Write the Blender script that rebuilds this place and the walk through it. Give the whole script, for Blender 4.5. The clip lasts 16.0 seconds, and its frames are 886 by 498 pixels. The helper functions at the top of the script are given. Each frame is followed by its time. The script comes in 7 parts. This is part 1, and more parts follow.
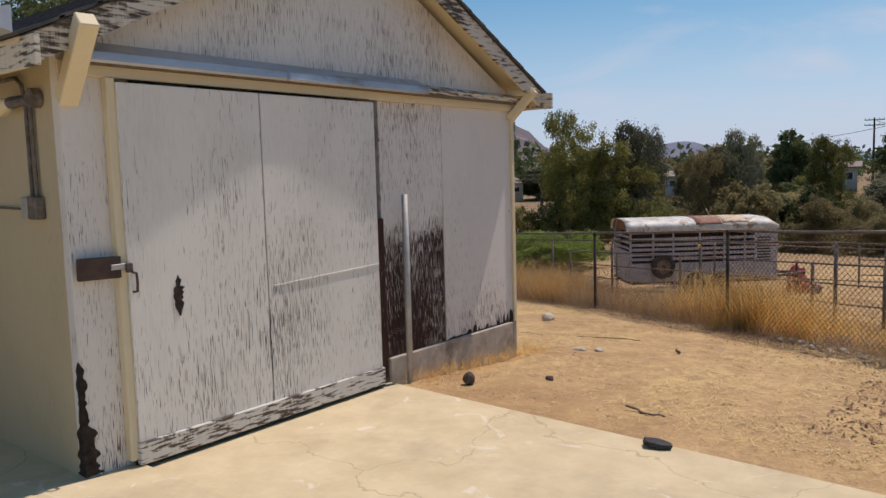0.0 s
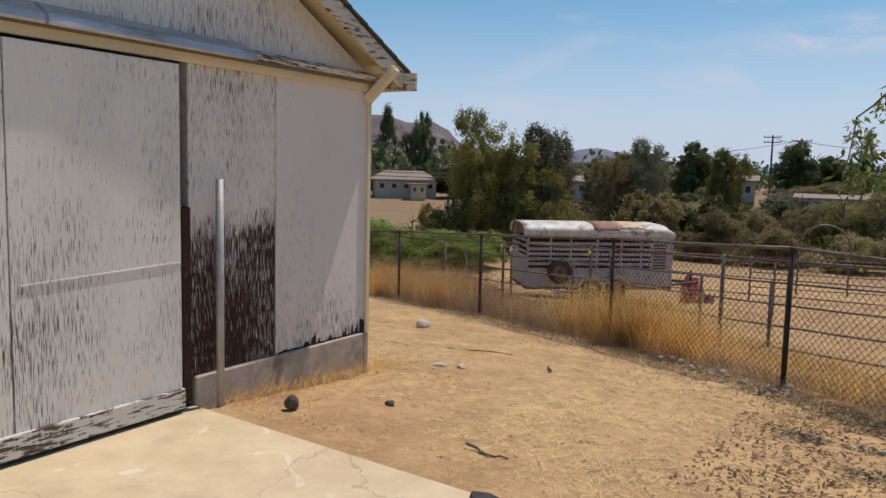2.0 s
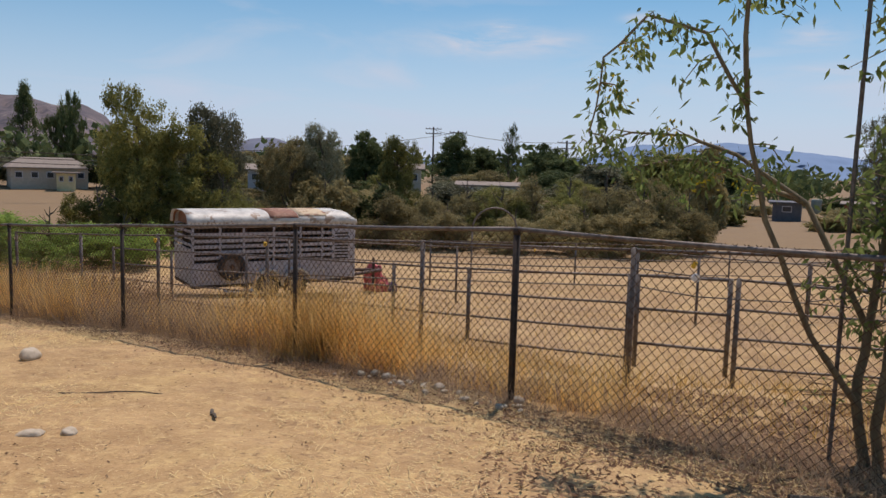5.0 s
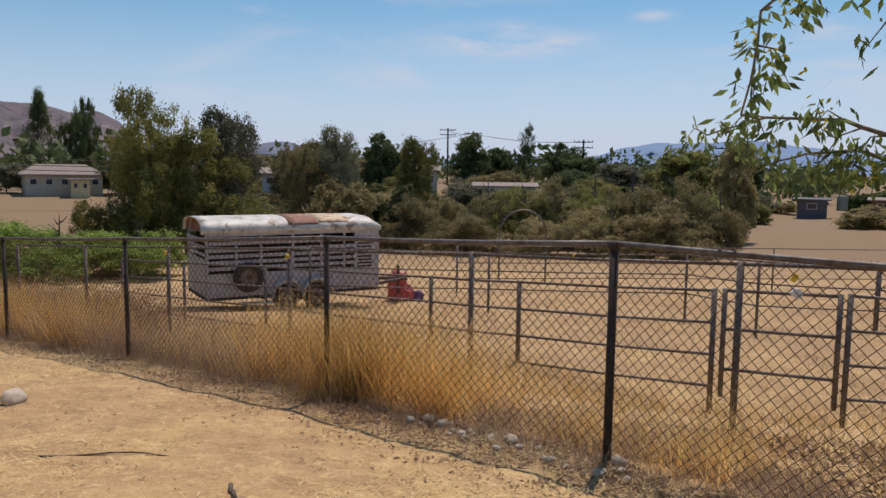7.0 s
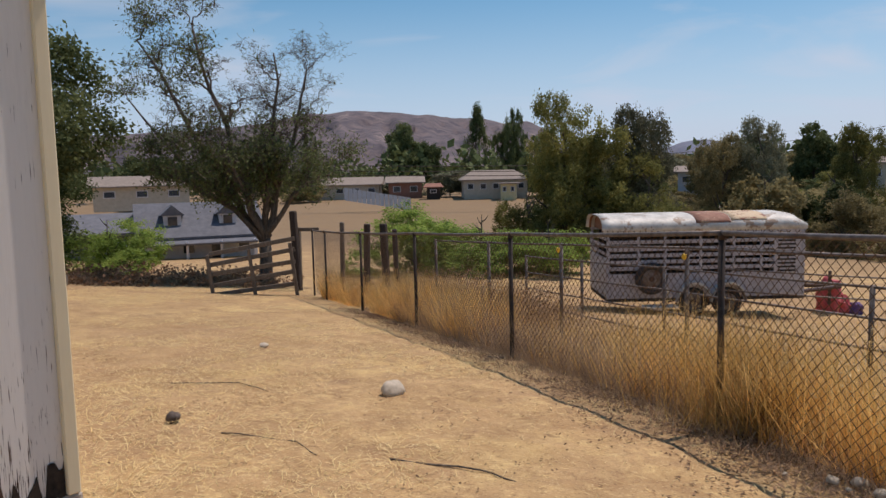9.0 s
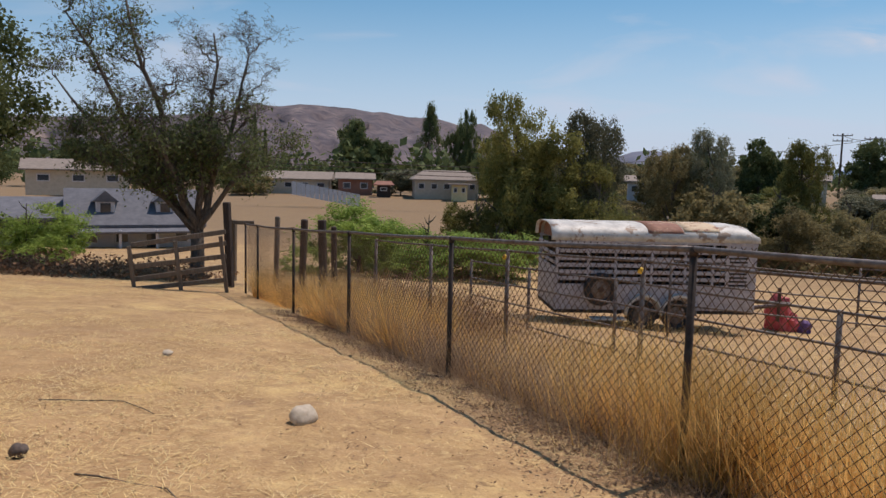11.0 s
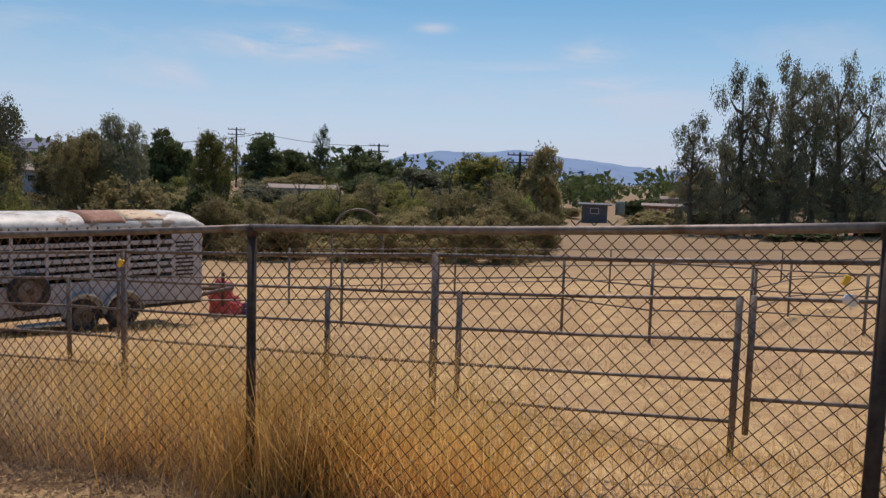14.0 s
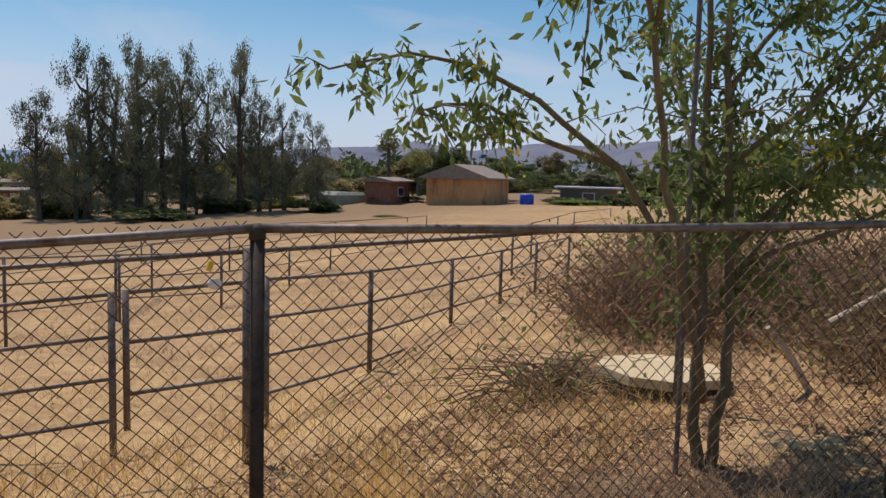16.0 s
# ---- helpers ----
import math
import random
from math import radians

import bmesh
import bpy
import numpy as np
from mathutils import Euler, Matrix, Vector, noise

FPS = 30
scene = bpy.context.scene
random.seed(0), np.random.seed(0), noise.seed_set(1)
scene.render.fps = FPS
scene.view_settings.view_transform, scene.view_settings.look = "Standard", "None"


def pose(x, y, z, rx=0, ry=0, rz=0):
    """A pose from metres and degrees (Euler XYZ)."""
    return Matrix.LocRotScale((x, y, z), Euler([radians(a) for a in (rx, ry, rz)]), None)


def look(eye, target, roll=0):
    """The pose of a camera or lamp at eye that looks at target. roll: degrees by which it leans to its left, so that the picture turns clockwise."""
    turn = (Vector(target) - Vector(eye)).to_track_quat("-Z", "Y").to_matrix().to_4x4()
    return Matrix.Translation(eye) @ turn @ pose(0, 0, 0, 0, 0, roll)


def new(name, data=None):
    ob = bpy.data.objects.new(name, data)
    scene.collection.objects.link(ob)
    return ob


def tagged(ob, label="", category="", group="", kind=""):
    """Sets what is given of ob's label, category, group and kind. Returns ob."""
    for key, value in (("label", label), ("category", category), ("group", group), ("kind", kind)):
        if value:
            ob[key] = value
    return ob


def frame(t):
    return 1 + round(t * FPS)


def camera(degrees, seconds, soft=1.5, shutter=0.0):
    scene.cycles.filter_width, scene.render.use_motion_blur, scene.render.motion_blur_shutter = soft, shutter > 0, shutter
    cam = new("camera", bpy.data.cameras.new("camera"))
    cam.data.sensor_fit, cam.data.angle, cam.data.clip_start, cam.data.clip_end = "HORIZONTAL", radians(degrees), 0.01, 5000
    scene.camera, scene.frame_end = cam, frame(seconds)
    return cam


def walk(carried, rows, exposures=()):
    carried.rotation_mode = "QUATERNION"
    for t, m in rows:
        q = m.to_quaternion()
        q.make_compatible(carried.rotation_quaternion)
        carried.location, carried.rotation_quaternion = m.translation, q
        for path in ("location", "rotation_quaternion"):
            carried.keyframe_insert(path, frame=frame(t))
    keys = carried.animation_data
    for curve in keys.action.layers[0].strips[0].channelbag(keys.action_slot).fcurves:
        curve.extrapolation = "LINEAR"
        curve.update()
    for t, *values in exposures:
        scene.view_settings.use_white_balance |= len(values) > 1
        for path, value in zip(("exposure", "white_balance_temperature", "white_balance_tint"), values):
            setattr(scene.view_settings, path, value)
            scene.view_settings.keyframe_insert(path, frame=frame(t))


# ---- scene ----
cam = camera(60.33, 16.0)
PATH = [
    (0, (4.22, -6.362, 1.687), (2.97, -4.813, 1.492), -1.6),
    (0.5, (4.229, -6.085, 1.673), (2.858, -4.642, 1.471), -0.5),
    (1, (4.283, -5.792, 1.655), (2.956, -4.31, 1.449), 0.2),
    (1.5, (4.222, -5.504, 1.622), (3.034, -3.908, 1.419), 1.0),
    (2, (4.117, -5.242, 1.632), (3.049, -3.564, 1.426), 1.4),
    (2.5, (4.009, -4.911, 1.564), (2.906, -3.255, 1.353), 1.1),
    (3, (3.9, -4.559, 1.552), (2.815, -2.892, 1.337), 1.3),
    (3.5, (3.768, -4.244, 1.498), (2.864, -2.473, 1.287), 1.5),
    (4, (3.591, -4.005, 1.422), (2.812, -2.175, 1.21), 1.5),
    (4.5, (3.49, -3.608, 1.377), (2.983, -1.684, 1.17), 1.8),
    (5, (3.345, -3.267, 1.424), (3.056, -1.3, 1.214), 1.6),
    (7.5, (2.723, -1.879, 1.389), (2.363, 0.078, 1.185), -0.0),
    (8, (2.7, -1.664, 1.343), (1.997, 0.197, 1.139), -0.9),
    (8.5, (2.73, -1.375, 1.32), (1.66, 0.303, 1.12), -1.3),
    (8.7, (2.7, -1.27, 1.298), (1.41, 0.245, 1.098), -1.5),
    (10.8, (2.302, -0.462, 1.239), (1.157, 1.167, 1.043), 1.8),
    (11, (2.21, -0.373, 1.232), (1.032, 1.231, 1.031), 1.4),
    (11.5, (2.023, -0.238, 1.204), (0.566, 1.117, 0.996), 0.6),
    (12, (1.727, -0.02, 1.226), (0.406, 1.466, 1.02), 0.9),
    (12.5, (1.528, 0.144, 1.218), (0.619, 1.915, 1.02), 2.3),
    (13, (1.346, 0.14, 1.201), (0.811, 2.057, 1.008), 2.5),
    (13.5, (1.29, 0.157, 1.15), (1.198, 2.146, 0.966), 2.2),
    (14, (1.308, 0.198, 1.093), (1.535, 2.177, 0.911), 1.8),
    (14.5, (1.397, 0.279, 1.131), (1.922, 2.199, 0.944), 1.4),
    (15, (1.375, 0.297, 1.127), (2.418, 1.994, 0.946), 2.0),
    (15.5, (1.285, 0.282, 1.161), (2.766, 1.615, 0.984), 2.0),
    (16, (1.274, 0.294, 1.18), (2.854, 1.507, 0.996), 1.5),
]
walk(cam, [(t, look(eye, target, roll)) for t, eye, target, roll in PATH], [(0.0, -0.24, 7050, 21), (16.0, -0.22, 7050, 21)])

# ---- light ----
world = bpy.data.worlds.new("sky")
scene.world = world
world.use_nodes = True
SUN_TO = Vector((0.10, 0.46, 1.0)).normalized()
SUN_ELEV = math.asin(SUN_TO.z)
SUN_ROT = math.atan2(SUN_TO.x, SUN_TO.y)


def sky_world():
    nt = world.node_tree
    nt.nodes.clear()
    out = nt.nodes.new("ShaderNodeOutputWorld")
    bg = nt.nodes.new("ShaderNodeBackground")
    sky = nt.nodes.new("ShaderNodeTexSky")
    sky.sky_type = "NISHITA"
    sky.sun_disc = False
    sky.sun_elevation = SUN_ELEV
    sky.sun_rotation = SUN_ROT
    sky.altitude = 300
    sky.air_density = 1.0
    sky.dust_density = 0.3
    sky.ozone_density = 3.0
    bg.inputs["Strength"].default_value = 0.12
    nt.links.new(sky.outputs[0], bg.inputs["Color"])
    # thin wisps of high cloud
    geo = nt.nodes.new("ShaderNodeTexCoord")
    sep = nt.nodes.new("ShaderNodeSeparateXYZ")
    nt.links.new(geo.outputs["Generated"], sep.inputs[0])
    div = nt.nodes.new("ShaderNodeMath"); div.operation = "ADD"; div.inputs[1].default_value = 0.12
    nt.links.new(sep.outputs["Z"], div.inputs[0])
    px = nt.nodes.new("ShaderNodeMath"); px.operation = "DIVIDE"
    py = nt.nodes.new("ShaderNodeMath"); py.operation = "DIVIDE"
    nt.links.new(sep.outputs["X"], px.inputs[0]); nt.links.new(div.outputs[0], px.inputs[1])
    nt.links.new(sep.outputs["Y"], py.inputs[0]); nt.links.new(div.outputs[0], py.inputs[1])
    comb = nt.nodes.new("ShaderNodeCombineXYZ")
    nt.links.new(px.outputs[0], comb.inputs[0]); nt.links.new(py.outputs[0], comb.inputs[1])
    n1 = nt.nodes.new("ShaderNodeTexNoise")
    n1.inputs["Scale"].default_value = 0.75; n1.inputs["Detail"].default_value = 7; n1.inputs["Distortion"].default_value = 0.7
    nt.links.new(comb.outputs[0], n1.inputs["Vector"])
    ramp = nt.nodes.new("ShaderNodeValToRGB")
    ramp.color_ramp.elements[0].position = 0.53; ramp.color_ramp.elements[0].color = (0, 0, 0, 1)
    ramp.color_ramp.elements[1].position = 0.80; ramp.color_ramp.elements[1].color = (0.75, 0.75, 0.75, 1)
    nt.links.new(n1.outputs["Fac"], ramp.inputs[0])
    mix = nt.nodes.new("ShaderNodeMix"); mix.data_type = "RGBA"
    # the drawn-out wisps low in the north: bearing, height, half width, half height, all in degrees, and density
    bear = nt.nodes.new("ShaderNodeMath"); bear.operation = "ARCTAN2"
    nt.links.new(sep.outputs["X"], bear.inputs[0]); nt.links.new(sep.outputs["Y"], bear.inputs[1])
    high = nt.nodes.new("ShaderNodeMath"); high.operation = "ARCSINE"
    nt.links.new(sep.outputs["Z"], high.inputs[0])
    flat = nt.nodes.new("ShaderNodeCombineXYZ")
    nt.links.new(bear.outputs[0], flat.inputs[0]); nt.links.new(high.outputs[0], flat.inputs[1])
    sm = nt.nodes.new("ShaderNodeMapping"); sm.inputs["Scale"].default_value = (9, 42, 1); sm.inputs["Rotation"].default_value = (0, 0, 0.06)
    nt.links.new(flat.outputs[0], sm.inputs[0])
    n2 = nt.nodes.new("ShaderNodeTexNoise")
    n2.inputs["Scale"].default_value = 1.0; n2.inputs["Detail"].default_value = 8; n2.inputs["Roughness"].default_value = 0.62; n2.inputs["Distortion"].default_value = 0.5
    nt.links.new(sm.outputs[0], n2.inputs["Vector"])
    fray = nt.nodes.new("ShaderNodeMapRange")
    fray.inputs["From Min"].default_value, fray.inputs["From Max"].default_value = 0.36, 0.66
    nt.links.new(n2.outputs["Fac"], fray.inputs["Value"])

    def m2(op, a, c):
        x = nt.nodes.new("ShaderNodeMath"); x.operation = op
        for i, v in enumerate((a, c)):
            if isinstance(v, (int, float)):
                x.inputs[i].default_value = v
            else:
                nt.links.new(v, x.inputs[i])
        return x.outputs[0]
    total = ramp.outputs[0]
    for az, el, w, h, dens in ((-5.2, 9.2, 5.6, 0.95, 1.0), (-4.2, 10.3, 1.6, 0.5, 0.7), (16.7, 9.3, 2.2, 0.8, 0.7), (19.0, 7.2, 3.4, 0.45, 0.8), (5.4, 10.9, 1.2, 0.35, 0.6), (10.0, 6.2, 9.0, 1.1, 0.35)):
        da = m2("DIVIDE", m2("SUBTRACT", bear.outputs[0], radians(az)), radians(w))
        de = m2("DIVIDE", m2("SUBTRACT", high.outputs[0], radians(el)), radians(h))
        r2 = m2("ADD", m2("MULTIPLY", da, da), m2("MULTIPLY", de, de))
        bell = m2("POWER", 2.718, m2("MULTIPLY", r2, -1.0))
        total = m2("ADD", total, m2("MULTIPLY", m2("MULTIPLY", bell, dens), fray.outputs[0]))
    nt.links.new(m2("MINIMUM", total, 0.62), mix.inputs["Factor"])
    nt.links.new(sky.outputs[0], mix.inputs["A"])
    mix.inputs["B"].default_value = (6.3, 6.6, 7.0, 1)
    # pale haze towards the horizon
    hz = nt.nodes.new("ShaderNodeMapRange")
    hz.interpolation_type = "SMOOTHSTEP"
    hz.inputs["From Min"].default_value, hz.inputs["From Max"].default_value = -0.02, 0.26
    hz.inputs["To Min"].default_value, hz.inputs["To Max"].default_value = 0.85, 0.0
    nt.links.new(sep.outputs["Z"], hz.inputs["Value"])
    mh = nt.nodes.new("ShaderNodeMix"); mh.data_type = "RGBA"
    nt.links.new(hz.outputs[0], mh.inputs["Factor"])
    deep = nt.nodes.new("ShaderNodeHueSaturation")
    deep.inputs["Saturation"].default_value = 1.3
    deep.inputs["Hue"].default_value = 0.485
    nt.links.new(sky.outputs[0], deep.inputs["Color"])
    nt.links.new(deep.outputs[0], mix.inputs["A"])
    nt.links.new(mix.outputs["Result"], mh.inputs["A"])
    mh.inputs["B"].default_value = (4.2, 5.7, 7.9, 1)
    nt.links.new(mh.outputs["Result"], bg.inputs["Color"])
    nt.links.new(bg.outputs[0], out.inputs[0])


sky_world()
sun = new("sun", bpy.data.lights.new("sun", "SUN"))
sun.data.energy = 4.2
sun.data.angle = radians(0.55)
sun.data.color = (1.0, 0.95, 0.88)
sun.matrix_world = look(SUN_TO * 50, (0, 0, 0))

# ---- materials ----


def mat(name, c1, c2, scale=6.0, rough=0.8, bump=0.3, metal=0.0, stretch=(1, 1, 1), c3=None, scale3=1.2, t3=(0.55, 0.7), vary=0.0, dist=0.01, spec=0.4):
    """A surface of two tones at grain size, a third in larger patches, and fine relief."""
    m = bpy.data.materials.new(name)
    m.use_nodes = True
    nt = m.node_tree
    b = nt.nodes["Principled BSDF"]
    b.inputs["Roughness"].default_value = rough
    b.inputs["Metallic"].default_value = metal
    b.inputs["Specular IOR Level"].default_value = spec
    tc = nt.nodes.new("ShaderNodeTexCoord")
    mp = nt.nodes.new("ShaderNodeMapping")
    mp.inputs["Scale"].default_value = stretch
    nt.links.new(tc.outputs["Object"], mp.inputs[0])
    n = nt.nodes.new("ShaderNodeTexNoise")
    n.inputs["Scale"].default_value = scale
    n.inputs["Detail"].default_value = 6
    n.inputs["Roughness"].default_value = 0.65
    nt.links.new(mp.outputs[0], n.inputs["Vector"])
    r = nt.nodes.new("ShaderNodeValToRGB")
    r.color_ramp.elements[0].position, r.color_ramp.elements[1].position = 0.35, 0.66
    r.color_ramp.elements[0].color, r.color_ramp.elements[1].color = (*c1, 1), (*c2, 1)
    nt.links.new(n.outputs["Fac"], r.inputs[0])
    col = r.outputs[0]
    if c3:
        n3 = nt.nodes.new("ShaderNodeTexNoise")
        n3.inputs["Scale"].default_value = scale3
        n3.inputs["Detail"].default_value = 5
        n3.inputs["Roughness"].default_value = 0.7
        nt.links.new(mp.outputs[0], n3.inputs["Vector"])
        r3 = nt.nodes.new("ShaderNodeMapRange")
        r3.inputs["From Min"].default_value, r3.inputs["From Max"].default_value = t3
        nt.links.new(n3.outputs["Fac"], r3.inputs["Value"])
        mx = nt.nodes.new("ShaderNodeMix")
        mx.data_type = "RGBA"
        mx.inputs["B"].default_value = (*c3, 1)
        nt.links.new(r3.outputs[0], mx.inputs["Factor"])
        nt.links.new(col, mx.inputs["A"])
        col = mx.outputs["Result"]
    if vary:
        oi = nt.nodes.new("ShaderNodeNewGeometry")
        o2 = nt.nodes.new("ShaderNodeObjectInfo")
        ad = nt.nodes.new("ShaderNodeMath")
        ad.operation = "ADD"
        nt.links.new(oi.outputs["Random Per Island"], ad.inputs[0])
        nt.links.new(o2.outputs["Random"], ad.inputs[1])
        mr = nt.nodes.new("ShaderNodeMapRange")
        mr.inputs["From Max"].default_value = 2.0
        mr.inputs["To Min"].default_value, mr.inputs["To Max"].default_value = 1 - vary, 1 + vary
        nt.links.new(ad.outputs[0], mr.inputs["Value"])
        hs = nt.nodes.new("ShaderNodeHueSaturation")
        nt.links.new(mr.outputs[0], hs.inputs["Value"])
        nt.links.new(col, hs.inputs["Color"])
        col = hs.outputs[0]
    nt.links.new(col, b.inputs["Base Color"])
    if bump:
        bp = nt.nodes.new("ShaderNodeBump")
        bp.inputs["Strength"].default_value = bump
        bp.inputs["Distance"].default_value = dist
        nt.links.new(n.outputs["Fac"], bp.inputs["Height"])
        nt.links.new(bp.outputs[0], b.inputs["Normal"])
    return m


def peel(name, paint, wood, amount, low=0.0, z0=0.2, z1=1.3, soft=0.05, dirty=0.25, grain=(210, 210, 9.0)):
    """Weathered paint that flakes off in upright slivers and shows the wood under it. amount: share of bare wood; low: how much
    more is lost between the heights z0 and z1."""
    m = bpy.data.materials.new(name)
    m.use_nodes = True
    nt = m.node_tree
    b = nt.nodes["Principled BSDF"]
    b.inputs["Roughness"].default_value = 0.75
    b.inputs["Specular IOR Level"].default_value = 0.3
    tc = nt.nodes.new("ShaderNodeTexCoord")

    def tex(scale, stretch, detail=5, rough=0.6):
        mp = nt.nodes.new("ShaderNodeMapping")
        mp.inputs["Scale"].default_value = stretch
        nt.links.new(tc.outputs["Object"], mp.inputs[0])
        n = nt.nodes.new("ShaderNodeTexNoise")
        n.inputs["Scale"].default_value = scale
        n.inputs["Detail"].default_value = detail
        n.inputs["Roughness"].default_value = rough
        nt.links.new(mp.outputs[0], n.inputs["Vector"])
        return n.outputs["Fac"]

    def math_(op, a, c):
        x = nt.nodes.new("ShaderNodeMath")
        x.operation = op
        for i, v in enumerate((a, c)):
            if isinstance(v, (int, float)):
                x.inputs[i].default_value = v
            else:
                nt.links.new(v, x.inputs[i])
        return x.outputs[0]

    sliver = tex(1.0, grain, 3, 0.55)
    patch = tex(1.1, (1, 1, 0.6), 3, 0.6)
    fine = tex(1.0, (90, 90, 7), 4, 0.6)
    sep = nt.nodes.new("ShaderNodeSeparateXYZ")
    nt.links.new(tc.outputs["Object"], sep.inputs[0])
    mr = nt.nodes.new("ShaderNodeMapRange")
    mr.inputs["From Min"].default_value, mr.inputs["From Max"].default_value = z0, z1
    mr.inputs["To Min"].default_value, mr.inputs["To Max"].default_value = low, 0.0
    nt.links.new(sep.outputs["Z"], mr.inputs["Value"])
    s = math_("ADD", math_("MULTIPLY", sliver, 0.62), math_("MULTIPLY", patch, 0.34))
    s = math_("ADD", s, math_("MULTIPLY", fine, 0.16))
    s = math_("ADD", s, mr.outputs[0])
    edge = nt.nodes.new("ShaderNodeMapRange")
    edge.inputs["From Min"].default_value = 0.815 - amount
    edge.inputs["From Max"].default_value = 0.815 - amount + soft
    nt.links.new(s, edge.inputs["Value"])
    woodcol = nt.nodes.new("ShaderNodeValToRGB")
    woodcol.color_ramp.elements[0].position, woodcol.color_ramp.elements[1].position = 0.3, 0.7
    woodcol.color_ramp.elements[0].color = (*[v * 0.45 for v in wood], 1)
    woodcol.color_ramp.elements[1].color = (*wood, 1)
    nt.links.new(fine, woodcol.inputs[0])
    grime = tex(2.3, (1, 1, 0.5), 6, 0.7)
    pc = nt.nodes.new("ShaderNodeMix")
    pc.data_type = "RGBA"
    pc.inputs["A"].default_value = (*paint, 1)
    pc.inputs["B"].default_value = (*[v * 0.74 for v in paint], 1)
    g2 = nt.nodes.new("ShaderNodeMapRange")
    g2.inputs["From Min"].default_value, g2.inputs["From Max"].default_value = 0.45, 0.75
    g2.inputs["To Max"].default_value = dirty * 2
    nt.links.new(math_("ADD", math_("MULTIPLY", grime, 0.6), math_("MULTIPLY", fine, 0.4)), g2.inputs["Value"])
    nt.links.new(g2.outputs[0], pc.inputs["Factor"])
    mx = nt.nodes.new("ShaderNodeMix")
    mx.data_type = "RGBA"
    nt.links.new(edge.outputs[0], mx.inputs["Factor"])
    nt.links.new(pc.outputs["Result"], mx.inputs["A"])
    nt.links.new(woodcol.outputs[0], mx.inputs["B"])
    nt.links.new(mx.outputs["Result"], b.inputs["Base Color"])
    bp = nt.nodes.new("ShaderNodeBump")
    bp.inputs["Strength"].default_value = 0.35
    bp.inputs["Distance"].default_value = 0.004
    h = math_("SUBTRACT", math_("MULTIPLY", fine, 0.5), edge.outputs[0])
    nt.links.new(h, bp.inputs["Height"])
    nt.links.new(bp.outputs[0], b.inputs["Normal"])
    return m


def leaf_mat(name, c1, c2, glow_through=0.35, vary=0.35):
    m = mat(name, c1, c2, scale=3.0, rough=0.75, bump=0, vary=vary, spec=0.12)
    nt = m.node_tree
    b = nt.nodes["Principled BSDF"]
    out = [n for n in nt.nodes if n.type == "OUTPUT_MATERIAL"][0]
    tr = nt.nodes.new("ShaderNodeBsdfTranslucent")
    src = b.inputs["Base Color"].links[0].from_socket
    nt.links.new(src, tr.inputs[0])
    mx = nt.nodes.new("ShaderNodeMixShader")
    mx.inputs[0].default_value = glow_through
    nt.links.new(b.outputs[0], mx.inputs[1])
    nt.links.new(tr.outputs[0], mx.inputs[2])
    nt.links.new(mx.outputs[0], out.inputs[0])
    return m


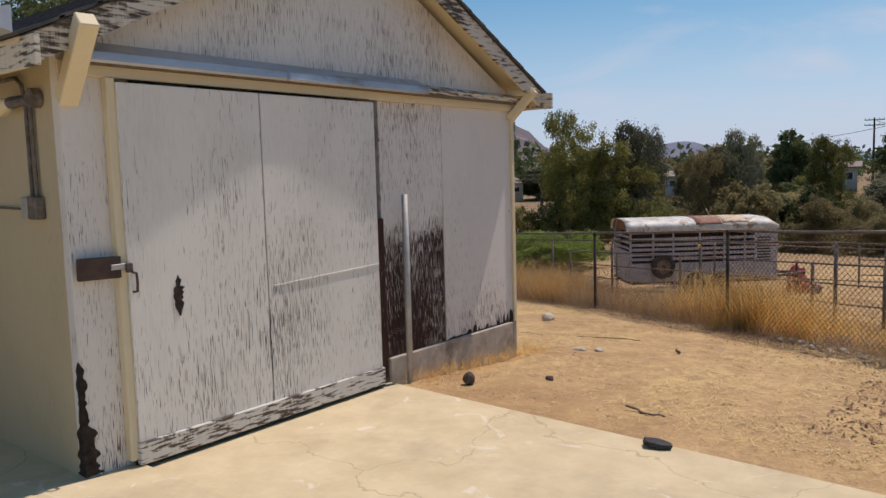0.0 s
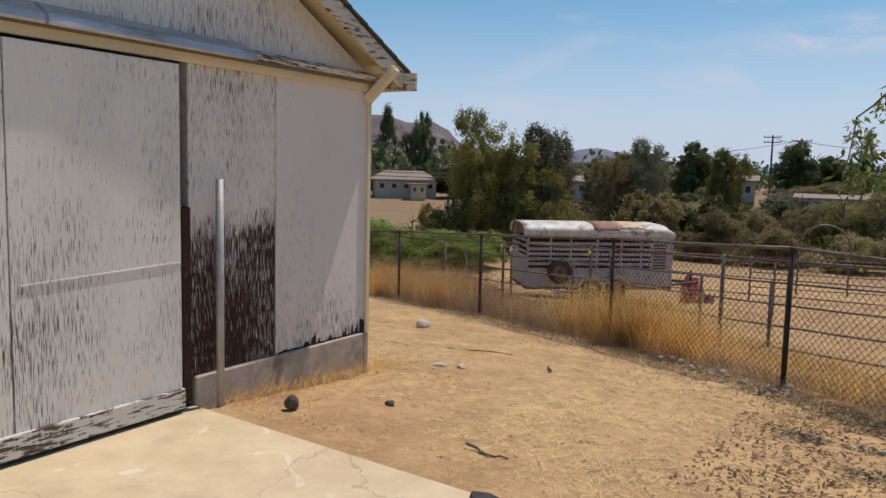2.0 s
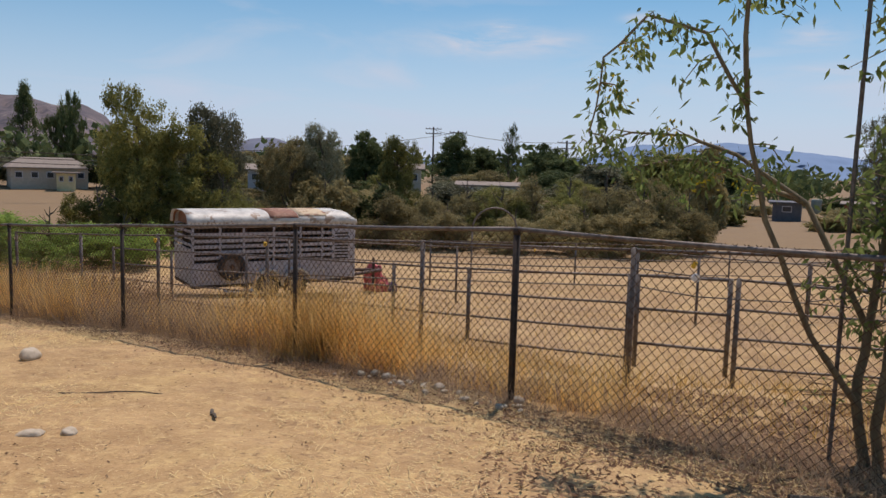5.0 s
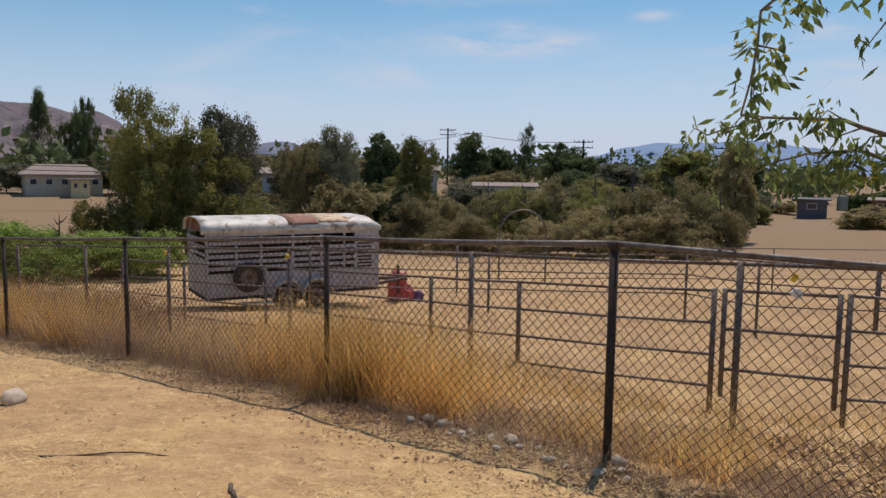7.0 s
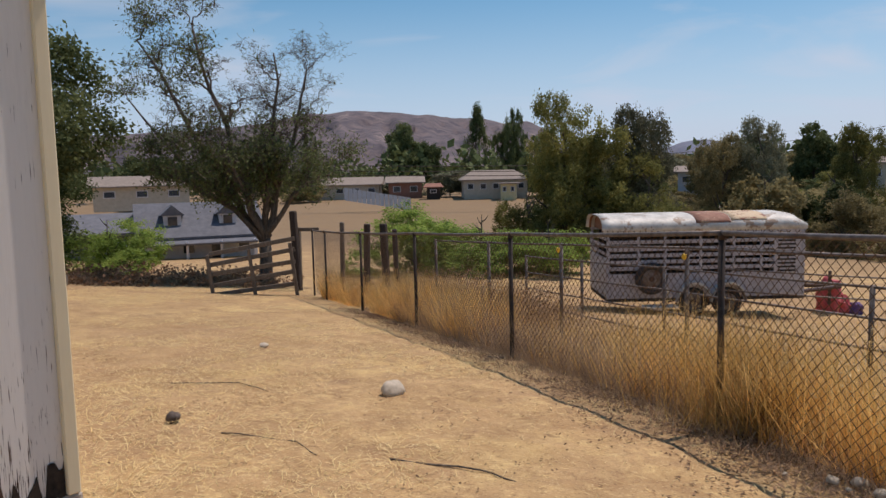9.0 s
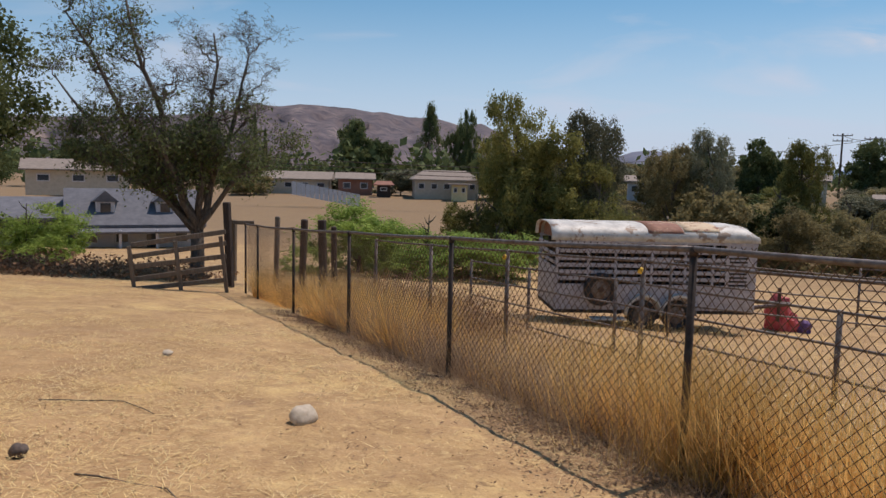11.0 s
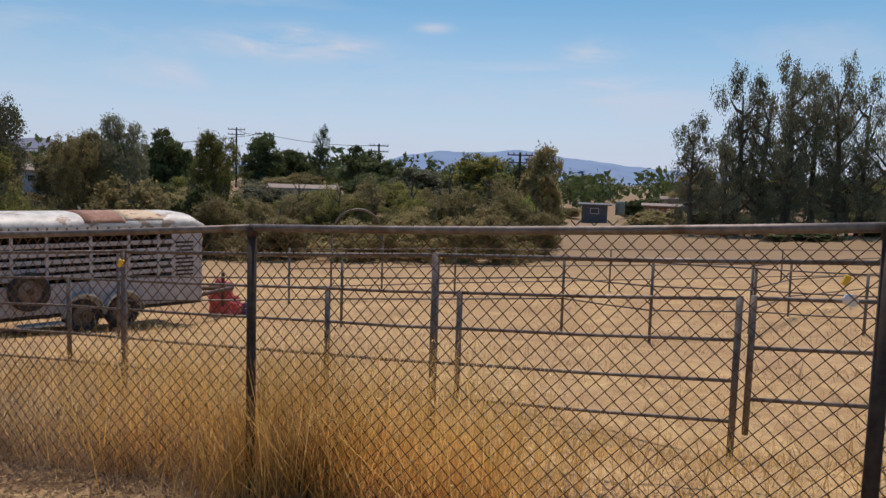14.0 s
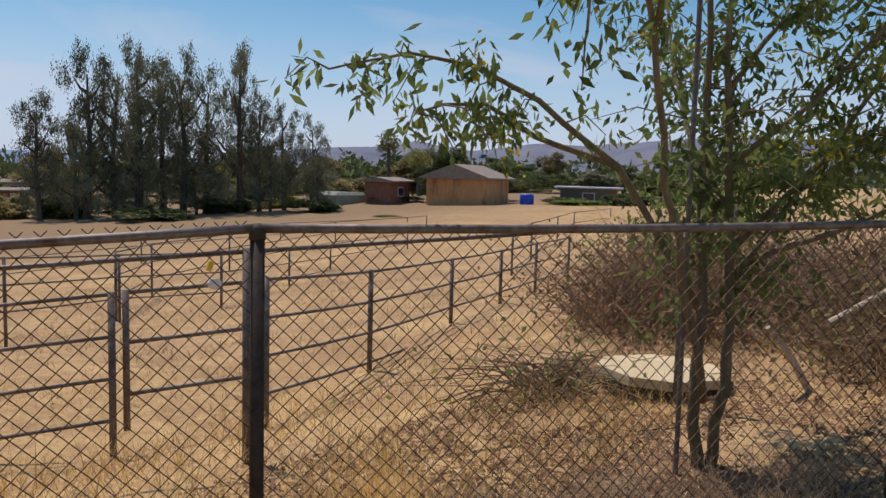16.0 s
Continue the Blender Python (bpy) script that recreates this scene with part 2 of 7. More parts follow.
WHITE = (0.74, 0.70, 0.655)
CREAM = (0.74, 0.64, 0.44)
BROWN = (0.085, 0.045, 0.032)
M = {
    "siding": peel("weathered white siding paint", WHITE, BROWN, 0.158, low=0.07, z0=0.15, z1=0.9, soft=0.03),
    "siding_worn": peel("badly flaked white siding paint", WHITE, (0.06, 0.027, 0.020), 0.180, low=0.145, z0=1.10, z1=1.36, soft=0.02),
    "siding_bare": peel("dark bare siding with paint slivers", WHITE, (0.075, 0.032, 0.024), 0.42, low=0.0, soft=0.03),
    "door_paint": peel("white door paint, lightly cracked", (0.74, 0.715, 0.665), (0.13, 0.11, 0.095), 0.158, low=0.03, z0=0.1, z1=1.2, dirty=0.4, soft=0.03),
    "gable": peel("gable paint with grey cracks", (0.73, 0.705, 0.66), (0.17, 0.15, 0.13), 0.20),
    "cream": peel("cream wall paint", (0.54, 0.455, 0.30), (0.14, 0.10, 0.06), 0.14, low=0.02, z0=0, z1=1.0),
    "trim": peel("cream trim paint", CREAM, (0.25, 0.17, 0.09), 0.10, dirty=0.15),
    "rotten": peel("rotten flaking board", (0.66, 0.60, 0.50), (0.12, 0.09, 0.07), 0.27, grain=(7, 7, 50), soft=0.08),
    "kick": peel("worn white kick board", (0.62, 0.60, 0.55), (0.14, 0.10, 0.08), 0.25, grain=(3, 9, 60)),
    "rust_brown": mat("brown painted steel", (0.055, 0.030, 0.024), (0.09, 0.05, 0.035), 12, 0.55, 0.2),
    "hole": mat("dark rotted wood and gap shade", (0.012, 0.009, 0.008), (0.05, 0.035, 0.025), 25, 0.95, 0.6),
    "galv": mat("dull galvanised steel", (0.36, 0.35, 0.34), (0.48, 0.47, 0.45), 14, 0.6, 0.1, 0.35, c3=(0.22, 0.18, 0.14), scale3=4, t3=(0.62, 0.8)),
    "flash": mat("weathered sheet metal flashing", (0.42, 0.44, 0.47), (0.56, 0.58, 0.61), 5, 0.5, 0.15, 0.5, stretch=(1, 0.4, 1), c3=(0.3, 0.27, 0.24), scale3=3),
    "pipe": mat("grey rusted pipe", (0.12, 0.10, 0.09), (0.24, 0.21, 0.19), 18, 0.6, 0.15, 0.5, c3=(0.10, 0.055, 0.03), scale3=5, t3=(0.5, 0.7)),
    "postm": mat("dark rusted fence post", (0.022, 0.018, 0.016), (0.06, 0.047, 0.04), 20, 0.7, 0.2, 0.2, c3=(0.075, 0.042, 0.028), scale3=6, t3=(0.5, 0.7)),
    "wire": mat("rusty chain-link wire", (0.085, 0.052, 0.032), (0.17, 0.105, 0.065), 30, 0.7, 0.0, 0.2, c3=(0.13, 0.07, 0.04), scale3=1.5),
    "concrete": mat("pale worn concrete", (0.53, 0.43, 0.265), (0.64, 0.53, 0.34), 3, 0.85, 0.25, c3=(0.44, 0.35, 0.23), scale3=0.9, t3=(0.55, 0.75), dist=0.004),
    "footing": mat("stained concrete footing", (0.36, 0.31, 0.26), (0.48, 0.42, 0.35), 9, 0.9, 0.5, c3=(0.24, 0.18, 0.14), scale3=3),
    "shingle": mat("dark roof shingles", (0.05, 0.045, 0.045), (0.10, 0.09, 0.085), 14, 0.9, 0.5),
    "oldwood": mat("grey weathered wood", (0.11, 0.085, 0.065), (0.22, 0.18, 0.14), 8, 0.85, 0.5, stretch=(6, 6, 0.6)),
    "darkwood": mat("dark creosoted wood", (0.028, 0.02, 0.016), (0.07, 0.05, 0.04), 10, 0.85, 0.5, stretch=(6, 6, 0.6)),
    "bark": mat("grey brown bark", (0.07, 0.055, 0.045), (0.17, 0.14, 0.11), 9, 0.95, 0.8, stretch=(3, 3, 0.6), dist=0.02),
    "bark_green": mat("smooth green brown bark", (0.13, 0.10, 0.06), (0.24, 0.19, 0.11), 9, 0.8, 0.4, stretch=(3, 3, 0.6)),
    "stone": mat("pale field stone", (0.40, 0.34, 0.26), (0.58, 0.50, 0.39), 16, 0.9, 0.5, c3=(0.26, 0.22, 0.18), scale3=7),
    "darkstone": mat("dark stone", (0.06, 0.045, 0.04), (0.14, 0.11, 0.09), 16, 0.9, 0.5),
    "rubber": mat("cracked black rubber", (0.018, 0.018, 0.02), (0.05, 0.05, 0.05), 14, 0.75, 0.3),
    "trailer": mat("faded lavender grey trailer paint", (0.33, 0.315, 0.335), (0.50, 0.475, 0.495), 7, 0.55, 0.1, 0.1, c3=(0.22, 0.12, 0.08), scale3=3.5, t3=(0.62, 0.75)),
    "trailer_roof": mat("white trailer roof with rust", (0.42, 0.41, 0.38), (0.68, 0.66, 0.60), 4, 0.6, 0.2, 0.05, c3=(0.30, 0.22, 0.16), scale3=2.6, t3=(0.57, 0.61)),
    "roof_rust": mat("red brown rusted patch", (0.20, 0.085, 0.055), (0.34, 0.17, 0.11), 6, 0.75, 0.3, c3=(0.55, 0.40, 0.26), scale3=2.4, t3=(0.55, 0.6)),
    "roof_tan": mat("tan and rust flaked patch", (0.55, 0.40, 0.25), (0.62, 0.50, 0.34), 6, 0.75, 0.3, c3=(0.26, 0.11, 0.07), scale3=3.4, t3=(0.53, 0.57)),
    # near-black: the trailer's floor, and shade painted inside it
    "void": mat("near-black trailer floor and inside shade", (0.02, 0.018, 0.017), (0.05, 0.045, 0.04), 8, 0.9, 0.2),
    "rustwood": mat("rusty brown panel", (0.20, 0.09, 0.05), (0.34, 0.17, 0.10), 6, 0.8, 0.3, c3=(0.1, 0.05, 0.03), scale3=3),
    "tarp": mat("faded red tarp", (0.42, 0.05, 0.06), (0.62, 0.14, 0.15), 5, 0.6, 0.4, vary=0.15),
    "purple": mat("purple cloth", (0.10, 0.06, 0.18), (0.20, 0.12, 0.28), 8, 0.8, 0.3),
    "yellow": mat("yellow plastic", (0.75, 0.45, 0.03), (0.85, 0.55, 0.06), 9, 0.5, 0.1),
    "whiteplastic": mat("white plastic", (0.7, 0.68, 0.64), (0.8, 0.78, 0.75), 9, 0.5, 0.1),
    "bluebarrel": mat("blue plastic barrel", (0.01, 0.06, 0.45), (0.02, 0.09, 0.6), 5, 0.4, 0.05),
    "tanroof": mat("tan composition roof", (0.22, 0.18, 0.15), (0.30, 0.25, 0.21), 3, 0.9, 0.3, vary=0.1),
    "greyroof": mat("grey composition roof", (0.11, 0.115, 0.13), (0.16, 0.165, 0.185), 3, 0.9, 0.3, vary=0.1),
    "stucco": mat("cream stucco", (0.46, 0.41, 0.33), (0.56, 0.50, 0.41), 3, 0.9, 0.3, vary=0.1),
    "whitewall": mat("white house wall", (0.52, 0.52, 0.55), (0.62, 0.62, 0.65), 3, 0.85, 0.2),
    "orangewall": mat("orange brown plank wall", (0.50, 0.25, 0.10), (0.64, 0.34, 0.16), 3, 0.8, 0.3, stretch=(1, 1, 0.2), c3=(0.25, 0.12, 0.06), scale3=1),
    "redwall": mat("red brown house wall", (0.24, 0.11, 0.08), (0.33, 0.16, 0.11), 3, 0.85, 0.2),
    "yellowwall": mat("pale yellow shed wall", (0.62, 0.54, 0.30), (0.72, 0.63, 0.38), 3, 0.85, 0.2),
    "glass": mat("dark window glass", (0.03, 0.035, 0.045), (0.06, 0.07, 0.085), 2, 0.08, 0.0, spec=0.6),
    "rustsheet": mat("green grey canopy sheet", (0.20, 0.24, 0.20), (0.28, 0.32, 0.27), 3, 0.6, 0.2),
    "straw": leaf_mat("dry golden grass", (0.66, 0.39, 0.11), (0.88, 0.62, 0.26), 0.55, 0.55),
    "straw_pale": leaf_mat("pale straw litter", (0.620, 0.470, 0.220), (0.760, 0.610, 0.330), 0.2, 0.3),
    "weed": leaf_mat("grey brown dry weeds", (0.36, 0.25, 0.165), (0.54, 0.41, 0.28), 0.45, 0.4),
    "leaf_euc": leaf_mat("grey green drooping leaves", (0.16, 0.165, 0.105), (0.27, 0.265, 0.17), 0.3, 0.5),
    "leaf_olive": leaf_mat("olive gold green leaves", (0.130, 0.142, 0.052), (0.320, 0.300, 0.095), 0.4, 0.5),
    "leaf_dark": leaf_mat("dark green leaves", (0.070, 0.098, 0.042), (0.180, 0.205, 0.085), 0.35, 0.5),
    "leaf_brown": leaf_mat("brown green dry leaves", (0.210, 0.185, 0.095), (0.400, 0.330, 0.155), 0.4, 0.5),
    "leaf_bright": leaf_mat("bright green leaves", (0.185, 0.280, 0.065), (0.350, 0.455, 0.120), 0.5, 0.4),
    "leaf_near": leaf_mat("broad blue green leaves", (0.135, 0.200, 0.060), (0.290, 0.350, 0.115), 0.5, 0.5),
    "leaf_yellow": leaf_mat("yellow blossom", (0.420, 0.330, 0.020), (0.600, 0.500, 0.050), 0.4, 0.3),
    "leaf_rust": leaf_mat("dead red brown leaves", (0.200, 0.110, 0.065), (0.360, 0.220, 0.135), 0.3, 0.5),
    "mould": leaf_mat("dark mouldering leaves", (0.135, 0.082, 0.050), (0.29, 0.185, 0.110), 0.1, 0.4),
    "far_leaf": leaf_mat("far hazy foliage", (0.076, 0.111, 0.048), (0.156, 0.184, 0.071), 0.2, 0.5),
    "hill": mat("dry chaparral hillside", (0.062, 0.055, 0.070), (0.165, 0.130, 0.130), 0.035, 0.95, 0.0, c3=(0.30, 0.24, 0.21), scale3=0.018, t3=(0.58, 0.70)),
    # blue distance haze over the far mountains is put into this base colour
    "hill_haze": mat("far hills in painted blue haze", (0.15, 0.24, 0.38), (0.17, 0.26, 0.41), 0.004, 1.0, 0.0),
    # haze on the nearer hills is painted as a blue-grey tint, pale patches beside it
    "hill_mid": mat("hillside with blue-grey haze painted in", (0.12, 0.14, 0.20), (0.17, 0.18, 0.23), 0.01, 1.0, 0.0, c3=(0.24, 0.23, 0.25), scale3=0.005, t3=(0.58, 0.72)),
}


def ground_mat():
    """Trodden clay with pale straw drifts and dark litter, drier and browner past the fence."""
    m = mat("dry yellow brown earth", (0.31, 0.188, 0.086), (0.48, 0.312, 0.148), 2.2, 0.95, 0.7, c3=(0.36, 0.225, 0.12), scale3=0.45, t3=(0.5, 0.72), dist=0.03)
    nt = m.node_tree
    b = nt.nodes["Principled BSDF"]
    tc = [n for n in nt.nodes if n.type == "TEX_COORD"][0]
    prev = b.inputs["Base Color"].links[0].from_socket

    def layer(prev, scale, lo, hi, colour, strength, stretch=(1, 1, 1), detail=8, dist=0.0):
        mp = nt.nodes.new("ShaderNodeMapping")
        mp.inputs["Scale"].default_value = stretch
        nt.links.new(tc.outputs["Object"], mp.inputs[0])
        n = nt.nodes.new("ShaderNodeTexNoise")
        n.inputs["Scale"].default_value, n.inputs["Detail"].default_value, n.inputs["Roughness"].default_value = scale, detail, 0.72
        n.inputs["Distortion"].default_value = dist
        nt.links.new(mp.outputs[0], n.inputs["Vector"])
        r = nt.nodes.new("ShaderNodeMapRange")
        r.inputs["From Min"].default_value, r.inputs["From Max"].default_value = lo, hi
        r.inputs["To Max"].default_value = strength
        nt.links.new(n.outputs["Fac"], r.inputs["Value"])
        x = nt.nodes.new("ShaderNodeMix")
        x.data_type = "RGBA"
        x.inputs["B"].default_value = (*colour, 1)
        nt.links.new(r.outputs[0], x.inputs["Factor"])
        nt.links.new(prev, x.inputs["A"])
        return x.outputs["Result"]

    c = layer(prev, 0.8, 0.50, 0.66, (0.58, 0.405, 0.172), 0.75, (1, 1, 1), 10, 0.6)
    c = layer(c, 7.0, 0.50, 0.66, (0.62, 0.445, 0.205), 0.6, (1, 1, 1), 6, 1.0)
    c = layer(c, 9.0, 0.57, 0.68, (0.20, 0.115, 0.058), 0.85, (1, 1, 1), 6, 0.8)
    c = layer(c, 26, 0.56, 0.70, (0.74, 0.58, 0.31), 0.6, (1, 1, 1), 5, 1.5)
    c = layer(c, 34, 0.60, 0.72, (0.19, 0.112, 0.06), 0.85, (1, 1, 1), 5)
    c = layer(c, 3.0, 0.56, 0.70, (0.27, 0.165, 0.09), 0.75, (1, 1, 1), 8)
    c = layer(c, 0.22, 0.46, 0.62, (0.30, 0.175, 0.085), 0.55, (1, 1, 1), 9, 0.8)
    c = layer(c, 55, 0.58, 0.68, (0.12, 0.07, 0.038), 0.9, (1, 1, 1), 4)
    c = layer(c, 60, 0.60, 0.70, (0.80, 0.62, 0.33), 0.8, (1, 1, 1), 4, 1.5)
    # red-brown ploughed fields in the valley
    sp = nt.nodes.new("ShaderNodeSeparateXYZ")
    nt.links.new(tc.outputs["Object"], sp.inputs[0])
    mr = nt.nodes.new("ShaderNodeMapRange")
    mr.inputs["From Min"].default_value, mr.inputs["From Max"].default_value, mr.inputs["To Max"].default_value = 24, 36, 0.85
    nt.links.new(sp.outputs["Y"], mr.inputs["Value"])
    mx = nt.nodes.new("ShaderNodeMix")
    mx.data_type = "RGBA"
    mx.inputs["B"].default_value = (0.215, 0.145, 0.08, 1)
    nt.links.new(mr.outputs[0], mx.inputs["Factor"])
    nt.links.new(c, mx.inputs["A"])
    nt.links.new(mx.outputs["Result"], b.inputs["Base Color"])
    return m


M["earth"] = ground_mat()


def worn_slab():
    """Hairline cracks, scuffs and dark specks on the concrete."""
    nt = M["concrete"].node_tree
    b = nt.nodes["Principled BSDF"]
    tc = [n for n in nt.nodes if n.type == "TEX_COORD"][0]
    warp = nt.nodes.new("ShaderNodeTexNoise")
    warp.inputs["Scale"].default_value = 1.6
    warp.inputs["Detail"].default_value = 6
    nt.links.new(tc.outputs["Object"], warp.inputs["Vector"])
    add = nt.nodes.new("ShaderNodeVectorMath")
    add.operation = "MULTIPLY_ADD"
    add.inputs[1].default_value = (0.9, 0.9, 0.9)
    nt.links.new(warp.outputs["Color"], add.inputs[0])
    nt.links.new(tc.outputs["Object"], add.inputs[2])
    vo = nt.nodes.new("ShaderNodeTexVoronoi")
    vo.feature = "DISTANCE_TO_EDGE"
    vo.inputs["Scale"].default_value = 0.42
    nt.links.new(add.outputs[0], vo.inputs["Vector"])
    col = b.inputs["Base Color"].links[0].from_socket

    def over(col, src, lo, hi, colour, strength):
        r = nt.nodes.new("ShaderNodeMapRange")
        r.inputs["From Min"].default_value, r.inputs["From Max"].default_value = lo, hi
        r.inputs["To Min"].default_value, r.inputs["To Max"].default_value = 0, strength
        nt.links.new(src, r.inputs["Value"])
        x = nt.nodes.new("ShaderNodeMix")
        x.data_type = "RGBA"
        x.inputs["B"].default_value = (*colour, 1)
        nt.links.new(r.outputs[0], x.inputs["Factor"])
        nt.links.new(col, x.inputs["A"])
        return x.outputs["Result"]

    def spots(scale, detail, dist):
        n = nt.nodes.new("ShaderNodeTexNoise")
        n.inputs["Scale"].default_value, n.inputs["Detail"].default_value, n.inputs["Distortion"].default_value = scale, detail, dist
        nt.links.new(tc.outputs["Object"], n.inputs["Vector"])
        return n.outputs["Fac"]

    col = over(col, vo.outputs["Distance"], 0.004, 0.0, (0.34, 0.26, 0.17), 0.7)
    col = over(col, spots(2.4, 8, 2.5), 0.64, 0.70, (0.72, 0.66, 0.55), 0.6)
    col = over(col, spots(70, 3, 0), 0.70, 0.76, (0.2, 0.15, 0.1), 0.7)
    col = over(col, spots(1.3, 9, 1.0), 0.60, 0.72, (0.42, 0.32, 0.2), 0.6)
    nt.links.new(col, b.inputs["Base Color"])


worn_slab()

# ---- shape helpers ----


class Geo:
    """Gathers vertices and faces of one mesh."""

    def __init__(self):
        self.v, self.f = [], []

    def add(self, verts, faces):
        k = len(self.v)
        self.v += [tuple(p) for p in verts]
        self.f += [tuple(k + i for i in f) for f in faces]
        return self

    def box(self, c, s, rot=None, ch=0.004):
        """A box with chamfered edges: centre, full size, turn, chamfer."""
        h = [max(x / 2, 1e-4) for x in s]
        ch = min(ch, *[x * 0.45 for x in h])
        vs, idx = [], {}
        for sx in (-1, 1):
            for sy in (-1, 1):
                for sz in (-1, 1):
                    for a in range(3):
                        sg = (sx, sy, sz)
                        idx[(sx, sy, sz, a)] = len(vs)
                        vs.append(Vector([sg[i] * (h[i] if i == a else h[i] - ch) for i in range(3)]))
        fs = []
        for a in range(3):
            b, d = [i for i in range(3) if i != a]
            for s0 in (-1, 1):
                q = []
                for sb, sd in ((-1, -1), (1, -1), (1, 1), (-1, 1)):
                    sg = [0, 0, 0]
                    sg[a], sg[b], sg[d] = s0, sb, sd
                    q.append(idx[(*sg, a)])
                fs.append(q)
        for d in range(3):
            a, b = [i for i in range(3) if i != d]
            for sa in (-1, 1):
                for sb in (-1, 1):
                    lo, hi = [0, 0, 0], [0, 0, 0]
                    lo[a] = hi[a] = sa
                    lo[b] = hi[b] = sb
                    lo[d], hi[d] = -1, 1
                    fs.append([idx[(*lo, a)], idx[(*hi, a)], idx[(*hi, b)], idx[(*lo, b)]])
        for sx in (-1, 1):
            for sy in (-1, 1):
                for sz in (-1, 1):
                    fs.append([idx[(sx, sy, sz, a)] for a in range(3)])
        out = []
        for f in fs:
            n = (vs[f[1]] - vs[f[0]]).cross(vs[f[2]] - vs[f[0]])
            mid = sum((vs[i] for i in f), Vector()) / len(f)
            out.append(f if n.dot(mid) > 0 else f[::-1])
        r = rot or Matrix()
        c = Vector(c)
        return self.add([c + r.to_3x3() @ p for p in vs], out)

    def tube(self, pts, radii, n=8, cap=True):
        pts = [Vector(p) for p in pts]
        if isinstance(radii, (int, float)):
            radii = [radii] * len(pts)
        rings = []
        side = None
        for i, p in enumerate(pts):
            d = (pts[min(i + 1, len(pts) - 1)] - pts[max(i - 1, 0)]).normalized()
            if side is None:
                side = d.cross(Vector((0.3, 0.2, 1)) if abs(d.z) < 0.9 else Vector((1, 0, 0.1))).normalized()
            side = (side - d * side.dot(d)).normalized()
            up = d.cross(side)
            rings.append([p + radii[i] * (math.cos(2 * math.pi * k / n) * side + math.sin(2 * math.pi * k / n) * up) for k in range(n)])
        vs = [q for r in rings for q in r]
        fs = []
        for i in range(len(pts) - 1):
            for k in range(n):
                fs.append((i * n + k, i * n + (k + 1) % n, (i + 1) * n + (k + 1) % n, (i + 1) * n + k))
        if cap:
            fs.append(tuple(range(n))[::-1])
            fs.append(tuple((len(pts) - 1) * n + k for k in range(n)))
        return self.add(vs, fs)

    def prism(self, outline, axis_from, axis_to):
        """A flat outline (3D points in order) swept by the vector axis_to - axis_from."""
        d = Vector(axis_to) - Vector(axis_from)
        n = len(outline)
        vs = [Vector(p) for p in outline] + [Vector(p) + d for p in outline]
        fs = [tuple(range(n))[::-1], tuple(range(n, 2 * n))]
        fs += [(i, (i + 1) % n, n + (i + 1) % n, n + i) for i in range(n)]
        return self.add(vs, fs)

    def mesh(self, name, material, smooth=False):
        me = bpy.data.meshes.new(name)
        me.from_pydata(self.v, [], self.f)
        if material:
            me.materials.append(material)
        if smooth:
            me.polygons.foreach_set("use_smooth", [True] * len(me.polygons))
        me.update()
        return me


def part(name, geo, material, parent, label="", smooth=False):
    """One mesh object under a thing or a part."""
    ob = new(name, geo.mesh(name, material, smooth) if isinstance(geo, Geo) else geo)
    ob.parent = parent
    if label:
        tagged(ob, label)
    return ob


def thing(name, m, label, category, group="", kind=""):
    ob = new(name)
    ob.empty_display_size = 0.2
    ob.matrix_world = m if isinstance(m, Matrix) else Matrix.Translation(m)
    return tagged(ob, label, category, group, kind)


def solid(name, geo, material, label, category="", group="", kind="", at=None, smooth=False):
    ob = new(name, geo.mesh(name, material, smooth))
    if at is not None:
        ob.matrix_world = at if isinstance(at, Matrix) else Matrix.Translation(at)
    return tagged(ob, label, category, group, kind)


def quads_mesh(name, corners, material):
    """A mesh of loose quads from an array of N x 4 x 3."""
    n = len(corners)
    me = bpy.data.meshes.new(name)
    me.vertices.add(n * 4)
    me.vertices.foreach_set("co", corners.reshape(-1).astype(np.float32))
    me.loops.add(n * 4)
    me.loops.foreach_set("vertex_index", np.arange(n * 4, dtype=np.int32))
    me.polygons.add(n)
    me.polygons.foreach_set("loop_start", np.arange(0, n * 4, 4, dtype=np.int32))
    me.polygons.foreach_set("loop_total", np.full(n, 4, dtype=np.int32))
    me.materials.append(material)
    me.update()
    me.validate()
    return me


def leaf_quads(rng, centres, length, width, droop=0.0, spread=1.0):
    """Diamond leaves round the centres. droop 0: all ways; 1: hanging straight down."""
    n = len(centres)
    d = rng.normal(size=(n, 3))
    d /= np.linalg.norm(d, axis=1)[:, None]
    d = d * (1 - droop) * spread + np.array([0, 0, -1.0]) * droop
    d /= np.linalg.norm(d, axis=1)[:, None]
    s = rng.normal(size=(n, 3))
    s -= (s * d).sum(1)[:, None] * d
    s /= np.linalg.norm(s, axis=1)[:, None]
    ln = length * rng.uniform(0.6, 1.3, size=(n, 1))
    wd = width * rng.uniform(0.6, 1.3, size=(n, 1))
    a = centres
    return np.stack([a, a + d * ln * 0.45 + s * wd * 0.5, a + d * ln, a + d * ln * 0.45 - s * wd * 0.5], 1)


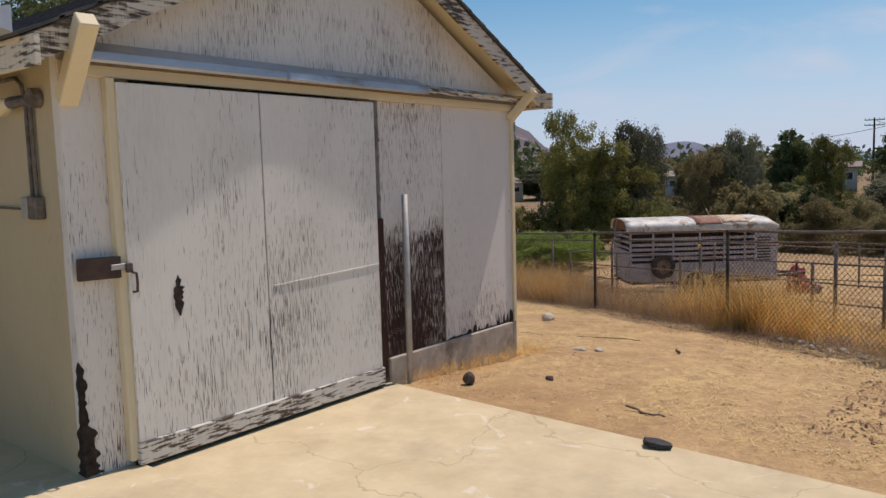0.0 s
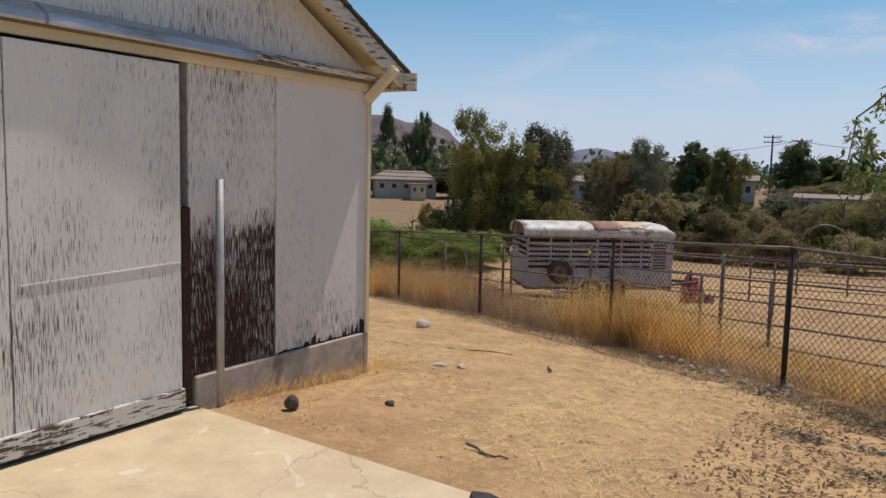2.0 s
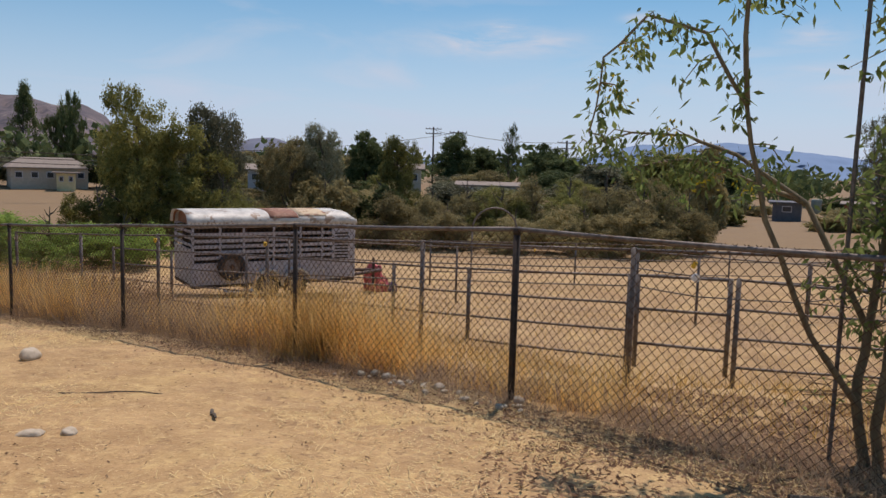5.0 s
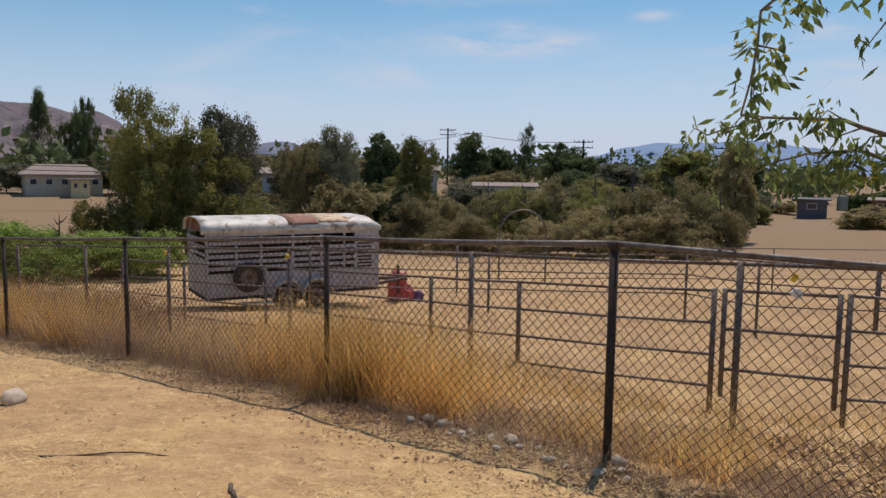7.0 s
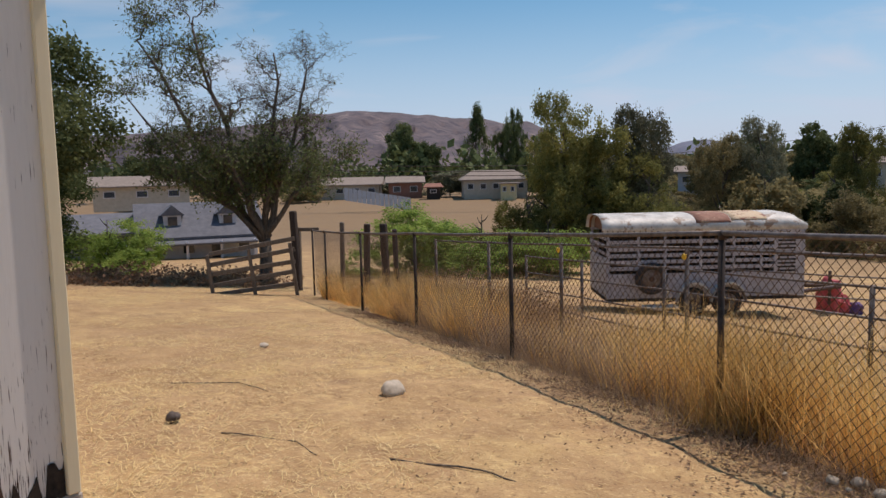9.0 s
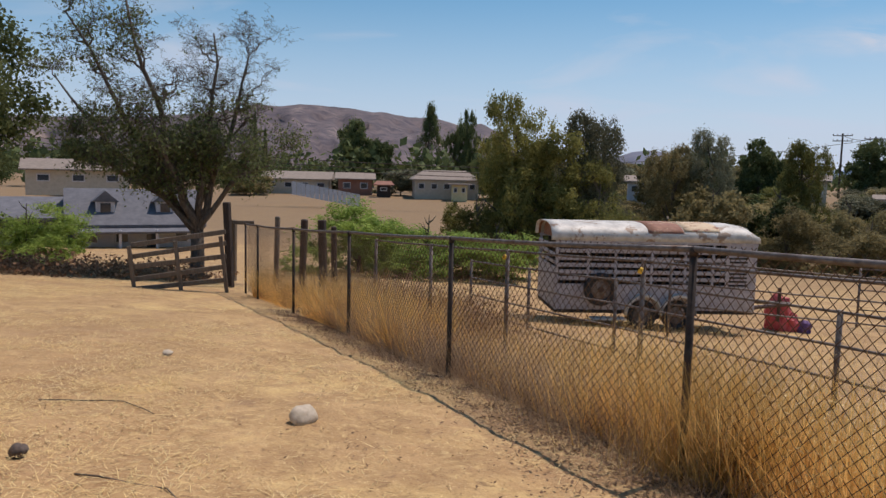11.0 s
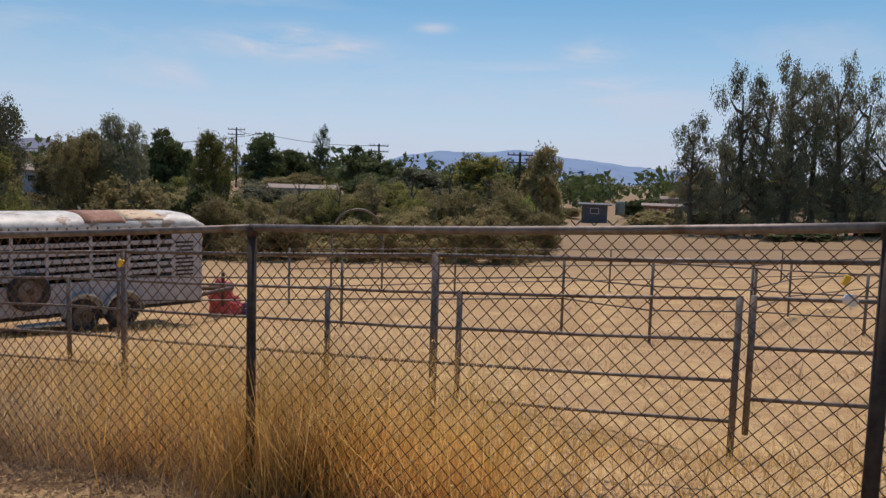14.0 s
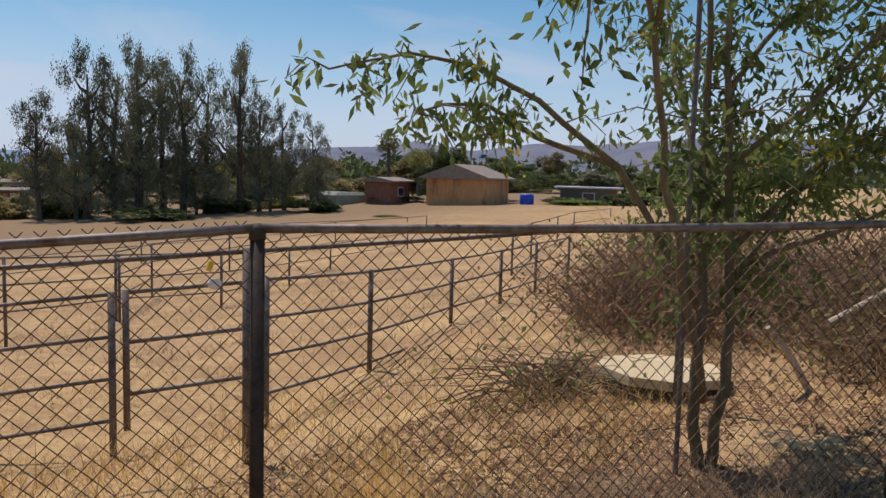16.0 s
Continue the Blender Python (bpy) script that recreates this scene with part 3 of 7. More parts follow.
def lying(rng, centres, length, width, curl=0.25):
    """Dead leaves that lie on the ground, a little curled."""
    n = len(centres)
    a = rng.uniform(0, 2 * math.pi, n)
    ln, wd = (length * rng.uniform(0.5, 1.4, n))[:, None], (width * rng.uniform(0.6, 1.3, n))[:, None]
    d = np.stack([np.cos(a), np.sin(a), rng.normal(0, curl, n)], 1) * ln
    s = np.stack([-np.sin(a), np.cos(a), rng.normal(0, curl, n)], 1) * wd
    return np.stack([centres - d * 0.5, centres + s * 0.5, centres + d * 0.5, centres - s * 0.5], 1)


def blades(rng, base, height, width, lean=0.3, dry=0.25):
    """Thin upright grass blades: narrow quads that taper and lean."""
    n = len(base)
    ang = rng.uniform(0, 2 * math.pi, n)
    side = np.stack([np.cos(ang), np.sin(ang), np.zeros(n)], 1) * (width * rng.uniform(0.5, 1.2, n))[:, None]
    off = rng.normal(size=(n, 3)) * lean
    off[:, 2] = 1
    off /= np.linalg.norm(off, axis=1)[:, None]
    tip = base + off * height[:, None]
    return np.stack([base - side, base + side, tip + side * 0.2, tip - side * 0.2], 1)


def gz(x, y):
    """The lie of the land."""
    x, y = np.asarray(x, float), np.asarray(y, float)
    xx = np.clip(x, -40, 20)
    z = -0.062 * np.clip(y + 2, 0, 2) - 0.05 * np.exp(-((y - 2.0) / 1.3) ** 2) - 0.1 * np.clip(y, 0, 16) - 0.02 * np.clip(y - 5, 0, 11) - 0.035 * (np.clip(y, 16, 40) - 16)
    z = z + 0.02 * xx * np.clip(y / 2, 0, 1)
    r = np.hypot(x, y)
    far = np.clip((r - 55) / 45, 0, 1)
    z = z - 0.045 * np.clip(x - 3.3, 0, 3) * np.clip(y + 1, 0, 1)
    z = z - 0.34 * np.exp(-((x - 4.8) / 2.6) ** 2 - ((y - 5.7) / 1.3) ** 2)
    bearing = np.degrees(np.arctan2(x, np.maximum(y, 0.1)))
    z = z + 1.5 * np.clip((x - 18) / 30, 0, 1) * np.clip((60 - y) / 15, 0, 1)
    return z + (1.6 - 2.6 * np.exp(-((bearing - 18) / 7) ** 2)) * far * far * (3 - 2 * far)


def g1(x, y):
    return float(gz(x, y))


# ---- ground, slab ----
def make_ground():
    geo = Geo()
    xs = np.unique(np.concatenate([np.arange(-16, 16.01, 0.25), np.arange(-6, 6.5, 0.09), np.arange(-60, 60.1, 3.0), np.array([-4000, -2000, -1000, -500, -250, -120, 120, 250, 500, 1000, 2000, 4000])]))
    ys = np.unique(np.concatenate([np.arange(-9, 18.01, 0.25), np.arange(-2.4, 6.5, 0.09), np.arange(-40, 100.1, 3.0), np.array([-4000, -2000, -1000, -500, -250, -120, 140, 250, 500, 1000, 2000, 4000])]))
    gx, gy = np.meshgrid(xs, ys, indexing="ij")
    z = gz(gx, gy)
    near = np.exp(-(np.hypot(gx, gy) / 16) ** 4)
    bumps = np.array([noise.fractal(Vector((a * 1.3, b * 1.3, 0.3)), 0.55, 2.1, 5) for a, b in zip(gx.ravel(), gy.ravel())]).reshape(gx.shape)
    z = z + near * bumps * 0.030 * np.clip((gy + 2.6) / 0.8, 0.2, 1)
    inside = (gy < -2.02 - 0.051 * gx) & (gx > 0.1) & (gx < 8.4) & (gy > -12)
    z = np.where(inside, z - 0.08, z)
    lip = (gy > -2.9) & (gy <= -1.2) & (gx > 0.1) & ~inside
    z = np.where(lip, np.maximum(z, -0.062 * np.clip(gy + 1.9 + 0.051 * gx, 0, 2) - 0.016 + 0.06 * (z - gz(gx, gy))), z)
    edge = (gy < -1.55) & (gy > -3) & (gx > 0.1) & (gx < 8.6) & ~inside
    z = np.where(edge, np.minimum(z, -0.006), z)
    under = (gx < 0.05) & (gx > -6.4) & (gy < 0.05) & (gy > -4.9)
    z = np.where(under, np.minimum(z, -0.02) - 0.06, z)
    vs = np.stack([gx, gy, z], -1).reshape(-1, 3)
    nx, ny = gx.shape
    i = np.arange(nx - 1)[:, None] * ny + np.arange(ny - 1)[None]
    i = i.ravel()
    me = bpy.data.meshes.new("ground")
    me.from_pydata(vs.tolist(), [], np.stack([i, i + ny, i + ny + 1, i + 1], 1).tolist())
    me.materials.append(M["earth"])
    me.polygons.foreach_set("use_smooth", [True] * len(me.polygons))
    return tagged(new("ground", me), "dry yellow-brown earth strewn with straw", "ground", kind="structure")


make_ground()

slab = Geo()
slab.prism([(-0.02, -1.88, -0.30), (8.6, -2.32, -0.30), (8.6, -4.08, -0.30), (-0.02, -4.08, -0.30)], (0, 0, 0), (0, 0, 0.30))
solid("pavement", slab, M["concrete"], "pale tan concrete slab beside the shed", "slab", kind="structure")
slab2 = Geo()
slab2.prism([(-7.0, -4.085, -0.3), (8.6, -4.085, -0.3), (8.6, -12, -0.3), (-7.0, -12, -0.3)], (0, 0, 0), (0, 0, 0.325))
solid("pavement", slab2, M["concrete"], "slightly raised pale tan concrete slab", "slab", kind="structure")


# ---- shed ----
YL, YR, XB = -4.40, 0.0, -6.2     # near corner, far corner, back
WT = 2.42                         # wall plate
RIDGE_Y, RIDGE_Z = -2.2, 3.66


def shed():
    t = thing("shed", (0, 0, 0), "weathered white plywood shed with peeling paint", "shed")
    foot = Geo()
    for a, b in (((XB, YR - 0.06, -1.0), (0.015, YR + 0.012, 0.20)), ((-0.08, -1.88, -0.6), (0.02, -0.06, 0.20))):
        foot.box([(p + q) / 2 for p, q in zip(a, b)], [q - p for p, q in zip(a, b)], ch=0.012)
    part("footing", foot, M["footing"], t, "stained concrete footing")
    # gable wall in upright sheets; the doorway between YL+0.31 and -2.03
    part("wall_sheet", Geo().box((-0.04, (YL - 4.10) / 2, 1.19), (0.08, YL * -1 - 4.10, 2.46)), M["siding"], t)
    part("wall_sheet", Geo().box((-0.04, -1.515, 1.31), (0.08, 0.79, 2.22)), M["siding_worn"], t, "badly flaked white sheet")
    part("wall_sheet", Geo().box((-0.04, -0.556, 1.31), (0.08, 1.112, 2.22)), M["siding"], t)
    rng = random.Random(4)
    part("panel_post", Geo().box((0.015, -1.96, 0.70), (0.05, 0.07, 1.30)), M["siding_bare"], t)
    head = Geo().box((-0.04, -3.07, 2.36), (0.08, 2.08, 0.14))
    part("door_head", head, M["siding"], t)
    gable = Geo()
    y0, y1 = YL + 0.02, YR - 0.02
    gable.prism([(-0.08, y0, WT), (-0.08, RIDGE_Y, RIDGE_Z - 0.08), (-0.08, y1, WT)], (0, 0, 0), (0.075, 0, 0))
    part("gable", gable, M["gable"], t, "cracked white gable boarding")
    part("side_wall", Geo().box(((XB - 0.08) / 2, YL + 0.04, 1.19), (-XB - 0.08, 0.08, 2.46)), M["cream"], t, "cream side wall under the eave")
    part("side_wall", Geo().box(((XB - 0.08) / 2, YR - 0.04, 1.31), (-XB - 0.08, 0.08, 2.22)), M["siding"], t)
    part("back_wall", Geo().box((XB - 0.04, -2.2, 1.2), (0.08, 4.4, 2.5)), M["siding"], t)
    part("plate", Geo().box((-3.1, YL + 0.04, 2.45), (6.2, 0.09, 0.06)), M["trim"], t)
    # corner rot
    rot = Geo()
    edge = [(0.0, 0.03)]
    for k in range(30):
        zz = 0.04 + k * 0.021
        edge.append((0.02 + 0.10 * abs(noise.noise(Vector((k * 0.45, 1.7, 0)))) * (1.25 - k / 30) + 0.03 * (k < 12), zz))
    edge.append((0.0, 0.70))
    rot.prism([(0.001, YL - 0.004 + w, zz) for w, zz in edge], (0, 0, 0), (0.005, 0, 0))
    rot.prism([(-w * 0.9, YL - 0.001, zz) for w, zz in edge], (0, 0, 0), (0, -0.005, 0))
    part("rotten_corner", rot, M["hole"], t, "rotten dark corner edge")
    rot = Geo()
    edge = [(0.0, 0.195)]
    for k in range(90):
        yy = -1.09 * k / 89
        hh = 0.012 + 0.16 * max(0.0, noise.fractal(Vector((k * 0.33, 4.2, 0)), 0.6, 2.0, 4)) * (1.2 - 0.8 * k / 89) + (0.06 + 0.10 * abs(noise.noise(Vector((k * 0.7, 9.0, 0))))) * (k < 9)
        edge.append((yy, 0.20 + hh))
    edge.append((-1.09, 0.195))
    rot.prism([(0.001, yy, zz) for yy, zz in edge], (0, 0, 0), (0.005, 0, 0))
    part("rotten_edge", rot, M["hole"], t, "rotted dark lower edge")
    # corner boards and sills
    part("corner_board", Geo().box((0.012, YR - 0.022, 1.30), (0.024, 0.045, 2.20)), M["trim"], t)
    part("trim_board", Geo().box((0.02, -2.2, 2.318), (0.036, 4.42, 0.075)), M["trim"], t, "cream trim board")
    # roof
    for sgn, eave in ((1, 0.205), (-1, -4.66)):
        ez = RIDGE_Z - 0.5 * abs(eave - RIDGE_Y)
        deck = Geo()
        deck.prism([(XB - 0.3, RIDGE_Y, RIDGE_Z - 0.03), (XB - 0.3, eave, ez - 0.03), (XB - 0.3, eave, ez - 0.005), (XB - 0.3, RIDGE_Y, RIDGE_Z - 0.005)], (0, 0, 0), (-XB + 0.50, 0, 0))
        part("roof_deck", deck, M["trim"], t)
        sh = Geo()
        for k in range(12):
            a, b2 = k / 12, (k + 1) / 12 + 0.012
            pa = (RIDGE_Y + (eave - RIDGE_Y) * a, RIDGE_Z + (ez - RIDGE_Z) * a)
            pb = (RIDGE_Y + (eave - RIDGE_Y) * b2, RIDGE_Z + (ez - RIDGE_Z) * b2)
            sh.prism([(XB - 0.34, pa[0], pa[1]), (XB - 0.34, pb[0], pb[1] + 0.004), (XB - 0.34, pb[0], pb[1] + 0.026), (XB - 0.34, pa[0], pa[1] + 0.016)], (0, 0, 0), (-XB + 0.60, 0, 0))
        part("shingles", sh, M["shingle"], t, "dark worn shingles")
        rake = Geo()
        rake.prism([(0.205, RIDGE_Y, RIDGE_Z - 0.16), (0.205, eave, ez - 0.16), (0.205, eave, ez - 0.012), (0.205, RIDGE_Y, RIDGE_Z - 0.012)], (0, 0, 0), (0.03, 0, 0))
        part("rake_board", rake, M["rotten"], t, "flaking rake board")
        fas = Geo().box(((XB + 0.20) / 2, eave - sgn * 0.016, ez - 0.085), (-XB + 0.5, 0.03, 0.15))
        part("fascia", fas, M["rotten"], t, "flaking fascia board")
        rf = Geo()
        for k in range(7):
            x = -0.35 - k * 0.95
            rf.prism([(x, eave - sgn * 0.04, ez - 0.15), (x, RIDGE_Y, RIDGE_Z - 0.15), (x, RIDGE_Y, RIDGE_Z - 0.03), (x, eave - sgn * 0.04, ez - 0.03)], (0, 0, 0), (0.045, 0, 0))
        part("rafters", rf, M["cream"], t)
        # knee braces at the gable foot
        ye = YR - 0.05 if sgn > 0 else YL + 0.07
        br = Geo()
        p0, p1 = Vector((0.03, ye, 2.22)), Vector((0.25, ye + sgn * 0.05, 2.45))
        if sgn < 0:
            p0, p1 = Vector((0.02, ye - 0.03, 2.16)), Vector((0.36, ye - 0.07, 2.50))
        d = p1 - p0
        rm = d.to_track_quat("Z", "Y").to_matrix().to_4x4()
        br.box((p0 + p1) / 2, (0.075 if sgn > 0 else 0.10, 0.075 if sgn > 0 else 0.10, d.length + 0.05), rm, ch=0.006)
        part("knee_brace", br, M["trim"], t, "cream painted brace")
        part("outrigger", Geo().box((0.13, ye + sgn * 0.03, 2.455), (0.28, 0.09, 0.07)), M["trim"], t)
    gut = Geo()
    for k in range(4):
        gut.prism([(-1.6 * k - 1.58 + 0.28, -4.71, 2.43), (-1.6 * k - 1.58 + 0.28, -4.78, 2.45), (-1.6 * k - 1.58 + 0.28, -4.78, 2.54), (-1.6 * k - 1.58 + 0.28, -4.71, 2.56)], (0, 0, 0), (1.55, 0, 0))
    part("eave_flashing", gut, M["flash"], t, "bright metal eave flashing")
    # track cover: tin over a board, its far end torn off
    tr = Geo()
    for a, b2 in ((-4.34, -2.9), (-2.92, -1.42)):
        tr.prism([(0.0, a, 2.475), (0.0, a, 2.40), (0.125, a, 2.345), (0.135, a, 2.36), (0.125, a, 2.405)], (0, a, 0), (0, b2, 0))
    part("track_cover", tr, M["flash"], t, "bent sheet metal track cover")
    part("track_board", Geo().box((0.055, -2.2, 2.352), (0.075, 4.30, 0.022)), M["oldwood"], t)
    part("track_board", Geo().box((0.045, -0.72, 2.40), (0.11, 1.36, 0.045), pose(0, 0, 0, 0, 24)), M["rotten"], t, "bare flaking track board")
    # door
    d = part("sliding_door", Geo().box((0.062, -3.62, 1.21), (0.032, 0.985, 2.09), ch=0.003), M["door_paint"], t, "white plywood sliding door")
    part("door_sheet", Geo().box((0.0605, -2.575, 1.21), (0.032, 1.085, 2.09), ch=0.003), M["door_paint"], d)
    part("kick_board", Geo().box((0.072, -3.07, 0.10), (0.045, 2.10, 0.135), ch=0.006), M["kick"], d, "worn white kick board")
    # near-black strip paints the shade in the gap below the door
    part("rail_shadow_gap", Geo().box((0.045, -3.07, 0.022), (0.05, 2.10, 0.02)), M["hole"], d)
    part("batten", Geo().box((0.080, -2.56, 0.98), (0.006, 1.04, 0.012), pose(0, 0, 0, 2.0), ch=0.002), M["door_paint"], d)
    left, right = [], []
    for k in range(17):
        zz = 1.12 - 0.0155 * k
        w = 0.030 * math.sin(math.pi * (k + 0.4) / 16.8) * (0.55 + 0.9 * rng.random()) + 0.003
        left.append((0.0785, -3.80 - w * 0.9, zz))
        right.append((0.0785, -3.80 + w * (0.4 + 0.8 * rng.random()), zz + 0.006 * rng.random()))
    hole = Geo().prism(left + right[::-1], (0, 0, 0), (0.004, 0, 0))
    part("rot_hole", hole, M["hole"], d, "dark rotted hole")
    stop = Geo().box((0.03, -4.135, 1.17), (0.06, 0.05, 2.22))
    part("door_stop", stop, M["trim"], t, "cream door jamb strip")
    hp = part("latch_board", Geo().box((0.055, -4.27, 1.215), (0.035, 0.245, 0.125), pose(0, 0, 0, -1.5), ch=0.006), M["rust_brown"], t, "dark brown latch board")
    part("hasp", Geo().box((0.080, -4.165, 1.215), (0.012, 0.10, 0.032), ch=0.003), M["galv"], hp, "steel hasp")
    part("padlock", Geo().box((0.094, -4.115, 1.205), (0.022, 0.04, 0.055), ch=0.006), M["darkstone"], hp)
    hd = Geo().tube([(0.08, -4.09, 1.175), (0.115, -4.085, 1.17), (0.122, -4.085, 1.12), (0.115, -4.085, 1.065), (0.08, -4.09, 1.06)], 0.008, 6)
    part("pull_handle", hd, M["rust_brown"], d, "dark pull handle")
    flap = Geo().prism([(0.05, -2.03, 2.07), (0.05, -1.95, 1.96), (0.05, -2.03, 1.95)], (0, 0, 0), (0.006, 0, 0))
    part("torn_strip", flap, M["oldwood"], t)
    # conduits and lamp holder on the cream wall
    cd = Geo()
    for x in (-0.36, -0.30):
        cd.tube([(x, YL - 0.02, 1.60), (x, YL - 0.02, 2.15)], 0.012, 8)
    cd.tube([(-0.36, YL - 0.02, 2.15), (-0.37, YL - 0.03, 2.26), (-0.44, YL - 0.03, 2.30), (-1.6, YL - 0.03, 2.31)], 0.012, 8)
    part("conduit", cd, M["pipe"], t, "old metal conduit")
    bx = part("switch_box", Geo().box((-0.30, YL - 0.03, 1.56), (0.105, 0.06, 0.13), ch=0.008), M["pipe"], t, "grey metal switch box")
    part("switch_box_cover", Geo().box((-0.42, YL - 0.025, 1.56), (0.09, 0.05, 0.13), ch=0.02), M["galv"], t)
    part("cable", Geo().tube([(-0.46, YL - 0.015, 1.55), (-0.8, YL - 0.015, 1.56), (-1.6, YL - 0.015, 1.56)], 0.008, 6), M["pipe"], t)
    lamp = Geo().tube([(-0.30, YL - 0.03, 2.17), (-0.46, YL - 0.06, 2.16)], [0.028, 0.035], 10)
    part("lamp_holder", lamp, M["pipe"], t)
    part("lamp_head", Geo().tube([(-0.46, YL - 0.06, 2.16), (-0.56, YL - 0.075, 2.145)], [0.03, 0.058], 12), M["trim"], t, "cream flood lamp head")
    part("junction_box", Geo().tube([(-0.22, YL - 0.005, 2.17), (-0.22, YL - 0.06, 2.17)], 0.055, 12), M["pipe"], t)
    return t


shed()

# plain unseen wall, added to keep sky light off the shed's porch side
solid("wall_wing", Geo().box((-2.35, -6.4, 1.25), (0.12, 3.9, 2.5)), M["cream"], "unseen cream wall added to shade the shed porch side", "wall", kind="structure")

# pipe driven in beside the door
gp = Geo().tube([(0.11, -1.745, -0.25), (0.105, -1.74, 0.7), (0.10, -1.735, 1.535)], [0.027, 0.027, 0.0265], 12)
solid("pipe_post", gp, M["galv"], "grey steel pipe standing beside the shed door", "post", smooth=True)


# ---- chain-link fence ----
FENCE = [(5.32, 0.72), (3.06, 2.52), (0.81, 3.94), (-1.91, 5.37), (-4.55, 6.79), (-7.05, 8.13), (-9.48, 9.43), (-10.62, 10.06)]
FTOP = {0: 1.02, 1: 0.97, 2: 0.82, 3: 0.61, 4: 0.42, 5: 0.24, 6: 0.09, 7: 0.04}


def chain_fence():
    t = thing("chain_link_fence", (0, 0, 0), "rusty chain-link fence with dark pipe posts and top rail", "fence")
    pts = [(x, y, FTOP[i]) for i, (x, y) in enumerate(FENCE)]
    pts = [(9.6, -1.9, 1.12), (7.4, -0.45, 1.08)] + pts
    for i, (x, y, zt) in enumerate(pts):
        zb = g1(x, y)
        r = 0.027 if i in (3,) else 0.023
        post = Geo().tube([(x, y, zb - 0.4), (x, y, zt - 0.01)], r, 12)
        post.tube([(x, y, zt - 0.03), (x, y, zt + 0.012), (x, y, zt + 0.03)], [r * 1.15, r * 1.15, r * 0.5], 12)
        part("post", post, M["postm"], t, smooth=True)
    for i in range(len(pts) - 1):
        a, b = Vector(pts[i]), Vector(pts[i + 1])
        n = 6
        line = [a.lerp(b, k / n) + Vector((0, 0, 0.012 - 0.012 * math.sin(math.pi * k / n))) for k in range(n + 1)]
        part("top_rail", Geo().tube(line, 0.018, 10), M["pipe"], t, smooth=True)
        L = (b - a).length
        u = (b - a).normalized()
        nrm = Vector((-u.y, u.x, 0)).normalized()
        H0, H1 = a.z - g1(a.x, a.y) - 0.03, b.z - g1(b.x, b.y) - 0.03
        pitch = 0.073
        geo = Geo()
        k0, k1 = -int(1.5 / pitch) - 1, int(L / pitch) + 1

        def where(s, h, off):
            f = s / L
            top = a.z + (b.z - a.z) * f
            hh = H0 + (H1 - H0) * f
            bulge = 0.02 * math.sin(3.1 * s + i) * (1 - h / 1.35)
            return Vector((a.x + u.x * s, a.y + u.y * s, 0)) - nrm * (0.034 + off - bulge) + Vector((0, 0, top + 0.02 - hh + h))
        rw = 0.0025
        HH = min(H0, H1)
        for k in range(k0, k1 + 1):
            for sg in (1, -1):
                # a diagonal s = s0 + sg*h, cut to the bay
                s0 = k * pitch if sg > 0 else k * pitch + 1.5
                h0, h1 = 0.0, HH + 0.02
                if sg > 0:
                    h0, h1 = max(h0, -s0), min(h1, L - s0)
                else:
                    h0, h1 = max(h0, s0 - L), min(h1, s0)
                if h1 - h0 < 0.02:
                    continue
                m2 = 3
                line = [where(s0 + sg * (h0 + (h1 - h0) * q / m2), h0 + (h1 - h0) * q / m2, 0.002 * sg) for q in range(m2 + 1)]
                geo.tube(line, rw, 3, cap=False)
        part("wire_mesh", geo, M["wire"], t)
    return t


chain_fence()

# ---- corral of steel pipe ----


def pipe_line(name, posts, rails, label, r=0.024, extra_top=None, group="corral pipe fences"):
    """A pipe fence: posts (x, y, top) and rails at heights below the post tops."""
    t = thing(name, (posts[0][0], posts[0][1], g1(posts[0][0], posts[0][1])), label, "pipe fence", group)
    o = t.matrix_world.translation
    for x, y, z in posts:
        part("post", Geo().tube([(x - o.x, y - o.y, g1(x, y) - 0.3 - o.z), (x - o.x, y - o.y, z - o.z)], r * 1.15, 8), M["pipe"], t, smooth=True)
    for a, b in zip(posts, posts[1:]):
        for d in rails:
            p, q = Vector((a[0], a[1], a[2] - d)) - o, Vector((b[0], b[1], b[2] - d)) - o
            mid = (p + q) / 2 + Vector((0, 0, -0.008))
            part("rail", Geo().tube([p, mid, q], r * 0.62, 8), M["pipe"], t, smooth=True)
    return t


R4 = (0.02, 0.34, 0.66, 0.98)
pipe_line("pipe_fence", [(4.22, 5.65, 0.28), (2.23, 6.81, 0.12), (1.05, 7.50, 0.04), (-1.96, 9.30, -0.15), (-4.0, 10.5, -0.30), (-5.9, 11.6, -0.42)], R4, "grey rusted steel pipe corral fence in dry grass")
pipe_line("pipe_fence", [(6.60, 2.22, 0.94), (4.07, 3.87, 0.75), (1.85, 5.31, 0.60), (-0.67, 6.97, 0.41), (-2.85, 7.92, 0.27), (-4.9, 9.0, 0.12), (-7.0, 10.1, -0.02)], (0.02,), "long upper pipe rail along the corral", r=0.024)
pipe_line("pipe_fence", [(5.32, 5.22, 0.34), (7.05, 5.66, 0.22), (9.36, 6.34, 0.13), (11.15, 6.73, 0.11), (12.61, 6.97, 0.13), (14.4, 7.3, 0.13)], R4, "grey steel pipe corral fence beside dry brush")
pipe_line("pipe_fence", [(-2.52, 13.0, -0.22), (1.06, 14.6, -0.40), (5.20, 14.08, -0.25), (6.16, 12.16, -0.13), (8.63, 13.38, -0.34), (10.5, 12.9, -0.36), (14.6, 15.6, -0.72), (18.07, 17.65, -0.95), (23.41, 19.0, -0.90)], (0.02, 0.42, 0.82), "far steel pipe corral fence on bare ground")
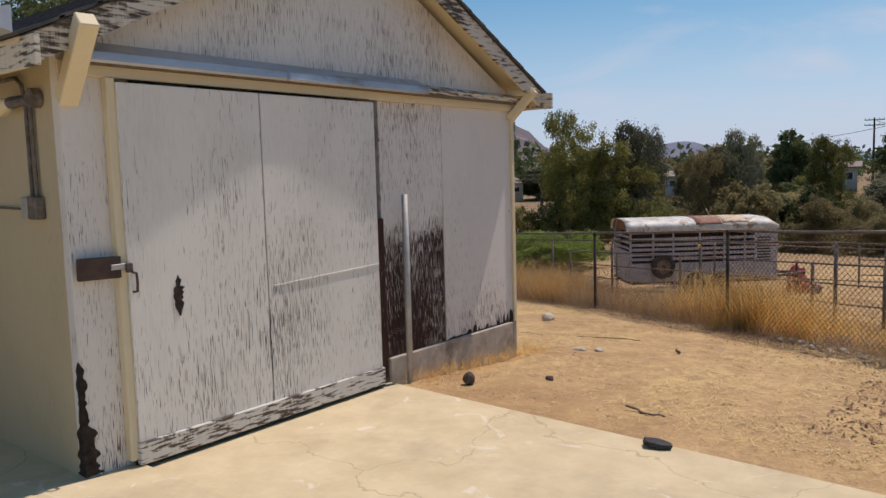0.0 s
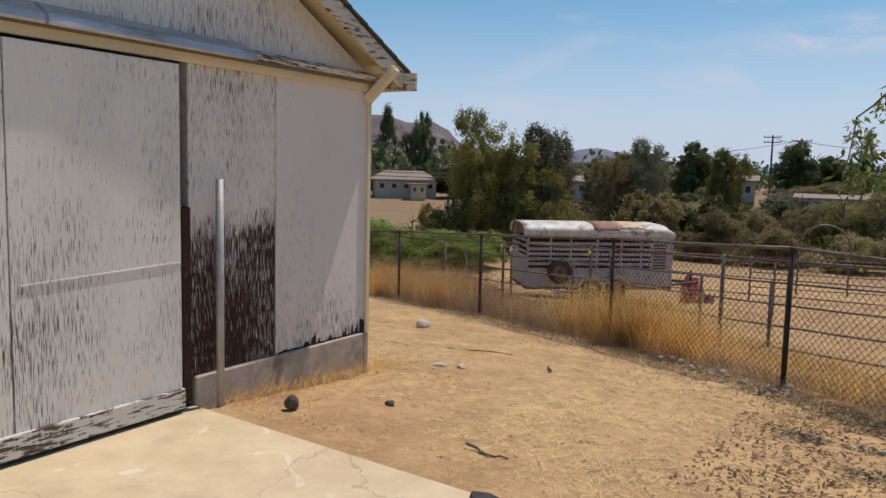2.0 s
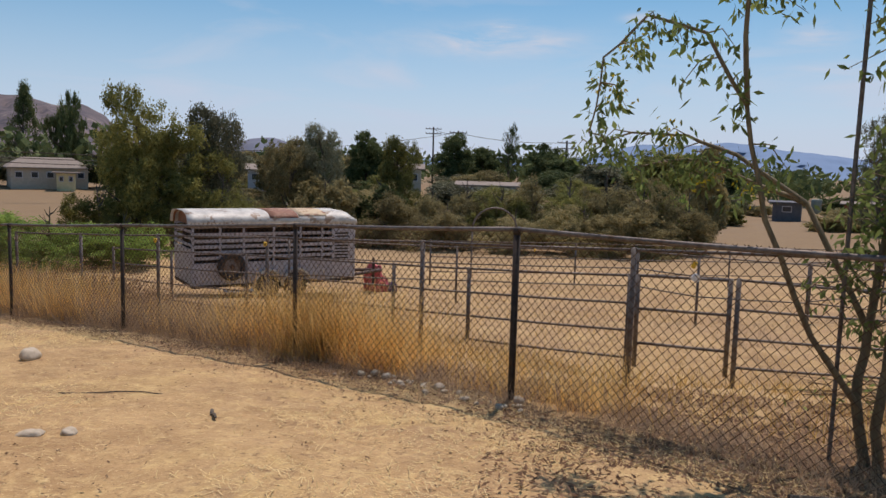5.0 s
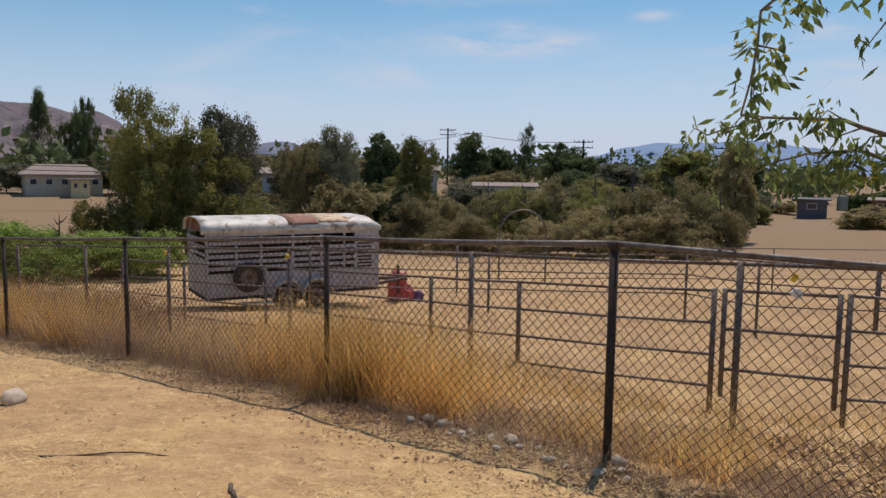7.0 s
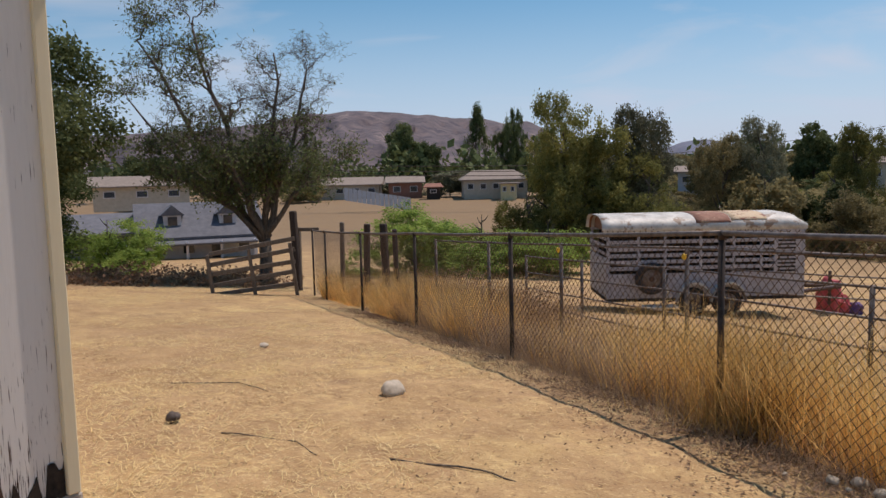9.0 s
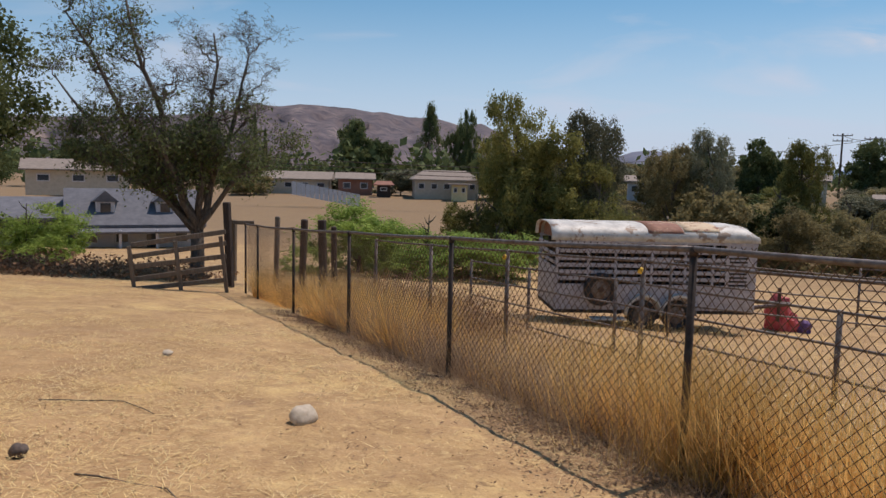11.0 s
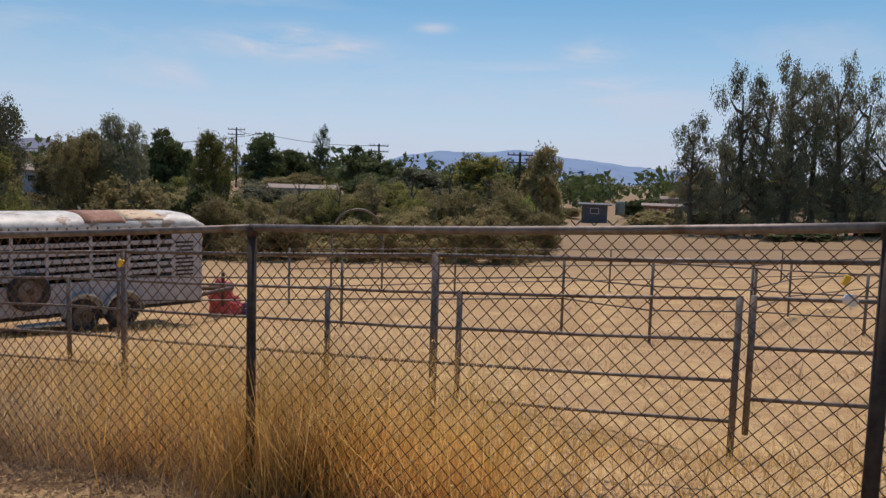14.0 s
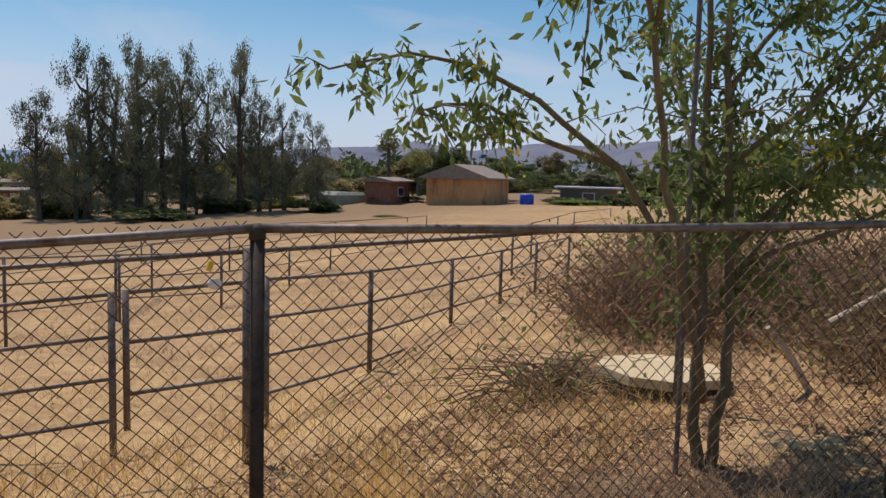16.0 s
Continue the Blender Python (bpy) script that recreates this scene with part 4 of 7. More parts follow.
pipe_line("pipe_fence", [(8.63, 13.5, -0.30), (11.5, 17.0, -0.55), (16.0, 20.0, -0.70), (24.0, 23.5, -0.75), (32.0, 25.0, -0.75)], (0.02, 0.45, 0.85), "far steel pipe corral fence across the paddock")
pipe_line("pipe_fence", [(-0.3, 19.0, -0.70), (4.0, 20.6, -0.75), (9.0, 22.5, -0.85), (16.0, 25.0, -0.95), (24.0, 27.0, -1.0), (34.0, 28.0, -1.05)], (0.02, 0.5, 0.95), "far steel pipe corral fence before the trees")
pipe_line("pipe_fence", [(16.0, 9.6, 0.10), (20.0, 11.5, 0.0), (26.0, 14.0, -0.08), (32.0, 16.5, -0.15), (40.0, 18.5, -0.2)], (0.02, 0.5, 0.95), "far steel pipe corral fence towards the barn")


def gate():
    a, b = Vector((4.31, 5.61, 0)), Vector((5.24, 5.23, 0))
    t = thing("corral_gate", (a.x, a.y, g1(a.x, a.y)), "closed steel pipe corral gate", "gate")
    o = t.matrix_world.translation
    za, zb = 0.29 - o.z, 0.33 - o.z
    q = b - a
    for f, z in ((0, za), (1, zb)):
        p = q * f
        part("stile", Geo().tube([(p.x, p.y, z - 1.08), (p.x, p.y, z)], 0.026, 8), M["pipe"], t, smooth=True)
    for d in (0.02, 0.40, 0.80):
        part("rail", Geo().tube([(0, 0, za - d), (q.x, q.y, zb - d)], 0.017, 8), M["pipe"], t, smooth=True)
    part("latch_wheel", Geo().tube([(q.x * 0.62, q.y * 0.62 - 0.03, 0.31 - o.z), (q.x * 0.62, q.y * 0.62 - 0.09, 0.31 - o.z)], [0.045, 0.045], 12), M["whiteplastic"], t, "white round insulator")
    part("marker", Geo().box((q.x * 0.6, q.y * 0.6 - 0.03, 0.45 - o.z), (0.05, 0.03, 0.08), pose(0, 0, 0, 0, 25), ch=0.01), M["yellow"], t, "yellow tag")


gate()


def tags():
    for x, y, z in ((-0.67, 6.93, 0.30), (2.9, 14.3, -0.38), (-2.85, 7.88, 0.18)):
        solid("insulator", Geo().box((0, 0, 0), (0.045, 0.035, 0.065), pose(0, 0, 0, 10, 20), ch=0.015), M["yellow"], "yellow plastic fence insulator on a pipe post", "insulator", "fence insulators", at=(x, y - 0.04, z))


tags()


# ---- stock trailer ----
def trailer():
    ang = 40
    base = Vector((-4.84, 12.97, g1(-3.4, 13.9) - 0.02))
    t = thing("stock_trailer", pose(base.x, base.y, base.z, 0, 0, ang) @ Matrix.Scale(0.915, 4), "abandoned lavender-grey stock trailer with a rusty white roof", "trailer")
    L, W, FL, HT = 4.47, 1.85, 0.42, 1.92     # y=0 is the side that is seen, y=W the far side
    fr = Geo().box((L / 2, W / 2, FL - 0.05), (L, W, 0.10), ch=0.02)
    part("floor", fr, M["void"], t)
    for side in (0.0, W):
        s = part("side_panel", Geo().box((L / 2, side, FL + 0.26), (L, 0.03, 0.56), ch=0.006), M["trailer"], t)
        for k in range(5):
            part("slat", Geo().box((L / 2, side - 0.006, FL + 0.66 + 0.145 * k), (L, 0.026, 0.085 if k < 4 else 0.05), ch=0.008), M["trailer"], t)
        for x in (0.04, 0.72, 1.32, 2.12, 2.86, 3.48, L - 0.05):
            part("stake", Geo().box((x, side - 0.022, FL + 0.73), (0.055, 0.035, 1.52), ch=0.008), M["trailer"], t)
        part("top_rail", Geo().box((L / 2, side - 0.012, HT - 0.045), (L, 0.05, 0.06), ch=0.008), M["trailer"], t)
        part("mid_rail", Geo().box((L / 2, side - 0.012, HT - 0.22), (L, 0.04, 0.04), ch=0.008), M["trailer"], t)
    part("front_panel", Geo().box((L - 0.02, W / 2, FL + 0.75), (0.04, W, 1.5), ch=0.01), M["trailer"], t)
    part("corner_panel", Geo().box((L - 0.36, -0.012, FL + 0.76), (0.68, 0.03, 1.48), ch=0.01), M["trailer"], t, "solid grey front side panel")
    # near-black bars paint the shade within the louvre slots
    lv = Geo()
    for k in range(9):
        lv.box((L - 0.42, -0.030, FL + 0.55 + 0.085 * k), (0.40, 0.012, 0.04), ch=0.004)
    part("louvre", lv, M["void"], t, "louvre slots, their shade painted near black")
    part("end_gate", Geo().box((0.01, W / 2, FL + 0.45), (0.035, W, 0.9), ch=0.01), M["trailer"], t, "grey tail gate")
    for k in range(3):
        part("end_slat", Geo().box((0.0, W / 2, FL + 1.0 + 0.17 * k), (0.03, W, 0.07), ch=0.008), M["trailer"], t)
    # barrel roof with a rounded front
    def roof(x0, x1, material, name, label="", lift=0.0, y0=0.0, y1=1.0):
        geo = Geo()
        n, m2 = 14, max(3, int((x1 - x0) / 0.2))
        vs, fs = [], []
        for i in range(m2 + 1):
            x = x0 + (x1 - x0) * i / m2
            drop = 0.0 if x < L - 0.35 else 0.30 * (1 - math.sqrt(max(0.0, 1 - ((x - (L - 0.35)) / 0.40) ** 2)))
            for k in range(n + 1):
                f = y0 + (y1 - y0) * k / n
                a = math.pi * f
                yy = W / 2 - (W / 2 + 0.03 + lift) * math.copysign(abs(math.cos(a)) ** 0.75, math.cos(a))
                zz = HT - 0.02 + (0.36 + lift) * math.sin(a) ** 0.6 - drop * math.sin(a)
                vs.append((x, yy, zz))
        for i in range(m2):
            for k in range(n):
                p = i * (n + 1) + k
                fs.append((p, p + 1, p + n + 2, p + n + 1))
        geo.add(vs, fs)
        ob = part(name, geo, material, t, label, smooth=True)
        sol = ob.modifiers.new("thick", "SOLIDIFY")
        sol.thickness = 0.015
        return ob
    roof(-0.10, L + 0.04, M["trailer_roof"], "roof", "white roof with flaking rust")
    roof(2.02, 2.80, M["roof_rust"], "roof_patch", "red-brown rusted roof patch", 0.006, 0.10, 0.9)
    roof(2.82, 3.62, M["roof_tan"], "roof_patch", "tan and rust roof patch", 0.006, 0.14, 0.9)
    roof(-0.03, 0.02, M["rustwood"], "roof_hoop", "rusty roof hoop", -0.03)
    n = 12
    cap = Geo()
    pts = []
    for k in range(n + 1):
        a = math.pi * k / n
        pts.append((0.10, W / 2 - (W / 2) * math.copysign(abs(math.cos(a)) ** 0.75, math.cos(a)), HT - 0.02 + 0.34 * math.sin(a) ** 0.6))
    cap.prism(pts, (0, 0, 0), (0.02, 0, 0))
    part("end_board", cap, M["rustwood"], t, "rusty brown roof end board")
    # near-black sheet added along the far side, so that the inside looks shaded
    part("shade_sheet", Geo().box((L / 2 + 0.1, W - 0.06, FL + 0.72), (L - 0.2, 0.03, 1.4)), M["void"], t)

    def wheel(x, y, z, r, name, tilt=0):
        ty = Geo()
        prof = [(r * 0.60, -0.07), (r * 0.85, -0.095), (r * 0.97, -0.075), (r, -0.03), (r, 0.03), (r * 0.97, 0.075), (r * 0.85, 0.095), (r * 0.60, 0.07)]
        m2 = 24
        vs, fs = [], []
        for i in range(m2):
            a = 2 * math.pi * i / m2
            for rr, off in prof:
                vs.append((x + rr * math.cos(a), y + off, z + rr * math.sin(a)))
        q = len(prof)
        for i in range(m2):
            for k in range(q):
                fs.append((i * q + k, i * q + (k + 1) % q, ((i + 1) % m2) * q + (k + 1) % q, ((i + 1) % m2) * q + k))
        ty.add(vs, fs)
        w = new(name)
        w.parent = t
        part("tyre", ty, M["rubber"], w, "cracked black tyre", smooth=True)
        part("rim", Geo().tube([(x, y - 0.06, z), (x, y - 0.045, z), (x, y + 0.05, z)], [r * 0.30, r * 0.62, r * 0.62], 18), M["pipe"], w, "rusty steel rim")
        part("hub", Geo().tube([(x, y - 0.085, z), (x, y - 0.05, z)], [r * 0.16, r * 0.2], 10), M["rust_brown"], w)
    wheel(1.95, 0.02, 0.30, 0.33, "wheel")
    wheel(2.72, 0.02, 0.30, 0.33, "wheel")
    wheel(1.95, W - 0.02, 0.30, 0.33, "wheel")
    wheel(2.72, W - 0.02, 0.30, 0.33, "wheel")
    wheel(0.98, -0.12, 0.86, 0.36, "spare_wheel")
    fe = Geo()
    pts = []
    for cx in (1.95, 2.72):
        for k in range(9):
            a = math.pi * (1 - k / 8)
            pts.append((cx + 0.385 * math.cos(a), 0.30 + 0.42 * math.sin(a)))
    rim = [(px, -0.20, pz + 0.05) for px, pz in pts] + [(px, -0.20, pz) for px, pz in pts[::-1]]
    fe.prism(rim, (0, 0, 0), (0, 0.22, 0))
    part("fender", fe, M["trailer_roof"], t, "white double wheel fender")
    # near-black sheet stands in for the shade behind the wheels
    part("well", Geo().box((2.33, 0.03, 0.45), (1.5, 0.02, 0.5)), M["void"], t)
    part("step", Geo().box((1.15, -0.18, 0.24), (0.75, 0.30, 0.04), ch=0.01), M["trailer_roof"], t, "low side step")
    tg = Geo().tube([(L, 0.3, 0.42), (L + 1.3, W / 2, 0.42)], 0.05, 8).tube([(L, W - 0.3, 0.42), (L + 1.3, W / 2, 0.42)], 0.05, 8)
    part("drawbar", tg, M["rust_brown"], t)
    part("jack", Geo().tube([(L + 1.05, W / 2, 0.0), (L + 1.05, W / 2, 0.8)], 0.04, 8), M["rust_brown"], t)
    return t


trailer()


# ---- rocks and litter of the yard ----
def stone(name, x, y, s, material, label, seed, flat=0.7, category="stone", group=""):
    rng = random.Random(seed)
    bm = bmesh.new()
    bmesh.ops.create_icosphere(bm, subdivisions=3, radius=1)
    off = Vector((rng.uniform(0, 50), rng.uniform(0, 50), 0))
    for v in bm.verts:
        n = noise.fractal(v.co * 0.9 + off, 0.8, 2.0, 4)
        v.co *= 1 + 0.25 * n
        v.co = Vector((v.co.x * s[0] / 2, v.co.y * s[1] / 2, v.co.z * s[2] / 2))
    for f in bm.faces:
        f.smooth = True
    me = bpy.data.meshes.new(name)
    bm.to_mesh(me)
    bm.free()
    me.materials.append(material)
    ob = new(name, me)
    ob.matrix_world = pose(x, y, g1(x, y) + s[2] * 0.36, 0, 0, rng.uniform(0, 360))
    return tagged(ob, label, category, group)


stone("stone", -1.50, 3.13, (0.22, 0.17, 0.15), M["stone"], "pale rounded field stone on bare earth", 1)
stone("stone", 0.50, -1.46, (0.11, 0.08, 0.11), M["darkstone"], "small dark stone beside the shed footing", 2)
stone("stone", -1.96, 1.49, (0.12, 0.09, 0.08), M["darkstone"], "small dark stone on bare earth", 3)
stone("stone", -4.23, 3.92, (0.15, 0.10, 0.06), M["stone"], "flat pale stone half buried in earth", 4)
stone("stone", 0.95, -0.93, (0.07, 0.05, 0.05), M["darkstone"], "small dark pebble on bare earth", 9)
stone("stone", 0.36, 0.66, (0.15, 0.10, 0.05), M["stone"], "flat broken stone slab on the earth", 10)
stone("stone", 0.55, 0.74, (0.11, 0.09, 0.06), M["stone"], "small broken stone on the earth", 11)
rr = random.Random(8)
for k in range(34):
    f = rr.uniform(-0.05, 0.6)
    x, y = 3.08 - 2.28 * f + rr.gauss(0, 0.10), 2.46 + 1.41 * f - rr.uniform(-0.05, 0.30)
    s = rr.uniform(0.03, 0.095)
    stone("stone", x, y, (s, s * 0.8, s * 0.7), M["stone"], "grey rubble stone beside the chain-link fence", 20 + k, group="rubble along the fence")
rb = Geo()
bt = [(-0.08, 0.03), (0.0, 0.05), (0.075, 0.015), (0.09, -0.025), (0.03, -0.045), (-0.07, -0.03)]
rb.prism([(a, b, 0.0) for a, b in bt], (0, 0, 0), (0.01, 0.0, 0.03))
solid("rubber_scrap", rb, M["rubber"], "torn black rubber scrap on the slab edge", "scrap", at=pose(2.38, -2.08, 0.012, 4, 6, 20))


def stick(pts, r, label, seed):
    rng = random.Random(seed)
    base = Vector((pts[0][0], pts[0][1], g1(*pts[0])))
    out = []
    for i in range(len(pts) - 1):
        for k in range(4):
            f = k / 4
            x, y = pts[i][0] + (pts[i + 1][0] - pts[i][0]) * f, pts[i][1] + (pts[i + 1][1] - pts[i][1]) * f
            out.append(Vector((x + rng.gauss(0, 0.004), y + rng.gauss(0, 0.004), g1(x, y) + r + rng.uniform(0, 0.012))) - base)
    solid("stick", Geo().tube(out, [r * (1 - 0.5 * i / len(out)) for i in range(len(out))], 6), M["bark"], label, "stick", "fallen sticks", at=base)


stick([(1.04, 1.58), (1.12, 1.46), (1.18, 1.38)], 0.014, "short dark stick on bare earth", 1)
stick([(-1.5, 1.55), (-1.0, 1.75), (-0.6, 1.62)], 0.005, "thin dry stick on bare earth", 2)
stick([(-0.35, 1.9), (0.15, 2.1), (0.5, 2.05)], 0.007, "thin forked stick on bare earth", 3)
stick([(-2.1, 5.2), (-1.85, 5.3)], 0.012, "short stick beside the fence", 4)
stick([(1.85, -1.35), (2.05, -1.45), (2.2, -1.42)], 0.010, "short dark stick beside the slab", 5)
stick([(-3.2, 2.2), (-2.8, 2.6), (-2.2, 2.55)], 0.005, "thin dry stick on bare earth", 6)
stick([(4.6, 0.75), (5.3, 0.9), (6.2, 0.5)], 0.018, "grey dead branch under the tree", 8)


def pad():
    """An eight-cornered concrete lid on a low curb."""
    t = thing("concrete_pad", pose(7.05, 2.50, g1(7.05, 2.50) + 0.03, 0, 2, -28), "pale eight-sided concrete lid in dry litter", "concrete lid")
    o = [(-0.50, -0.20), (-0.25, -0.44), (0.25, -0.44), (0.50, -0.20), (0.50, 0.20), (0.25, 0.44), (-0.25, 0.44), (-0.50, 0.20)]
    part("curb", Geo().prism([(a * 0.9, b * 0.9, -0.15) for a, b in o], (0, 0, 0), (0, 0, 0.20)), M["darkstone"], t)
    part("lid", Geo().prism([(a, b, 0.05) for a, b in o], (0, 0, 0), (0, 0, 0.07)), M["concrete"], t, "pale concrete lid")


pad()


# ---- far side of the yard: posts, ladder gate, logs ----
def wood_post(x, y, top, w, label, material="darkwood"):
    z = g1(x, y)
    solid("wooden_post", Geo().box((0, 0, (top - z) / 2 - 0.15), (w, w, top - z + 0.3), ch=0.02), M[material], label, "post", "wooden posts at the yard's end", at=pose(x, y, z, random.Random(x).uniform(-2, 2), random.Random(y).uniform(-2, 2), 20))


wood_post(-12.2, 10.9, 0.42, 0.15, "tall dark creosoted wooden post at the fence end")
wood_post(-9.61, 10.00, 0.26, 0.09, "leaning grey wooden post behind the fence", "oldwood")
wood_post(-9.25, 10.37, 0.21, 0.12, "dark wooden post behind the chain-link fence")
wood_post(-8.94, 10.70, 0.20, 0.14, "dark wooden post behind the chain-link fence")
wood_post(-8.78, 10.85, 0.07, 0.10, "short dark wooden post behind the chain-link fence")
wood_post(-14.6, 12.9, -0.2, 0.12, "grey wooden post beside the bare tree", "oldwood")
solid("cross_board", Geo().box((0, 0, 0), (0.5, 0.03, 0.09)), M["oldwood"], "pale board nailed to the fence post", "board", at=pose(-12.1, 11.20, -0.06, 0, 0, 37))


def ladder_gate():
    t = thing("wooden_gate", pose(-10.82, 9.66, g1(-10.82, 9.66), 0, 0, -133), "broken grey wooden rail gate leaning by the tree", "gate")
    rng = random.Random(3)
    for k in range(5):
        part("rail", Geo().box((0.9, 0, 0.18 + 0.24 * k), (1.9, 0.035, 0.10), pose(0, 0, 0, 0, 8 + rng.uniform(-4, 4)), ch=0.008), M["oldwood"], t)
    for x in (0.0, 0.9, 1.8):
        part("stile", Geo().box((x, 0.04, 0.55 - 0.12 * x), (0.08, 0.05, 1.3), pose(0, 0, 0, 0, 6), ch=0.008), M["oldwood"], t)


ladder_gate()
rr = random.Random(5)
for k in range(9):
    x, y = -12.5 + rr.uniform(-0.45, 0.45), 4.65 + rr.uniform(-0.4, 0.4)
    a = rr.uniform(0, 180)
    ln, rad = rr.uniform(0.3, 0.55), rr.uniform(0.07, 0.15)
    z = g1(x, y) + rad * 0.9 + (0.18 if k > 5 else 0)
    d = Vector((math.cos(radians(a)), math.sin(radians(a)), 0)) * ln / 2
    solid("log", Geo().tube([-d, d * 0.2 + Vector((0, 0, 0.01)), d], [rad, rad * 0.95, rad * 0.9], 14), M["bark"], "sawn grey log on a heap", "log", "heap of sawn logs", at=(x, y, z))


def tarp_heap():
    """A red pedal toy shape under folds of cloth, far by the trailer."""
    x, y = -1.55, 17.2
    t = thing("tarp_heap", (x, y, g1(x, y)), "heap of faded red tarp beside the trailer", "tarp")
    rng = random.Random(2)
    for k, (dx, s, mt) in enumerate(((0.0, 0.36, "tarp"), (0.22, 0.26, "tarp"), (0.5, 0.2, "purple"), (-0.15, 0.2, "tarp"))):
        bm = bmesh.new()
        bmesh.ops.create_icosphere(bm, subdivisions=3, radius=1)
        for v in bm.verts:
            n = noise.fractal(v.co * 1.4 + Vector((k * 7, 0, 0)), 0.7, 2, 3)
            v.co = v.co * (1 + 0.4 * n)
            v.co = Vector((v.co.x * s * 0.8 + dx, v.co.y * s * 0.6, max(-0.05, v.co.z * s * (1.5 if k == 0 else 0.9) + s * 0.55)))
        me = bpy.data.meshes.new("fold")
        bm.to_mesh(me)
        bm.free()
        me.materials.append(M[mt])
        part("fold", me, None, t, "purple cloth" if mt == "purple" else "")


tarp_heap()
x, y = 1.35, 22.0
arch = Geo().tube([(0.75 * math.cos(math.pi * k / 14), 0, 1.55 + 0.75 * math.sin(math.pi * k / 14)) for k in range(15)], 0.03, 8)
arch.tube([(-0.75, 0, -0.3), (-0.75, 0, 1.55)], 0.03, 8).tube([(0.75, 0, -0.3), (0.75, 0, 1.55)], 0.03, 8)
solid("pipe_arch", arch, M["pipe"], "bent steel pipe arch beyond the corral", "arch", at=pose(x, y, g1(x, y), 0, 0, 15), smooth=True)

# ---- far land: hills ----
REF = Vector((1.4, 0.2, 1.22))


def ray_at(az, dist):
    """The place dist metres off in the direction az, degrees left of +y."""
    a = radians(az)
    return REF.x - math.sin(a) * dist, REF.y + math.cos(a) * dist


def ridge(name, az0, az1, dist, shape, material, label, deep, seed):
    geo = Geo()
    n, rows = int((az1 - az0) / 0.35), 14
    vs, fs = [], []
    for i in range(n + 1):
        az = az0 + (az1 - az0) * i / n
        top = dist * math.tan(radians(max(0.05, shape(az) + 0.10 * noise.fractal(Vector((az * 0.55, seed, 0)), 0.8, 2.2, 5))))
        for k in range(rows + 1):
            f = k / rows
            d = dist - deep * (1 - f) + deep * 0.16 * noise.fractal(Vector((az * 0.35, f * 2.2, seed)), 0.7, 2.2, 5) * math.sin(math.pi * f)
            x, y = ray_at(az, d)
            vs.append((x, y, -25 + (top + 25 + REF.z) * f ** 0.8))
    for i in range(n):
        for k in range(rows):
            p = i * (rows + 1) + k
            fs.append((p, p + 1, p + rows + 2, p + rows + 1))
    geo.add(vs, fs)
    return solid(name, geo, material, label, "hill", kind="structure", smooth=True)


def bump(a, c, w, h):
    return h * math.exp(-((a - c) / w) ** 2)


HILL_WEST = ((27, 0.0), (29, 0.6), (31.4, 2.0), (32.3, 3.0), (33.6, 3.55), (35.2, 3.5), (36.9, 3.9), (39.3, 4.0), (40.9, 4.3), (41.7, 4.25), (44.4, 4.6), (47.1, 4.65), (48.5, 4.4), (50, 4.55), (53, 3.8), (58, 3.3), (65, 3.0), (80, 3.6), (95, 2.8), (110, 2.4))
HILL_EAST = ((36, 0.6), (40, 1.6), (43, 2.0), (47.5, 2.25), (50.4, 2.7), (52.1, 2.5), (54.2, 2.1), (57.2, 2.5), (59.6, 2.7), (63, 2.7), (72, 3.4), (90, 3.0), (110, 2.6))
HILL_FAR = ((-20, 0.5), (1.5, 1.0), (3.6, 1.7), (6.1, 2.15), (8.2, 2.05), (10.3, 2.2), (11.6, 2.35), (13.7, 2.15), (16.2, 1.8), (18.6, 1.55), (21.4, 1.2), (28, 0.9), (38, 0.9))


def skyline(table, a):
    return float(np.interp(a, [p[0] for p in table], [p[1] for p in table]))


ridge("backdrop", 26, 110, 1500, lambda a: skyline(HILL_WEST, a), M["hill"], "dry brown chaparral hills with scattered pale rock", 700, 1.0)
ridge("backdrop", 10, 30, 900, lambda a: bump(a, 21.5, 4, 1.9), M["hill_mid"], "low wooded hill, haze painted into its colour", 300, 4.0)
ridge("backdrop", -38, 20, 4200, lambda a: skyline(HILL_FAR, -a), M["hill_haze"], "far mountains, pale blue haze painted into their colour", 1500, 2.0)
ridge("backdrop", -110, -36, 1900, lambda a: skyline(HILL_EAST, -a), M["hill_mid"], "hills with blue-grey haze painted into their colour", 700, 3.0)


# ---- trees ----
CROWNS = {}


